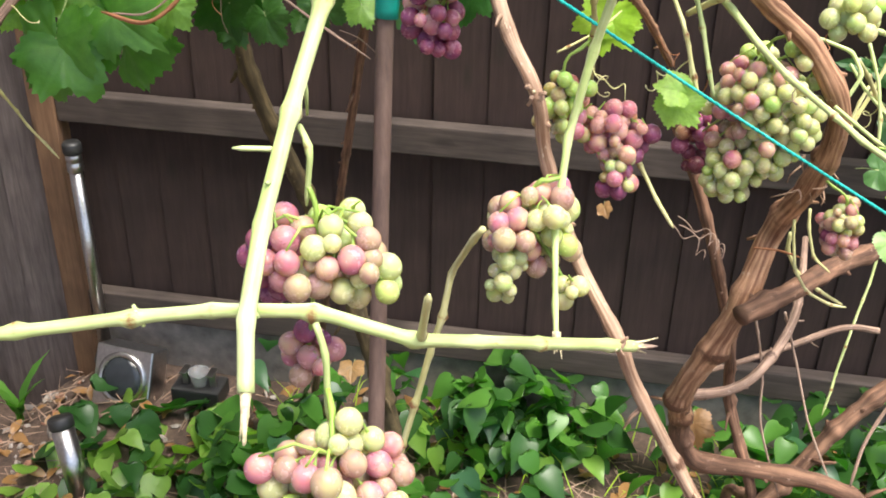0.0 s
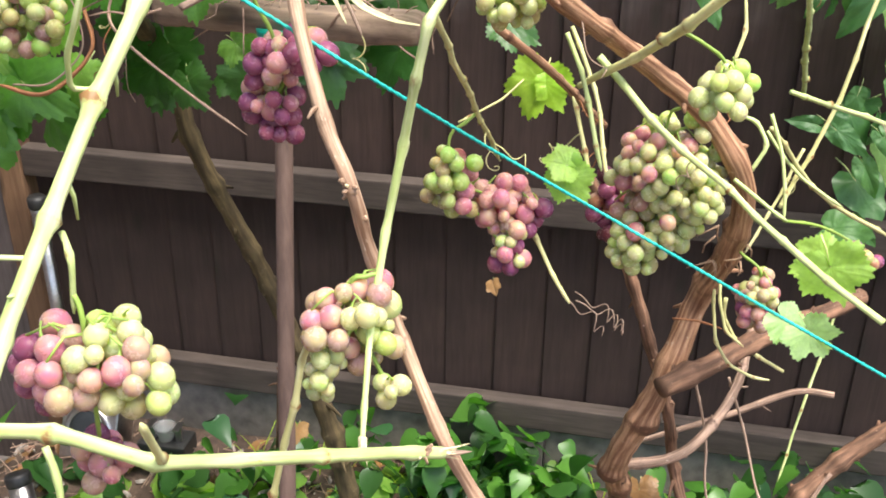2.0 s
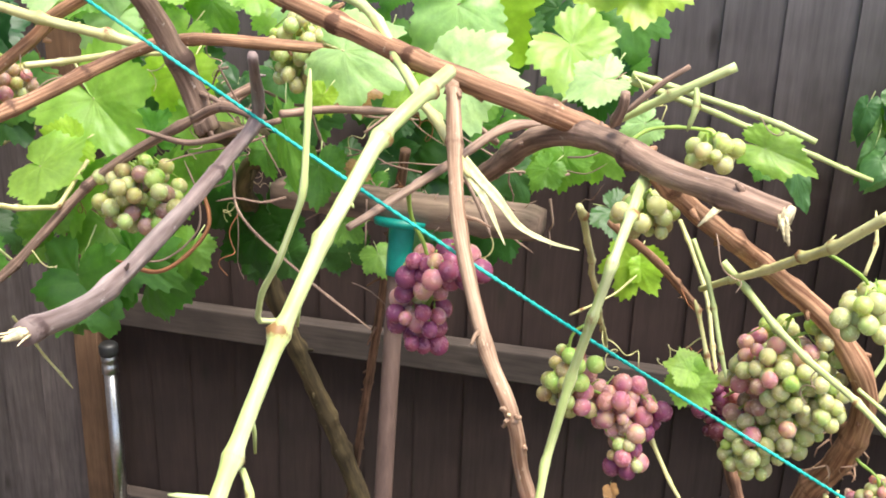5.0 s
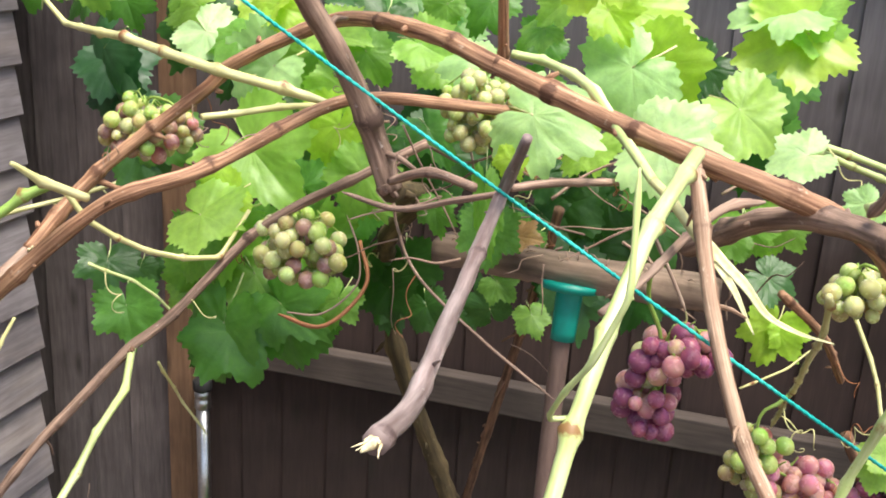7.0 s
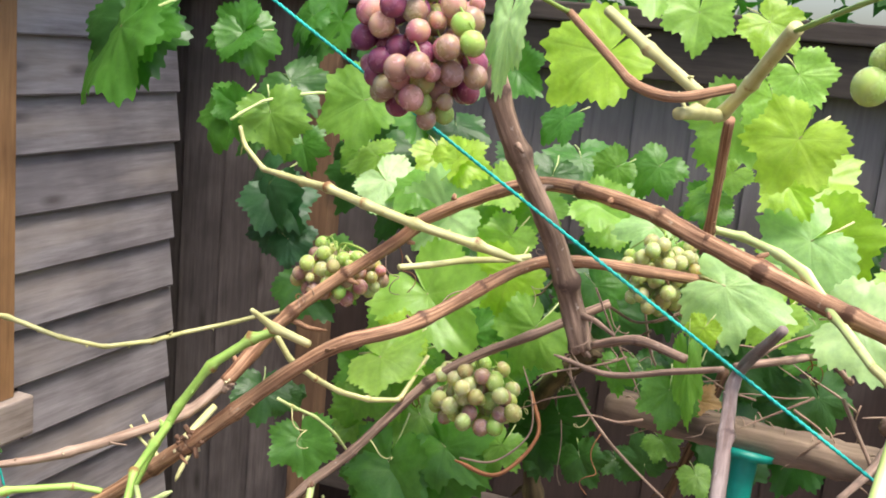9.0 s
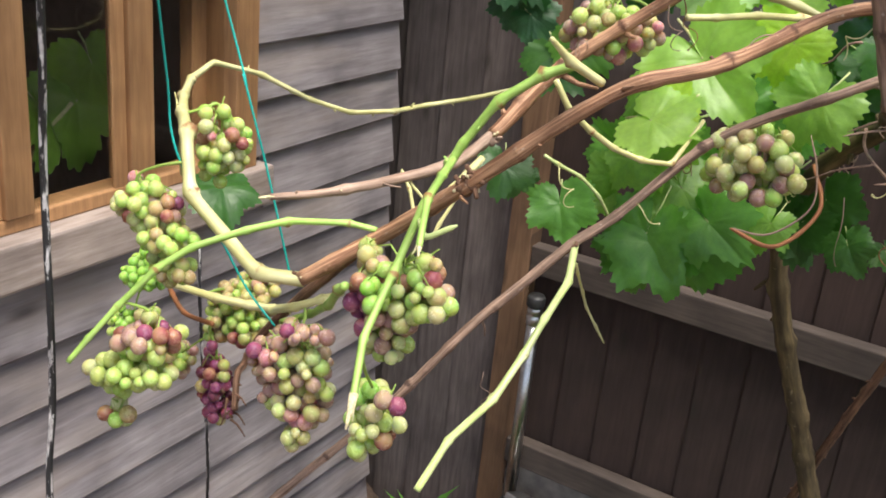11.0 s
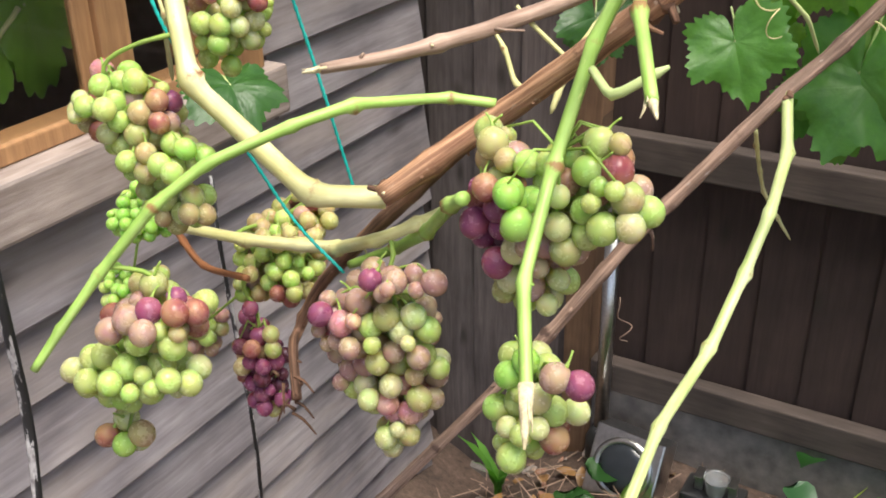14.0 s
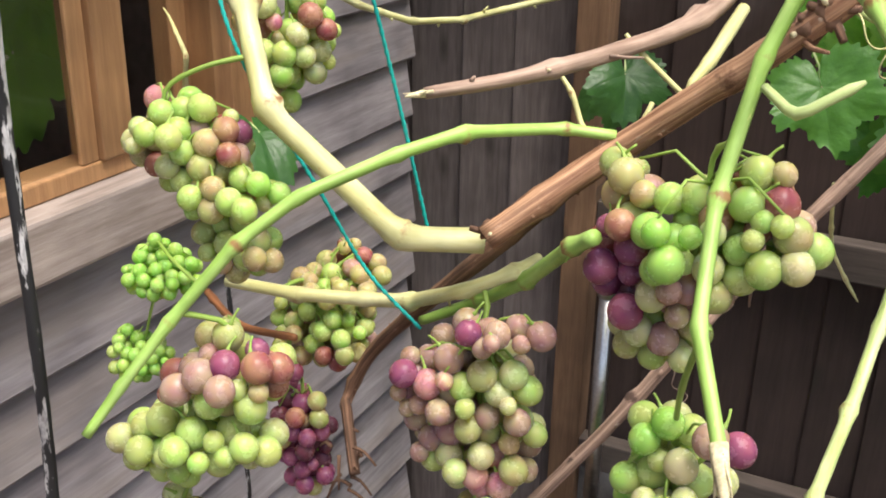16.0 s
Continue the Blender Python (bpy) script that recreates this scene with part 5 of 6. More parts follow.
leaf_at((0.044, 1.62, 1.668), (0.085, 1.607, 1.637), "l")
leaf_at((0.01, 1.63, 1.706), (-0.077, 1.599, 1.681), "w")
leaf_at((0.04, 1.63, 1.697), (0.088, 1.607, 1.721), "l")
leaf_at((-0.096, 1.7, 1.607), (-0.137, 1.678, 1.556), "d")
leaf_at((-0.109, 1.72, 1.569), (-0.054, 1.697, 1.544), "d")
leaf_at((-0.251, 1.12, 1.568), (-0.26, 1.114, 1.541), "y")
leaf_at((-0.306, 1.34, 1.354), (-0.276, 1.329, 1.335), "m")
leaf_at((-0.287, 1.2, 1.468), (-0.284, 1.189, 1.414), "n")
leaf_at((-0.483, 1.5, 1.299), (-0.449, 1.474, 1.232), "d")
leaf_at((-0.508, 1.5, 1.259), (-0.506, 1.476, 1.185), "d")
leaf_at((-0.018, 1.25, 1.493), (-0.017, 1.245, 1.446), "m")
leaf_at((0.026, 1.27, 1.497), (0.012, 1.265, 1.455), "m")
leaf_at((-0.443, 1.5, 1.685), (-0.48, 1.493, 1.654), "m")
leaf_at((-0.392, 1.55, 1.688), (-0.425, 1.528, 1.644), "n")
leaf_at((-1.013, 1.6, 1.642), (-0.993, 1.589, 1.59), "n")
leaf_at((-1.095, 1.65, 1.651), (-1.101, 1.639, 1.605), "n")
leaf_at((-1.237, 1.8, 1.624), (-1.283, 1.791, 1.579), "d")
leaf_at((-0.565, 1.35, 1.375), (-0.503, 1.337, 1.419), "m")
leaf_at((-0.646, 1.36, 1.36), (-0.702, 1.348, 1.313), "n")
leaf_at((-0.767, 1.4, 1.331), (-0.816, 1.39, 1.37), "n")
leaf_at((-0.566, 1.42, 1.573), (-0.592, 1.406, 1.522), "l")
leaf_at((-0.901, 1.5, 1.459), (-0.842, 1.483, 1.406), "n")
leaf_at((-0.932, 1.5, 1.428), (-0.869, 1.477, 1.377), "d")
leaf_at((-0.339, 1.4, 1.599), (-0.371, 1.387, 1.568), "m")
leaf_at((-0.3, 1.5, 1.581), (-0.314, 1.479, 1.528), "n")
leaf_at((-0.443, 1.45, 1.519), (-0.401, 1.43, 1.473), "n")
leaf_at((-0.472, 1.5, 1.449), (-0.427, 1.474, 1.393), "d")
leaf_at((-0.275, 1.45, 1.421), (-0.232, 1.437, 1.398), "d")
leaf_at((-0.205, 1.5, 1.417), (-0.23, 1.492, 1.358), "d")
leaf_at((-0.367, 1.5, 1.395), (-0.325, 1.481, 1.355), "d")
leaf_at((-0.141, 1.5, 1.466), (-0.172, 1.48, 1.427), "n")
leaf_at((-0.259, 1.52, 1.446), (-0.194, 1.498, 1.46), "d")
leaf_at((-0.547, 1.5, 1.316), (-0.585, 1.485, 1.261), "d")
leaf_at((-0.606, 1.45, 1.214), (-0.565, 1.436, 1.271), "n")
leaf_at((-1.122, 1.25, 1.816), (-1.21, 1.234, 1.695), "n")
leaf_at((-1.121, 1.27, 1.826), (-1.074, 1.244, 1.732), "d")
leaf_at((-1.106, 1.27, 1.833), (-1.019, 1.257, 1.825), "n")
leaf_at((-1.143, 1.6, 1.819), (-1.105, 1.589, 1.741), "n")
leaf_at((-1.143, 1.6, 1.822), (-1.22, 1.594, 1.785), "n")
leaf_at((-1.086, 1.5, 1.704), (-1.129, 1.486, 1.729), "n")
leaf_at((-1.094, 1.5, 1.694), (-1.117, 1.474, 1.616), "n")
leaf_at((-1.021, 1.5, 1.698), (-0.991, 1.493, 1.621), "m")
leaf_at((-1.056, 1.62, 1.744), (-0.995, 1.601, 1.693), "d")
leaf_at((-0.828, 1.45, 1.74), (-0.914, 1.433, 1.691), "m")
leaf_at((-0.813, 1.48, 1.654), (-0.873, 1.474, 1.631), "l")
leaf_at((-0.768, 1.42, 1.628), (-0.713, 1.41, 1.585), "w")
leaf_at((-1.152, 1.755, 1.458), (-1.222, 1.737, 1.432), "t")
leaf_at((-1.15, 1.755, 1.462), (-1.097, 1.73, 1.553), "t")
leaf_at((-1.109, 1.74, 1.437), (-1.041, 1.735, 1.405), "t")
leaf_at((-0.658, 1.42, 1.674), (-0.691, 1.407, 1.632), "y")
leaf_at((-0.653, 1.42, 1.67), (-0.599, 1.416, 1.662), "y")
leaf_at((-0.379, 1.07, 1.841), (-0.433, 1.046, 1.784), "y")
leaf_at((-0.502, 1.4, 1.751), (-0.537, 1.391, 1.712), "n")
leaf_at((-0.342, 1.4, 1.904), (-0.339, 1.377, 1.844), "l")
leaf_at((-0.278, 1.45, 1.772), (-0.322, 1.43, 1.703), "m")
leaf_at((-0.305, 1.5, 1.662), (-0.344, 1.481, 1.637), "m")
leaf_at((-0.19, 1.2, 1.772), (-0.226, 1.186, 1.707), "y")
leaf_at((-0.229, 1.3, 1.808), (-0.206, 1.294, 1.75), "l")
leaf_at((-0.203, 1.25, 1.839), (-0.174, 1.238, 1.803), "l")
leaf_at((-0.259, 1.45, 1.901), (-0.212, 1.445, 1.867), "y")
leaf_at((-0.414, 0.86, 1.861), (-0.419, 0.849, 1.79), "w", 0.28)
leaf_at((-1.05, 1.7, 1.822), (-1.107, 1.686, 1.765), "d")
leaf_at((-1.008, 1.7, 1.856), (-1.049, 1.682, 1.791), "n")
leaf_at((-1.055, 1.68, 1.86), (-1.11, 1.673, 1.815), "n")
leaf_at((-0.422, 1.5, 1.934), (-0.362, 1.494, 1.894), "l")
leaf_at((-0.764, 1.6, 1.764), (-0.806, 1.581, 1.722), "d")
leaf_at((-0.709, 1.6, 1.788), (-0.645, 1.59, 1.76), "n")
leaf_at((-0.607, 1.5, 1.806), (-0.554, 1.48, 1.771), "n")
leaf_at((-0.88, 1.6, 1.806), (-0.909, 1.584, 1.765), "d")
leaf_at((-0.589, 1.45, 1.637), (-0.522, 1.439, 1.632), "l")
leaf_at((-0.438, 1.38, 1.643), (-0.381, 1.368, 1.624), "l")
leaf_at((-0.672, 1.5, 1.495), (-0.72, 1.488, 1.461), "n")
leaf_at((-0.972, 1.7, 1.639), (-0.919, 1.688, 1.616), "d")
leaf_at((-0.2, 1.35, 1.706), (-0.167, 1.336, 1.665), "y")
leaf_at((0.514, 2, 1.495), (0.478, 1.969, 1.39), "H")
leaf_at((0.515, 2.05, 1.398), (0.539, 2.034, 1.346), "h")
leaf_at((0.413, 2.05, 1.431), (0.397, 2.023, 1.366), "h")
leaf_at((0.432, 2.02, 1.366), (0.413, 2.002, 1.297), "h")
leaf_at((0.549, 2, 1.374), (0.567, 1.987, 1.432), "h")
leaf_at((0.588, 2, 1.366), (0.547, 1.982, 1.328), "h")
leaf_at((0.62, 1.95, 1.454), (0.571, 1.938, 1.406), "H")
leaf_at((0.631, 2, 1.327), (0.664, 1.989, 1.27), "h")
leaf_at((0.59, 2, 1.315), (0.533, 1.963, 1.248), "h")
leaf_at((0.306, 2, 1.314), (0.335, 1.98, 1.238), "h")
leaf_at((0.47, 2.08, 1.396), (0.454, 2.066, 1.346), "h")
leaf_at((0.495, 2, 1.301), (0.475, 1.997, 1.267), "h")
leaf_at((0.591, 2, 1.135), (0.576, 1.989, 1.082), "h")
leaf_at((0.559, 1.95, 1.085), (0.621, 1.93, 1.042), "h")
leaf_at((0.519, 1.95, 1.094), (0.468, 1.946, 1.103), "h")
leaf_at((0.639, 1.95, 1.079), (0.681, 1.933, 1.034), "h")
leaf_at((0.617, 1.95, 1.022), (0.652, 1.932, 0.965), "h")
leaf_at((0.654, 1.9, 1.163), (0.635, 1.896, 1.132), "H")
leaf_at((0.623, 1.95, 0.907), (0.675, 1.933, 0.873), "h")
leaf_at((0.058, 1.66, 1.232), (0.039, 1.645, 1.164), "y")
leaf_at((0.076, 1.66, 1.228), (0.091, 1.649, 1.19), "y")
leaf_at((0.148, 1.12, 1.315), (0.121, 1.115, 1.322), "l")
leaf_at((0.148, 1.12, 1.302), (0.174, 1.109, 1.276), "l")
leaf_at((0.427, 1.16, 1.217), (0.389, 1.147, 1.2), "l")
leaf_at((0.423, 1.1, 1.237), (0.443, 1.096, 1.192), "l")
leaf_at((0.4, 1.02, 1.206), (0.424, 1.016, 1.18), "w")
leaf_at((0.378, 1.04, 1.203), (0.398, 1.028, 1.182), "w")
leaf_at((-0.024, 1.2, 1.492), (-0.04, 1.188, 1.466), "m")
leaf_at((-0.008, 1.22, 1.503), (0.012, 1.214, 1.468), "m")
leaf_at((0.205, 1.3, 1.512), (0.268, 1.282, 1.498), "l", 0.6)
leaf_at((0.218, 1.5, 1.44), (0.208, 1.494, 1.421), "n")
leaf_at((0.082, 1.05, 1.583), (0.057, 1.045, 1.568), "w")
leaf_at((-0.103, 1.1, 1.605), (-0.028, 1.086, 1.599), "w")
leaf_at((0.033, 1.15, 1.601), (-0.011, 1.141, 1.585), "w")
leaf_at((-0.142, 1.4, 1.529), (-0.119, 1.392, 1.496), "m")
leaf_at((-0.276, 1.35, 1.411), (-0.305, 1.337, 1.368), "n")
leaf_at((-0.339, 1.45, 1.272), (-0.352, 1.442, 1.325), "d")
leaf_at((-0.352, 1.2, 1.482), (-0.349, 1.193, 1.444), "n")
leaf_at((-0.531, 1.45, 1.397), (-0.579, 1.432, 1.358), "n")
leaf_at((-0.586, 1.35, 1.443), (-0.608, 1.346, 1.488), "n")
leaf_at((-0.635, 1.4, 1.22), (-0.577, 1.382, 1.307), "n")
leaf_at((-0.621, 1.3, 1.259), (-0.556, 1.286, 1.301), "n")
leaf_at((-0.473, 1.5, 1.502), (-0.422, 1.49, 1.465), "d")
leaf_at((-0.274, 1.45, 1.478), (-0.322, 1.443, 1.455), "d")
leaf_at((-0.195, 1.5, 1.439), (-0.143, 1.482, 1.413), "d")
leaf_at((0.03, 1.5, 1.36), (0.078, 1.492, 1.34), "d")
leaf(0.614, 1.981, 0.98, 0.1, 52, -24, 32, "h")
leaf(0.577, 1.901, 0.914, 0.081, -5, -48, 72, "h")
leaf(-1.248, 1.078, 1.221, 0.088, 27, 1, 64, "d")
leaf(-1.014, 1.514, 1.22, 0.084, 52, 6, 32, "d")
leaf(-0.257, 1.218, 1.457, 0.042, -16, -39, 76, "b")
leaf(-0.264, 1.258, 1.555, 0.052, 35, -17, 14, "b")
leaf(-0.125, 1.484, 1.58, 0.041, 46, -44, 21, "b")
leaf(0.278, 1.537, 0.557, 0.058, 48, -19, -6, "b")
leaf(0.084, 1.06, 1.197, 0.016, 49, -31, -7, "b")
leaf(-0.351, 1.567, 0.56, 0.041, 26, -5, 4, "b")
leaf_at((-0.25, 1.02, 1.55), (-0.241, 1.02, 1.482), "m", 0.3)
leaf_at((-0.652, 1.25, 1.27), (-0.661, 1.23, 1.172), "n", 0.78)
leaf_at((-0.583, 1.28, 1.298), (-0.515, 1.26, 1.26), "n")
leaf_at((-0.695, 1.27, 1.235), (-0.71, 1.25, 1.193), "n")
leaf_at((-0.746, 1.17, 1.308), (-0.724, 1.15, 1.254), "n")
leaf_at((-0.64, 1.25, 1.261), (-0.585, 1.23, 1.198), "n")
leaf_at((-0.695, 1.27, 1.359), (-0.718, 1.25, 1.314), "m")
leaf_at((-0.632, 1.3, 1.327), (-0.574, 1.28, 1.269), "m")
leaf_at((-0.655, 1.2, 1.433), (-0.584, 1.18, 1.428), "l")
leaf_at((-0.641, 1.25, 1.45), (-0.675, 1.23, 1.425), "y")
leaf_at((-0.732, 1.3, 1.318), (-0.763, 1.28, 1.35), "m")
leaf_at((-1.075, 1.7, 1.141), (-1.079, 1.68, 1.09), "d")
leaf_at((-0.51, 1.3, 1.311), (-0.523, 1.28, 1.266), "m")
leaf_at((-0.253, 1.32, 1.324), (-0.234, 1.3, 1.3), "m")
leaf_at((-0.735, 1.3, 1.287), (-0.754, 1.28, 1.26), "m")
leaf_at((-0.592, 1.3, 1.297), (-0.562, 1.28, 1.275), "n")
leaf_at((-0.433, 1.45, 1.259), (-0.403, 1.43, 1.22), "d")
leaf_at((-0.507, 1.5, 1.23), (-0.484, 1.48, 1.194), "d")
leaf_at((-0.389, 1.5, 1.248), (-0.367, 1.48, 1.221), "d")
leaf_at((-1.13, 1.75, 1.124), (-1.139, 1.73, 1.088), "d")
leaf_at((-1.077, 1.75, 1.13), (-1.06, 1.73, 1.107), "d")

# leaves and a ledge added behind the window for the green in its glass
window_leaves = thing("added_window_leaves", (WX - 0.25, 1.15, 0.78), "green leaves added behind the shed window for the green in its glass", "plant")
unseen_shelf = spart("unseen_shelf", (WX - 0.45, 0.5, 0.75), (WX - 0.063, 1.7, 0.779), INSIDE)
bm = bmesh.new()
tube(bm, smooth_line(((0, 0, 0), (0.02, 0.0, 0.2), (0.08, 0.03, 0.36), (0.10, 0.09, 0.43)), 0.02), 0.006, 0.004, 8, 0, rough=0.05)
tube(bm, smooth_line(((0, 0, 0), (0.03, -0.08, 0.15), (0.08, -0.16, 0.25)), 0.02), 0.005, 0.003, 8, 0, rough=0.05)
part("stem", bm, GREEN_CANE, window_leaves)
for x, y, z, size, rx, ry, rz in ((0.10, 0.10, 0.43, 0.17, 70, 0, 70), (0.09, 0.03, 0.42, 0.15, 60, 20, 110), (0.11, 0.13, 0.50, 0.14, 75, -20, 60), (0.08, -0.16, 0.28, 0.16, 72, 10, 95), (0.08, -0.22, 0.22, 0.14, 60, 0, 110)):
    leaf(WX - 0.25 + x, 1.15 + y, 0.78 + z, size, rx, ry, rz, "m", window_leaves)


# leaves behind the arching canes, their dark tones standing for the shade there
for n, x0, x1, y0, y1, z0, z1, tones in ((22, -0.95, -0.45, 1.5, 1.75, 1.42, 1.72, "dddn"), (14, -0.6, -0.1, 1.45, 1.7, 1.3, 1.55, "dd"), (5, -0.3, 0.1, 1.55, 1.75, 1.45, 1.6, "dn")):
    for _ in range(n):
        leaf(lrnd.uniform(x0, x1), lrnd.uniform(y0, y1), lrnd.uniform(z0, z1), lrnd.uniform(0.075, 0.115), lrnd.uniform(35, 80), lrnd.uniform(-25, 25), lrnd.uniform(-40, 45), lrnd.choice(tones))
# bindweed and ivy climbing the fence
for n, x0, x1, z0, z1, tones in ((50, 0.62, 1.5, 1.0, 2.0, "hhhH"), (22, 0.40, 0.75, 1.3, 1.65, "hHHm"), (30, 0.46, 0.8, 0.95, 1.5, "hhHH")):
    for _ in range(n):
        leaf(lrnd.uniform(x0, x1), lrnd.uniform(1.98, 2.13), lrnd.uniform(z0, z1), lrnd.uniform(0.045, 0.085), lrnd.uniform(35, 85), lrnd.uniform(-40, 40), lrnd.uniform(-60, 60), lrnd.choice(tones))

# ---- grape bunches ----
def berry_mesh(colour):
    bm = bmesh.new()
    bmesh.ops.create_uvsphere(bm, u_segments=20, v_segments=14, radius=0.5)
    for v in bm.verts:
        v.co.z *= 1.05
    return mesh_of("berry", bm, GRAPES[colour])


def pedicel_mesh(bend):
    """A short green berry stalk for a berry of width 1."""
    bm = bmesh.new()
    tube(bm, smooth_line(((0, 0, 0.49), (0.02 * bend, 0, 0.56), (0.10 * bend, 0.04, 0.78), (0.25 * bend, 0.08, 0.98)), 0.2), (0.09, 0.045, 0.04, 0.04), 0.04, 6, 0, rough=0.0)
    return mesh_of("pedicel", bm, STALK)


BERRY = {c: berry_mesh(c) for c in GRAPES}
PEDICELS = [pedicel_mesh(k) for k in (-1.0, 0.4, 1.0)]
MIXES = {
    "green": (("lime", 1), ("green", 8), ("milky", 2), ("olive", 2), ("rose", 1), ("blush", 1)),
    "small": (("lime", 6), ("green", 3)),
    "olive": (("green", 6), ("olive", 4), ("mauve", 1), ("blush", 2)),
    "dusty": (("green", 4), ("milky", 3), ("olive", 2), ("mauve", 6), ("rose", 1)),
    "blush": (("green", 4), ("olive", 3), ("mauve", 1), ("blush", 4), ("purple", 1)),
    "purple": (("olive", 1), ("blush", 3), ("purple", 5), ("dark", 2)),
    "lime": (("lime", 4), ("green", 8), ("milky", 2), ("olive", 1), ("blush", 1)),
    "pale": (("green", 2), ("milky", 7), ("olive", 1)),
    "mixed": (("green", 2), ("milky", 10), ("rose", 4), ("mauve", 1)),
    "plum": (("milky", 1), ("mauve", 2), ("rose", 5), ("purple", 6)),
    "shade": (("green", 1), ("olive", 1), ("mauve", 3), ("rose", 2), ("purple", 6)),
    "mist": (("milky", 6), ("green", 3), ("olive", 1), ("mauve", 3)),
    "mauve": (("milky", 1), ("mauve", 7), ("rose", 2), ("purple", 1)),
    "dark": (("olive", 1), ("blush", 1), ("purple", 4), ("dark", 4)),
    "powder": (("green", 1), ("milky", 6), ("mauve", 3), ("rose", 3)),
    "rosy": (("milky", 6), ("mauve", 2), ("rose", 8), ("purple", 1)),
}
brnd = random.Random(5)


def side_stalk(ob, line, r):
    bm = bmesh.new()
    tube(bm, line, r, r * 0.75, 6, 0, rough=0.0)
    part("side_stalk", bm, STALK, ob)


def bunch(label, lobes, attach=None):
    """Berries packed round a stalk. lobes: x, y, z, half width, half height, berry size, mix."""
    x, y, z, w, h, d, _ = lobes[0]
    top = Vector((x, y, z + h))
    if attach is None:
        attach = min(CANE_POINTS, key=lambda q: (q - top).length + max(0.0, top.z - q.z) * 4)
    attach = Vector(attach)
    ob = thing("grape_bunch", top, label, "grapes", "grape bunches on the vine")
    st = bmesh.new()
    bend = (attach + top) / 2 + Vector((brnd.uniform(-1, 1), brnd.uniform(-1, 1), 0.6)) * 0.1 * (attach - top).length
    tube(st, [p - top for p in smooth_line((attach, bend, top, Vector((x, y, z))), 0.006)], 0.0019, 0.0014, 7, 0.3, 0.03, 0.05, brnd)
    cores = []
    for lx, ly, lz, lw, lh, ld, tone in lobes:
        r = Vector((max(lw - ld * 0.4, ld * 0.5), max(lw * 0.9 - ld * 0.4, ld * 0.5), max(lh - ld * 0.4, ld * 0.5)))
        cores.append((Vector((lx, ly, lz)), r, ld, [c for c, k in MIXES[tone] for _ in range(k)]))
    placed = []
    for core, r, ld, names in cores[1:] + cores[:1]:
        for _ in range(3000):
            u = Vector((brnd.uniform(-1, 1), brnd.uniform(-1, 1), brnd.uniform(-1, 1))) * 1.5
            p = core + Vector((u.x * r.x, u.y * r.y, u.z * r.z))
            # the lobes run into one another, narrower towards the foot, with an uneven outline
            total = 0.0
            for c2, r2, _, _ in cores:
                v = Vector(((p.x - c2.x) / r2.x, (p.y - c2.y) / r2.y, (p.z - c2.z) / r2.z))
                total += math.exp(-3.0 * v.length / ((1.0 if v.z > 0 else max(0.6, 1.0 + 0.2 * v.z)) * (1.0 + 0.42 * noise.noise(p * 32 + core))))
            depth = -math.log(total + 1e-12) / 3.0
            if not 0.35 < depth < 1.06:
                continue
            if p.z > z + 0.62 * h and math.hypot(p.x - x, p.y - y) < 0.5 * w and brnd.random() < 0.8:
                continue
            dd = ld * (brnd.uniform(0.92, 1.1) if brnd.random() < 0.9 else brnd.uniform(0.62, 0.82))
            if all((p - q).length > 0.39 * (dd + e) for q, e in placed):
                placed.append((p, dd))
                # neighbours ripen alike
                c = names[int(max(0, min(0.999, 0.5 + 0.75 * noise.noise(p * 26 + core * 3) + brnd.uniform(-0.3, 0.3))) * len(names))]
                b_ = new("berry", BERRY[c])
                b_.parent = ob
                out = (p - core).normalized()
                b_.matrix_local = Matrix.Translation(p - top) @ (out * 0.6 + Vector((0, 0, -0.8))).to_track_quat("-Z", "Y").to_matrix().to_4x4() @ Matrix.Diagonal((dd, dd, dd, 1))
                if brnd.random() < 0.45:
                    pd = new("pedicel", brnd.choice(PEDICELS))
                    pd.parent = b_
                if p.z > z + 0.2 * h and brnd.random() < 0.25:
                    tip = p - top + Vector((0, 0, dd * 0.5))
                    side_stalk(ob, [Vector((0, 0, -0.3 * h)), tip * 0.5 + Vector((0, 0, 0.1 * h)), tip], 0.0011)
        if core != cores[0][0]:
            side_stalk(ob, [Vector((x, y, z)) - top, (Vector((x, y, z)) + core) / 2 - top + Vector((0, 0, 0.004)), core - top], 0.0018)
    part("stalk", st, STALK, ob)
    return ob


bunch("half-ripe bunch of rosy and pale green grapes", [(-0.089, 0.585, 1.379, 0.0425, 0.0309, 0.0172, "rosy"), (-0.065, 0.587, 1.373, 0.0255, 0.0291, 0.0165, "powder"), (-0.105, 0.603, 1.289, 0.0232, 0.0299, 0.0174, "plum"), (-0.116, 0.577, 1.373, 0.0204, 0.0309, 0.0172, "plum")])
bunch("pale dusty bunch of green and pink grapes", [(-0.046, 0.462, 1.304, 0.0440, 0.0340, 0.0160, "powder"), (-0.040, 0.47, 1.338, 0.0080, 0.0080, 0.0150, "pale")])
bunch("pale dusty bunch of green and pink grapes", [(0.034, 0.724, 1.339, 0.0362, 0.0372, 0.0164, "powder"), (0.015, 0.698, 1.302, 0.0149, 0.0228, 0.0142, "pale"), (0.047, 0.74, 1.362, 0.0178, 0.0186, 0.0196, "rosy"), (0.065, 0.707, 1.3, 0.0149, 0.0166, 0.0150, "pale")])
bunch("half-ripe bunch of dusty pink and purple grapes", [(-0.067, 0.866, 1.456, 0.0298, 0.0468, 0.0175, "plum"), (-0.045, 0.862, 1.498, 0.0340, 0.0200, 0.0175, "plum")])
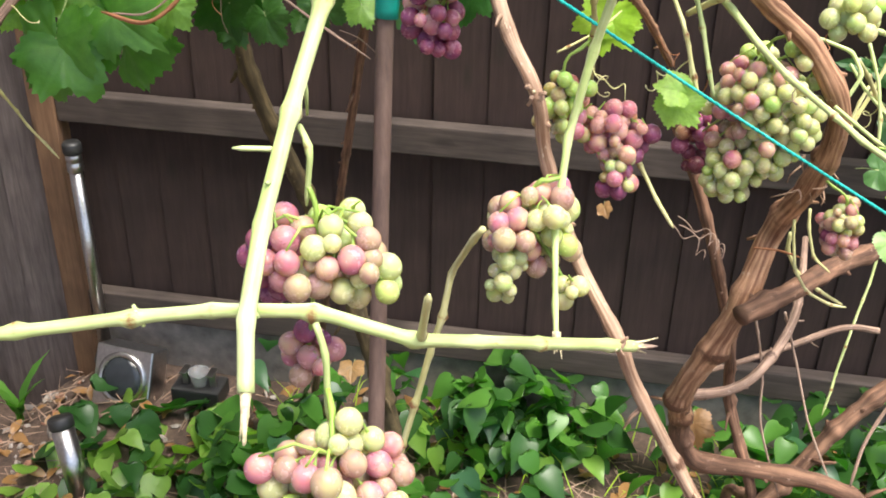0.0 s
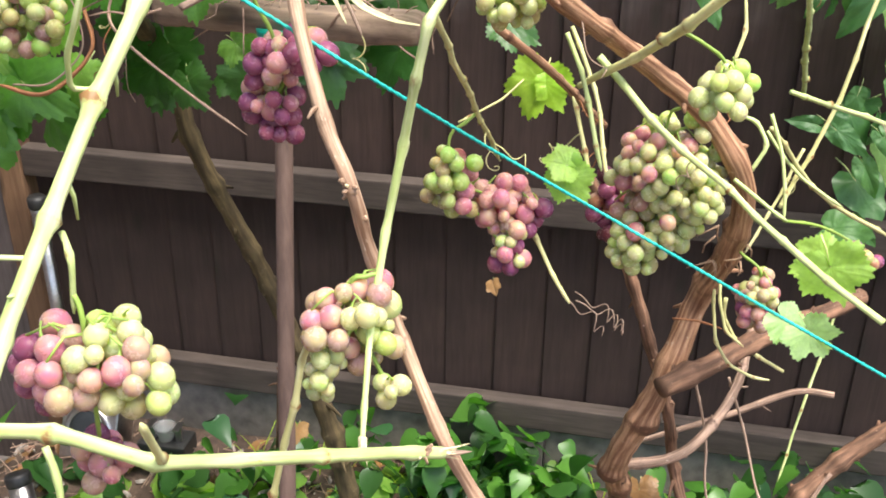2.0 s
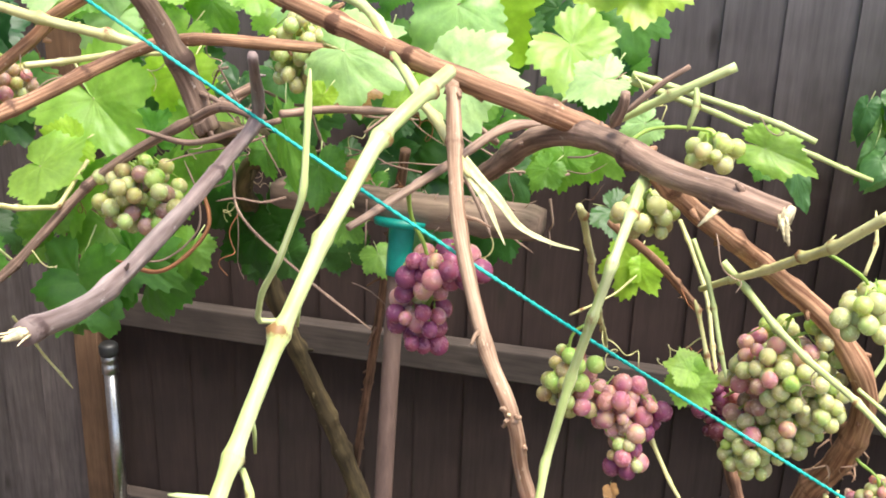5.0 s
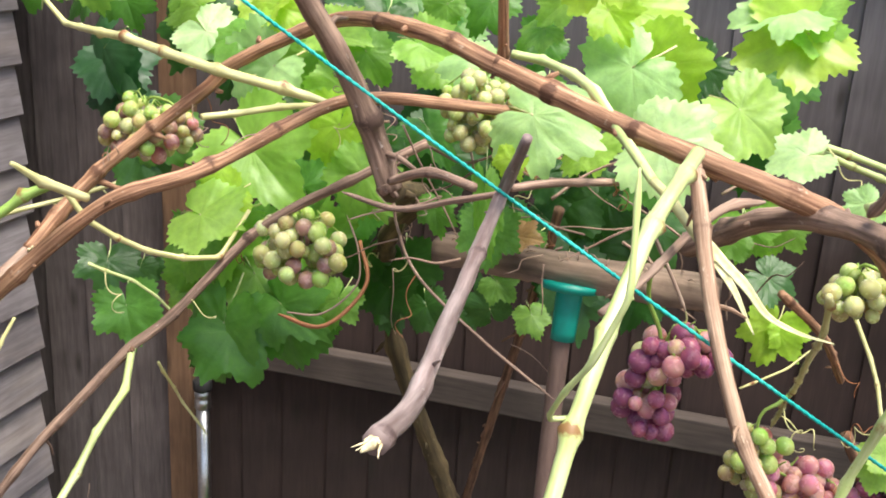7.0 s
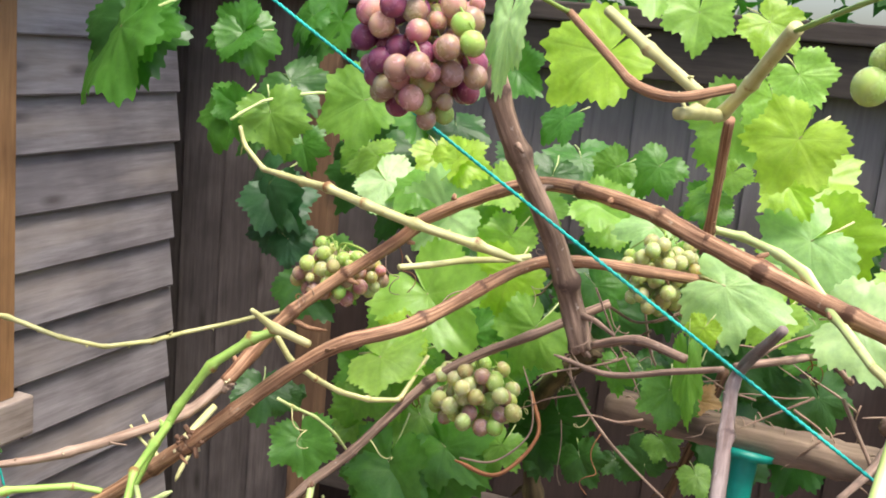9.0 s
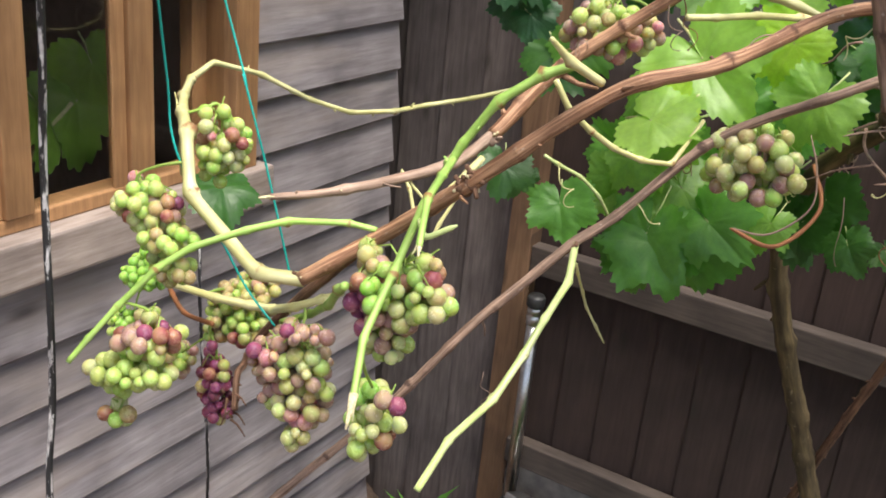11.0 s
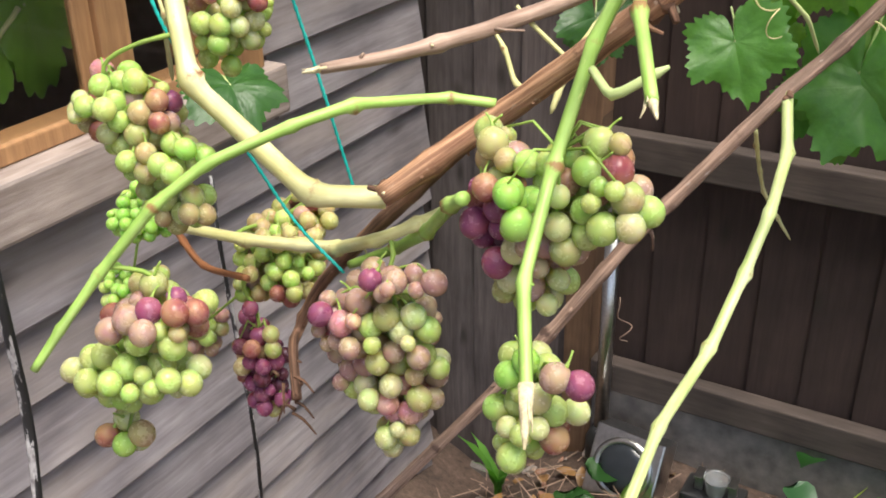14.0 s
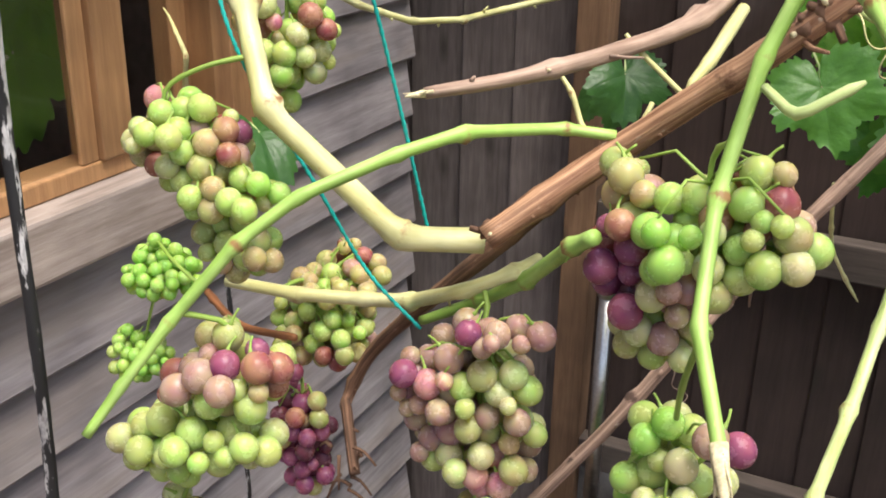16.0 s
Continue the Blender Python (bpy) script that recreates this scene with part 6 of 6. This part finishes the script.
bunch("half-ripe bunch of dusty pink and purple grapes", [(0.027, 1.1, 1.293, 0.0313, 0.0508, 0.0180, "olive"), (0.089, 1.123, 1.258, 0.0381, 0.0460, 0.0199, "plum"), (0.093, 1.098, 1.216, 0.0246, 0.0319, 0.0190, "pale")])
bunch("loose bunch of pale green and rosy half-ripe grapes", [(0.249, 1.231, 1.274, 0.0563, 0.0623, 0.0196, "mixed"), (0.232, 1.22, 1.184, 0.0449, 0.0471, 0.0196, "mixed"), (0.189, 1.319, 1.185, 0.0262, 0.0615, 0.0217, "dark"), (0.286, 1.215, 1.245, 0.0343, 0.0457, 0.0190, "pale")])
bunch("bunch of pale green grapes", [(0.289, 1.033, 1.432, 0.0327, 0.0277, 0.0177, "pale")])
bunch("ripening bunch of purple and pink grapes", [(0.474, 1.248, 1.174, 0.0345, 0.0211, 0.0162, "purple")])
bunch("half-ripe bunch of rosy and pale green grapes", [(0.378, 1.255, 1.099, 0.0325, 0.0444, 0.0168, "rosy")])
bunch("ripening bunch of green and lime grapes", [(0.09, 1.077, 1.49, 0.0340, 0.0300, 0.0175, "pale")])
bunch("ripening bunch of green and lime grapes", [(0.14, 1.075, 1.556, 0.0320, 0.0190, 0.0165, "pale")])
bunch("bunch of pale green grapes", [(-0.326, 1.267, 1.585, 0.044388, 0.052788, 0.0181, "pale")])
bunch("bunch of pale green grapes", [(-0.525, 1.21, 1.398, 0.057024, 0.055968, 0.0208, "mist")])
bunch("large dusty bunch of grey-green grapes", [(-0.727, 1.205, 1.527, 0.061452, 0.041446, 0.0187, "dusty")])
bunch("large bunch of dusty purple and olive grapes", [(-0.44, 0.751, 1.827, 0.049032, 0.057346, 0.0188, "shade")])
bunch("bunch of bright lime-green grapes", [(-0.131, 0.475, 1.843, 0.0087, 0.0173, 0.0142, "lime")])
bunch("loose bunch of bright green grapes with a few red ones", [(-0.999, 0.712, 1.201, 0.0423, 0.0289, 0.0185, "blush"), (-1.047, 0.700, 1.142, 0.0324, 0.0296, 0.0185, "lime"), (-0.999, 0.700, 1.162, 0.0385, 0.0181, 0.0185, "green"), (-1.043, 0.700, 1.090, 0.0270, 0.0236, 0.0185, "lime")])
bunch("half-ripe bunch of pink and green grapes", [(-1.103, 0.790, 1.312, 0.0410, 0.0290, 0.0170, "green"), (-1.075, 0.802, 1.297, 0.0287, 0.0239, 0.0170, "blush"), (-1.059, 0.790, 1.278, 0.0402, 0.0227, 0.0170, "green"), (-1.061, 0.802, 1.234, 0.0292, 0.0244, 0.0170, "olive")])
bunch("ripening bunch of green and olive grapes", [(-1.099, 0.920, 1.347, 0.0397, 0.0558, 0.0172, "green")])
bunch("heavy bunch of bright green grapes with dark red ones", [(-0.759, 0.830, 1.292, 0.0469, 0.0461, 0.0195, "lime"), (-0.811, 0.842, 1.315, 0.0193, 0.0210, 0.0195, "blush"), (-0.731, 0.842, 1.321, 0.0222, 0.0199, 0.0195, "blush"), (-0.716, 0.830, 1.295, 0.0228, 0.0251, 0.0195, "lime"), (-0.813, 0.830, 1.269, 0.0188, 0.0270, 0.0195, "dark"), (-0.778, 0.842, 1.230, 0.0354, 0.0333, 0.0195, "dusty")])
bunch("bunch of bright lime-green grapes", [(-0.754, 0.790, 1.147, 0.0353, 0.0409, 0.0191, "lime"), (-0.765, 0.790, 1.189, 0.0212, 0.0178, 0.0191, "lime"), (-0.723, 0.775, 1.201, 0.0105, 0.0105, 0.0191, "blush")])
bunch("large dusty bunch of grey-green and mauve grapes", [(-0.895, 0.837, 1.154, 0.0444, 0.0411, 0.0185, "dusty"), (-0.932, 0.825, 1.146, 0.0247, 0.0357, 0.0185, "mauve"), (-0.894, 0.837, 1.106, 0.0395, 0.0361, 0.0185, "dusty"), (-0.877, 0.825, 1.206, 0.0274, 0.0142, 0.0185, "mauve"), (-0.888, 0.825, 1.062, 0.0226, 0.0236, 0.0185, "pale")])
bunch("dark purple bunch of ripe grapes", [(-1.084, 0.900, 1.021, 0.0302, 0.0592, 0.0163, "dark")])
bunch("ripening bunch of green and olive grapes", [(-1.096, 0.950, 1.099, 0.0511, 0.0426, 0.0163, "olive"), (-1.078, 0.960, 1.149, 0.0393, 0.0250, 0.0163, "olive"), (-1.199, 0.930, 1.010, 0.0392, 0.0340, 0.0163, "dusty")])
bunch("small unripe bunch of green grapes", [(-1.292, 0.970, 1.103, 0.0391, 0.0310, 0.0132, "small"), (-1.307, 0.950, 1.017, 0.0305, 0.0291, 0.0132, "small")])


# ---- twine ----
def twine(points, label):
    line = smooth_line(points, 0.004)
    ob = thing("garden_twine", line[0], label, "twine")
    for ph in (0, math.pi):
        strand = []
        for i, p in enumerate(line):
            w = (line[min(i + 1, len(line) - 1)] - line[max(i - 1, 0)]).normalized()
            s = w.cross(Vector((0.1, 0.2, 0.97))).normalized()
            t = w.cross(s)
            a = i * 0.004 * 500 + ph
            strand.append(p + (s * math.cos(a) + t * math.sin(a)) * 0.0006 - line[0])
        bm = bmesh.new()
        tube(bm, strand, 0.0011, 0.0011, 6, 0, rough=0.0)
        part("strand", bm, TWINE, ob)
    return ob


twine(((-1.1, 0.85, 2.13), (-0.7, 0.831, 1.907), (-0.1, 0.812, 1.566), (0.25, 0.892, 1.342), (0.6, 0.965, 1.129), (1.2, 1.08, 0.765)), "taut turquoise twine strung across the vine")
twine(((-0.96, 0.65, 1.85), (-1.02, 0.736, 1.64), (-1.072, 0.807, 1.462), (-1.066, 0.815, 1.374), (-1.018, 0.842, 1.266), (-0.992, 0.857, 1.21), (-0.954, 0.863, 1.173)), "turquoise twine tied round a vine cane")
twine(((-1.095, 0.8, 1.85), (-1.025, 0.873, 1.479), (-1.009, 0.862, 1.463), (-0.989, 0.884, 1.349), (-0.968, 0.905, 1.22)), "turquoise twine tied round a vine cane")


# ---- black rods beside the shed ----
def rod(points, r, label):
    line = smooth_line(points, 0.01)
    ob = thing("garden_rod", line[-1], label, "rod", "black rods by the shed")
    bm = bmesh.new()
    tube(bm, [p - line[-1] for p in line], r, r, 10, 0, rough=0.08)
    part("coating", bm, BLACK_ROD, ob)
    return ob


rod(((-1.07, 0.651, 1.62), (-1.1, 0.669, 1.484), (-1.125, 0.682, 1.372), (-1.128, 0.682, 1.203), (-1.144, 0.69, 1.074), (-1.145, 0.679, 0.897), (-1.1, 0.68, 0.5), (-1.09, 0.69, 0)), 0.0042, "black coated garden rod with peeling pale patches")
rod(((-1.35, 1.136, 1.075), (-1.335, 1.123, 0.946), (-1.371, 1.178, 0.642), (-1.431, 1.234, 0.39), (-1.44, 1.24, 0.2), (-1.46, 1.25, -0)), 0.003, "thin black garden rod beside the shed")

# ---- steel lamps by the fence ----
LX, LY = -1.19, 2.115
lamp = thing("garden_lamp", (LX, LY, GROUND), "slim brushed steel garden lamp post, unlit", "lamp")


def lathe(bm, profile, sides=24, at=Vector()):
    rings = [[bm.verts.new(at + Vector((r * math.cos(2 * math.pi * k / sides), r * math.sin(2 * math.pi * k / sides), z))) for k in range(sides)] for r, z in profile]
    for a, c in zip(rings, rings[1:]):
        for k in range(sides):
            bm.faces.new((a[k], a[(k + 1) % sides], c[(k + 1) % sides], c[k]))
    bm.faces.new(rings[0][::-1])
    bm.faces.new(rings[-1])


bm = bmesh.new()
lathe(bm, ((0.016, 0.06), (0.016, 0.60)))
part("pole", bm, STEEL, lamp)
bm = bmesh.new()
lathe(bm, ((0.034, 0.0), (0.034, 0.05), (0.026, 0.07), (0.018, 0.085)))
part("foot", bm, BLACK_PLASTIC, lamp, "black plastic foot")
bm = bmesh.new()
lathe(bm, ((0.0175, 0.60), (0.0195, 0.602), (0.0195, 0.622), (0.0175, 0.624), (0.0175, 0.630), (0.0195, 0.632), (0.0195, 0.648)))
part("collar", bm, STEEL, lamp)
bm = bmesh.new()
lathe(bm, ((0.021, 0.648), (0.023, 0.652), (0.023, 0.672), (0.019, 0.678)))
part("cap", bm, BLACK_PLASTIC, lamp, "black plastic cap")

BOX = Vector((-1.10, 1.985, GROUND - 0.01))
spot = thing("steel_spotlight", BOX, "square brushed steel light fitting with dark round lens", "light")
bm = bmesh.new()
box(bm, (-0.068, -0.004, 0.0), (0.068, 0.06, 0.136), 0.004)
body = part("body", bm, STEEL, spot, "", False)
bm = bmesh.new()
lathe(bm, ((0.058, 0.0), (0.058, 0.004), (0.05, 0.006), (0.046, 0.002)), 32)
rim = part("rim", bm, STEEL, spot)
bm = bmesh.new()
lathe(bm, ((0.047, 0.0), (0.047, 0.003), (0.03, 0.006), (0.01, 0.007)), 32)
lens = part("lens", bm, DARK_GLASS, spot, "dark round lens")
for o in (rim, lens):
    o.matrix_local = pose(0, -0.0045, 0.068, 90, 0, 0)
spot.rotation_euler = (radians(-24), 0, radians(-6))
spot.scale = (1.2, 1.2, 1.2)
fit_ = thing("lamp_socket", (-0.90, 2.05, GROUND), "open steel lamp bracket with a clear glass cup", "light")
bm = bmesh.new()
box(bm, (-0.07, -0.03, 0.0), (0.06, 0.05, 0.05), 0.006)
part("base", bm, BLACK_PLASTIC, fit_, "", False)
bm = bmesh.new()
lathe(bm, ((0.018, 0.051), (0.026, 0.09), (0.028, 0.094), (0.025, 0.09), (0.016, 0.056)))
part("cup", bm, CUP, fit_, "clear glass cup")
for sgn in (-1, 1):
    bm = bmesh.new()
    lo, hi = sorted((sgn * 0.028, sgn * 0.045))
    box(bm, (lo, -0.004, 0.051), (hi, 0.004, 0.0915), 0.001)
    part("bracket", bm, STEEL, fit_, "", False)
    bm = bmesh.new()
    box(bm, (lo, -0.02, 0.092), (hi, 0.02, 0.096), 0.001)
    part("bracket_plate", bm, STEEL, fit_, "", False)
tubeob = thing("steel_tube", (-1.035, 1.66, GROUND), "short leaning brushed steel tube stuck in the soil", "tube")
bm = bmesh.new()
lathe(bm, ((0.026, -0.03), (0.026, 0.172), (0.023, 0.172), (0.023, 0.12)))
part("pipe", bm, STEEL, tubeob)
bm = bmesh.new()
lathe(bm, ((0.0275, 0.166), (0.029, 0.169), (0.029, 0.188), (0.026, 0.193)))
part("plug", bm, BLACK_PLASTIC, tubeob, "black plug")
tubeob.rotation_euler = (radians(-15), radians(-16), 0)

# ---- ground cover, litter, stones ----
grnd = random.Random(9)


def scatter_leaf(bm, p, size, way, tilt, heart=True):
    """One small pointed, heart-shaped leaf."""
    m = Matrix.Translation(p) @ Euler((tilt, grnd.uniform(-0.5, 0.5), way)).to_matrix().to_4x4() @ Matrix.Scale(size, 4)
    half = ((0.0, 0.0), (0.22, 0.10), (0.36, -0.02), (0.40, -0.22), (0.30, -0.48), (0.14, -0.74), (0.0, -1.0))
    if not heart:
        half = ((0.0, 0.0), (0.10, -0.1), (0.2, -0.3), (0.22, -0.5), (0.15, -0.75), (0.06, -0.9), (0.0, -1.0))
    cup = grnd.uniform(0.15, 0.5)
    mid = [bm.verts.new(m @ Vector((0, y, -0.25 * y * y))) for _, y in half]
    for sgn in (1, -1):
        edge = [mid[0]] + [bm.verts.new(m @ Vector((sgn * x, y, cup * x - 0.25 * y * y))) for x, y in half[1:-1]] + [mid[-1]]
        for k in range(len(half) - 1):
            vs = [mid[k], edge[k], edge[k + 1], mid[k + 1]]
            vs = [v for i, v in enumerate(vs) if v not in vs[:i]]
            if len(vs) > 2:
                bm.faces.new(vs if sgn > 0 else vs[::-1])


def cover(name, count, region, size, mats, label, height, heart=True, clump=1.0, tilt=(0.1, 1.0)):
    for mat in mats:
        bm = bmesh.new()
        n = 0
        while n < count // len(mats):
            x, y = grnd.uniform(*region[:2]), grnd.uniform(*region[2:])
            if heart and x > 0.25 and grnd.random() < 0.55:
                continue
            if noise.noise(Vector((x * 3.1, y * 3.1, 8))) * clump < grnd.uniform(-0.6, 0.5):
                continue
            z = ground_height(x, y) + grnd.uniform(0.004, height)
            scatter_leaf(bm, Vector((x, y, z)), grnd.uniform(*size), grnd.uniform(0, 6.3), grnd.uniform(*tilt), heart)
            n += 1
        tagged(new(name, mesh_of(name, bm, mat)), label, "plants" if heart else "litter", kind="stuff")


def weed(x, y, n, height):
    """A tuft of narrow, wavy-edged weed leaves."""
    ob = thing("weed", (x, y, ground_height(x, y)), "narrow-leaved green weed at the foot of the shed corner", "plant", "weeds at the foot of the fence")
    for _ in range(n):
        a, ln = grnd.uniform(0, 6.3), height * grnd.uniform(0.55, 1.0)
        w = Vector((math.cos(a), math.sin(a), 0))
        s = Vector((-w.y, w.x, 0))
        bm = bmesh.new()
        rows = []
        for i in range(9):
            t = i / 8
            p = w * ln * 0.45 * t * t + Vector((0, 0, ln * (t - 0.18 * t * t)))
            k = ln * 0.075 * math.sin(math.pi * min(1.0, 0.12 + 0.9 * t)) * (1.0 + 0.3 * math.sin(i * 2.4))
            rows.append([bm.verts.new(p + s * k + Vector((0, 0, 0.2 * k))), bm.verts.new(p), bm.verts.new(p - s * k + Vector((0, 0, 0.2 * k)))])
        for r0, r1 in zip(rows, rows[1:]):
            bm.faces.new((r0[0], r0[1], r1[1], r1[0]))
            bm.faces.new((r0[1], r0[2], r1[2], r1[1]))
        part("leaf", bm, LEAVES["n"], ob)


weed(-1.37, 1.95, 8, 0.26)
# the small leaves have no vein layer, so they take plain leaf colours
cover("ground_cover", 700, (-0.75, 1.5, 1.3, 2.12), (0.045, 0.092), [LEAVES["d"], LEAVES["n"], LEAVES["t"], LEAVES["n"]], "low green bindweed and ivy leaves over the soil", 0.19)
cover("ground_cover", 500, (-0.75, 1.5, 1.3, 2.12), (0.03, 0.07), [LEAVES["d"], LEAVES["m"]], "small green weeds over the soil", 0.12)
cover("ground_cover", 280, (-0.2, 1.5, 1.86, 2.14), (0.05, 0.10), [LEAVES["d"], LEAVES["n"]], "low green weeds along the foot of the fence", 0.24)
cover("ground_cover", 110, (-1.2, -0.7, 1.3, 2.0), (0.06, 0.125), [LEAVES["m"], LEAVES["d"]], "sparse green weeds on the soil", 0.07)
cover("leaf_litter", 620, (-1.4, 1.4, 1.0, 2.14), (0.03, 0.075), [LEAVES["b"]], "curled brown dead leaves on the soil", 0.02, False, 0.2, (-0.5, 0.5))
bm = bmesh.new()
for _ in range(1500):
    x, y = grnd.uniform(-1.5, 1.4), grnd.uniform(1.2, 2.14)
    a, ln, z = grnd.uniform(0, 6.3), grnd.uniform(0.02, 0.09), ground_height(x, y) + grnd.uniform(0.004, 0.02)
    o, w = Vector((x, y, z)), Vector((math.cos(a), math.sin(a), grnd.uniform(-0.1, 0.25))) * ln
    s = Vector((-math.sin(a), math.cos(a), 0)) * grnd.uniform(0.0008, 0.0018)
    up = Vector((0, 0, 0.0022))
    vs = [bm.verts.new(v) for v in (o - s, o + up, o + s, o + w - s * 0.5, o + w + up * 0.6, o + w + s * 0.5)]
    bm.faces.new((vs[0], vs[1], vs[4], vs[3]))
    bm.faces.new((vs[1], vs[2], vs[5], vs[4]))
tagged(new("straw", mesh_of("straw", bm, DRY_CANE)), "dry straw and twig bits on the soil", "litter", kind="stuff")
bm = bmesh.new()
for _ in range(420):
    x, y = grnd.uniform(-0.7, 1.4), grnd.uniform(1.3, 2.12)
    z = ground_height(x, y)
    a, ln = grnd.uniform(0, 6.3), grnd.uniform(0.06, 0.16)
    o = Vector((x, y, z))
    e = o + Vector((math.cos(a) * ln * 0.7, math.sin(a) * ln * 0.7, ln * grnd.uniform(0.2, 0.9)))
    s = Vector((-math.sin(a), math.cos(a), 0)) * 0.0018
    q = (o + e) / 2 + Vector((0, 0, ln * 0.2))
    vs = [bm.verts.new(v) for v in (o - s, o + s, q + s * 0.8, q - s * 0.8, e)]
    bm.faces.new(vs[:4])
    bm.faces.new((vs[3], vs[2], vs[4]))
tagged(new("grass", mesh_of("grass", bm, LEAVES["y"])), "thin yellow-green grass blades", "grass", kind="stuff")
for name, mat, count, label in (("pebbles", STONE, 330, "pale angular stones in the soil"), ("bark_chips", BRICK, 120, "reddish chips on the soil")):
    bm = bmesh.new()
    for _ in range(count):
        x, y = grnd.uniform(-1.45, -0.35), grnd.uniform(1.2, 2.12)
        s = grnd.uniform(0.004, 0.016) * (2.0 if grnd.random() < 0.12 else 1)
        m_ = Matrix.Translation((x, y, ground_height(x, y) + s * 0.3)) @ Euler((grnd.uniform(0, 6), grnd.uniform(0, 6), grnd.uniform(0, 6))).to_matrix().to_4x4() @ Matrix.Diagonal((s, s * grnd.uniform(0.5, 1), s * grnd.uniform(0.3, 0.7), 1))
        vs = bmesh.ops.create_icosphere(bm, subdivisions=1, radius=1.0, matrix=m_)["verts"]
        for v in vs:
            v.co += Vector((grnd.uniform(-1, 1), grnd.uniform(-1, 1), grnd.uniform(-1, 1))) * s * 0.16
    tagged(new(name, mesh_of(name, bm, mat, False)), label, "stones", kind="stuff")

# ---- hedge beyond the fence ----
bm = bmesh.new()
for _ in range(5200):
    x = grnd.uniform(-3.5, 5.0)
    p = Vector((x, grnd.uniform(2.9, 3.6), grnd.uniform(1.5, 2.5 + 0.3 * noise.noise(Vector((x * 1.4, 0, 3))))))
    scatter_leaf(bm, p, grnd.uniform(0.05, 0.10), grnd.uniform(0, 6.3), grnd.uniform(0, 1.2))
tagged(new("hedge", mesh_of("hedge", bm, LEAVES["d"])), "dark green hedge leaves behind the fence", "hedge", kind="stuff")
bm = bmesh.new()
for i in range(14):
    x = -3.4 + i * 0.6
    tube(bm, smooth_line(((x, 3.25, -0.1), (x + 0.05, 3.2, 0.9), (x - 0.05, 3.3, 1.7), (x + 0.1, 3.25, 2.3)), 0.15), 0.03, 0.008, 7, 0, rough=0.1)
tagged(new("hedge_stems", mesh_of("hedge_stems", bm, GREY_CANE)), "brown hedge stems behind the fence", "hedge", kind="stuff")
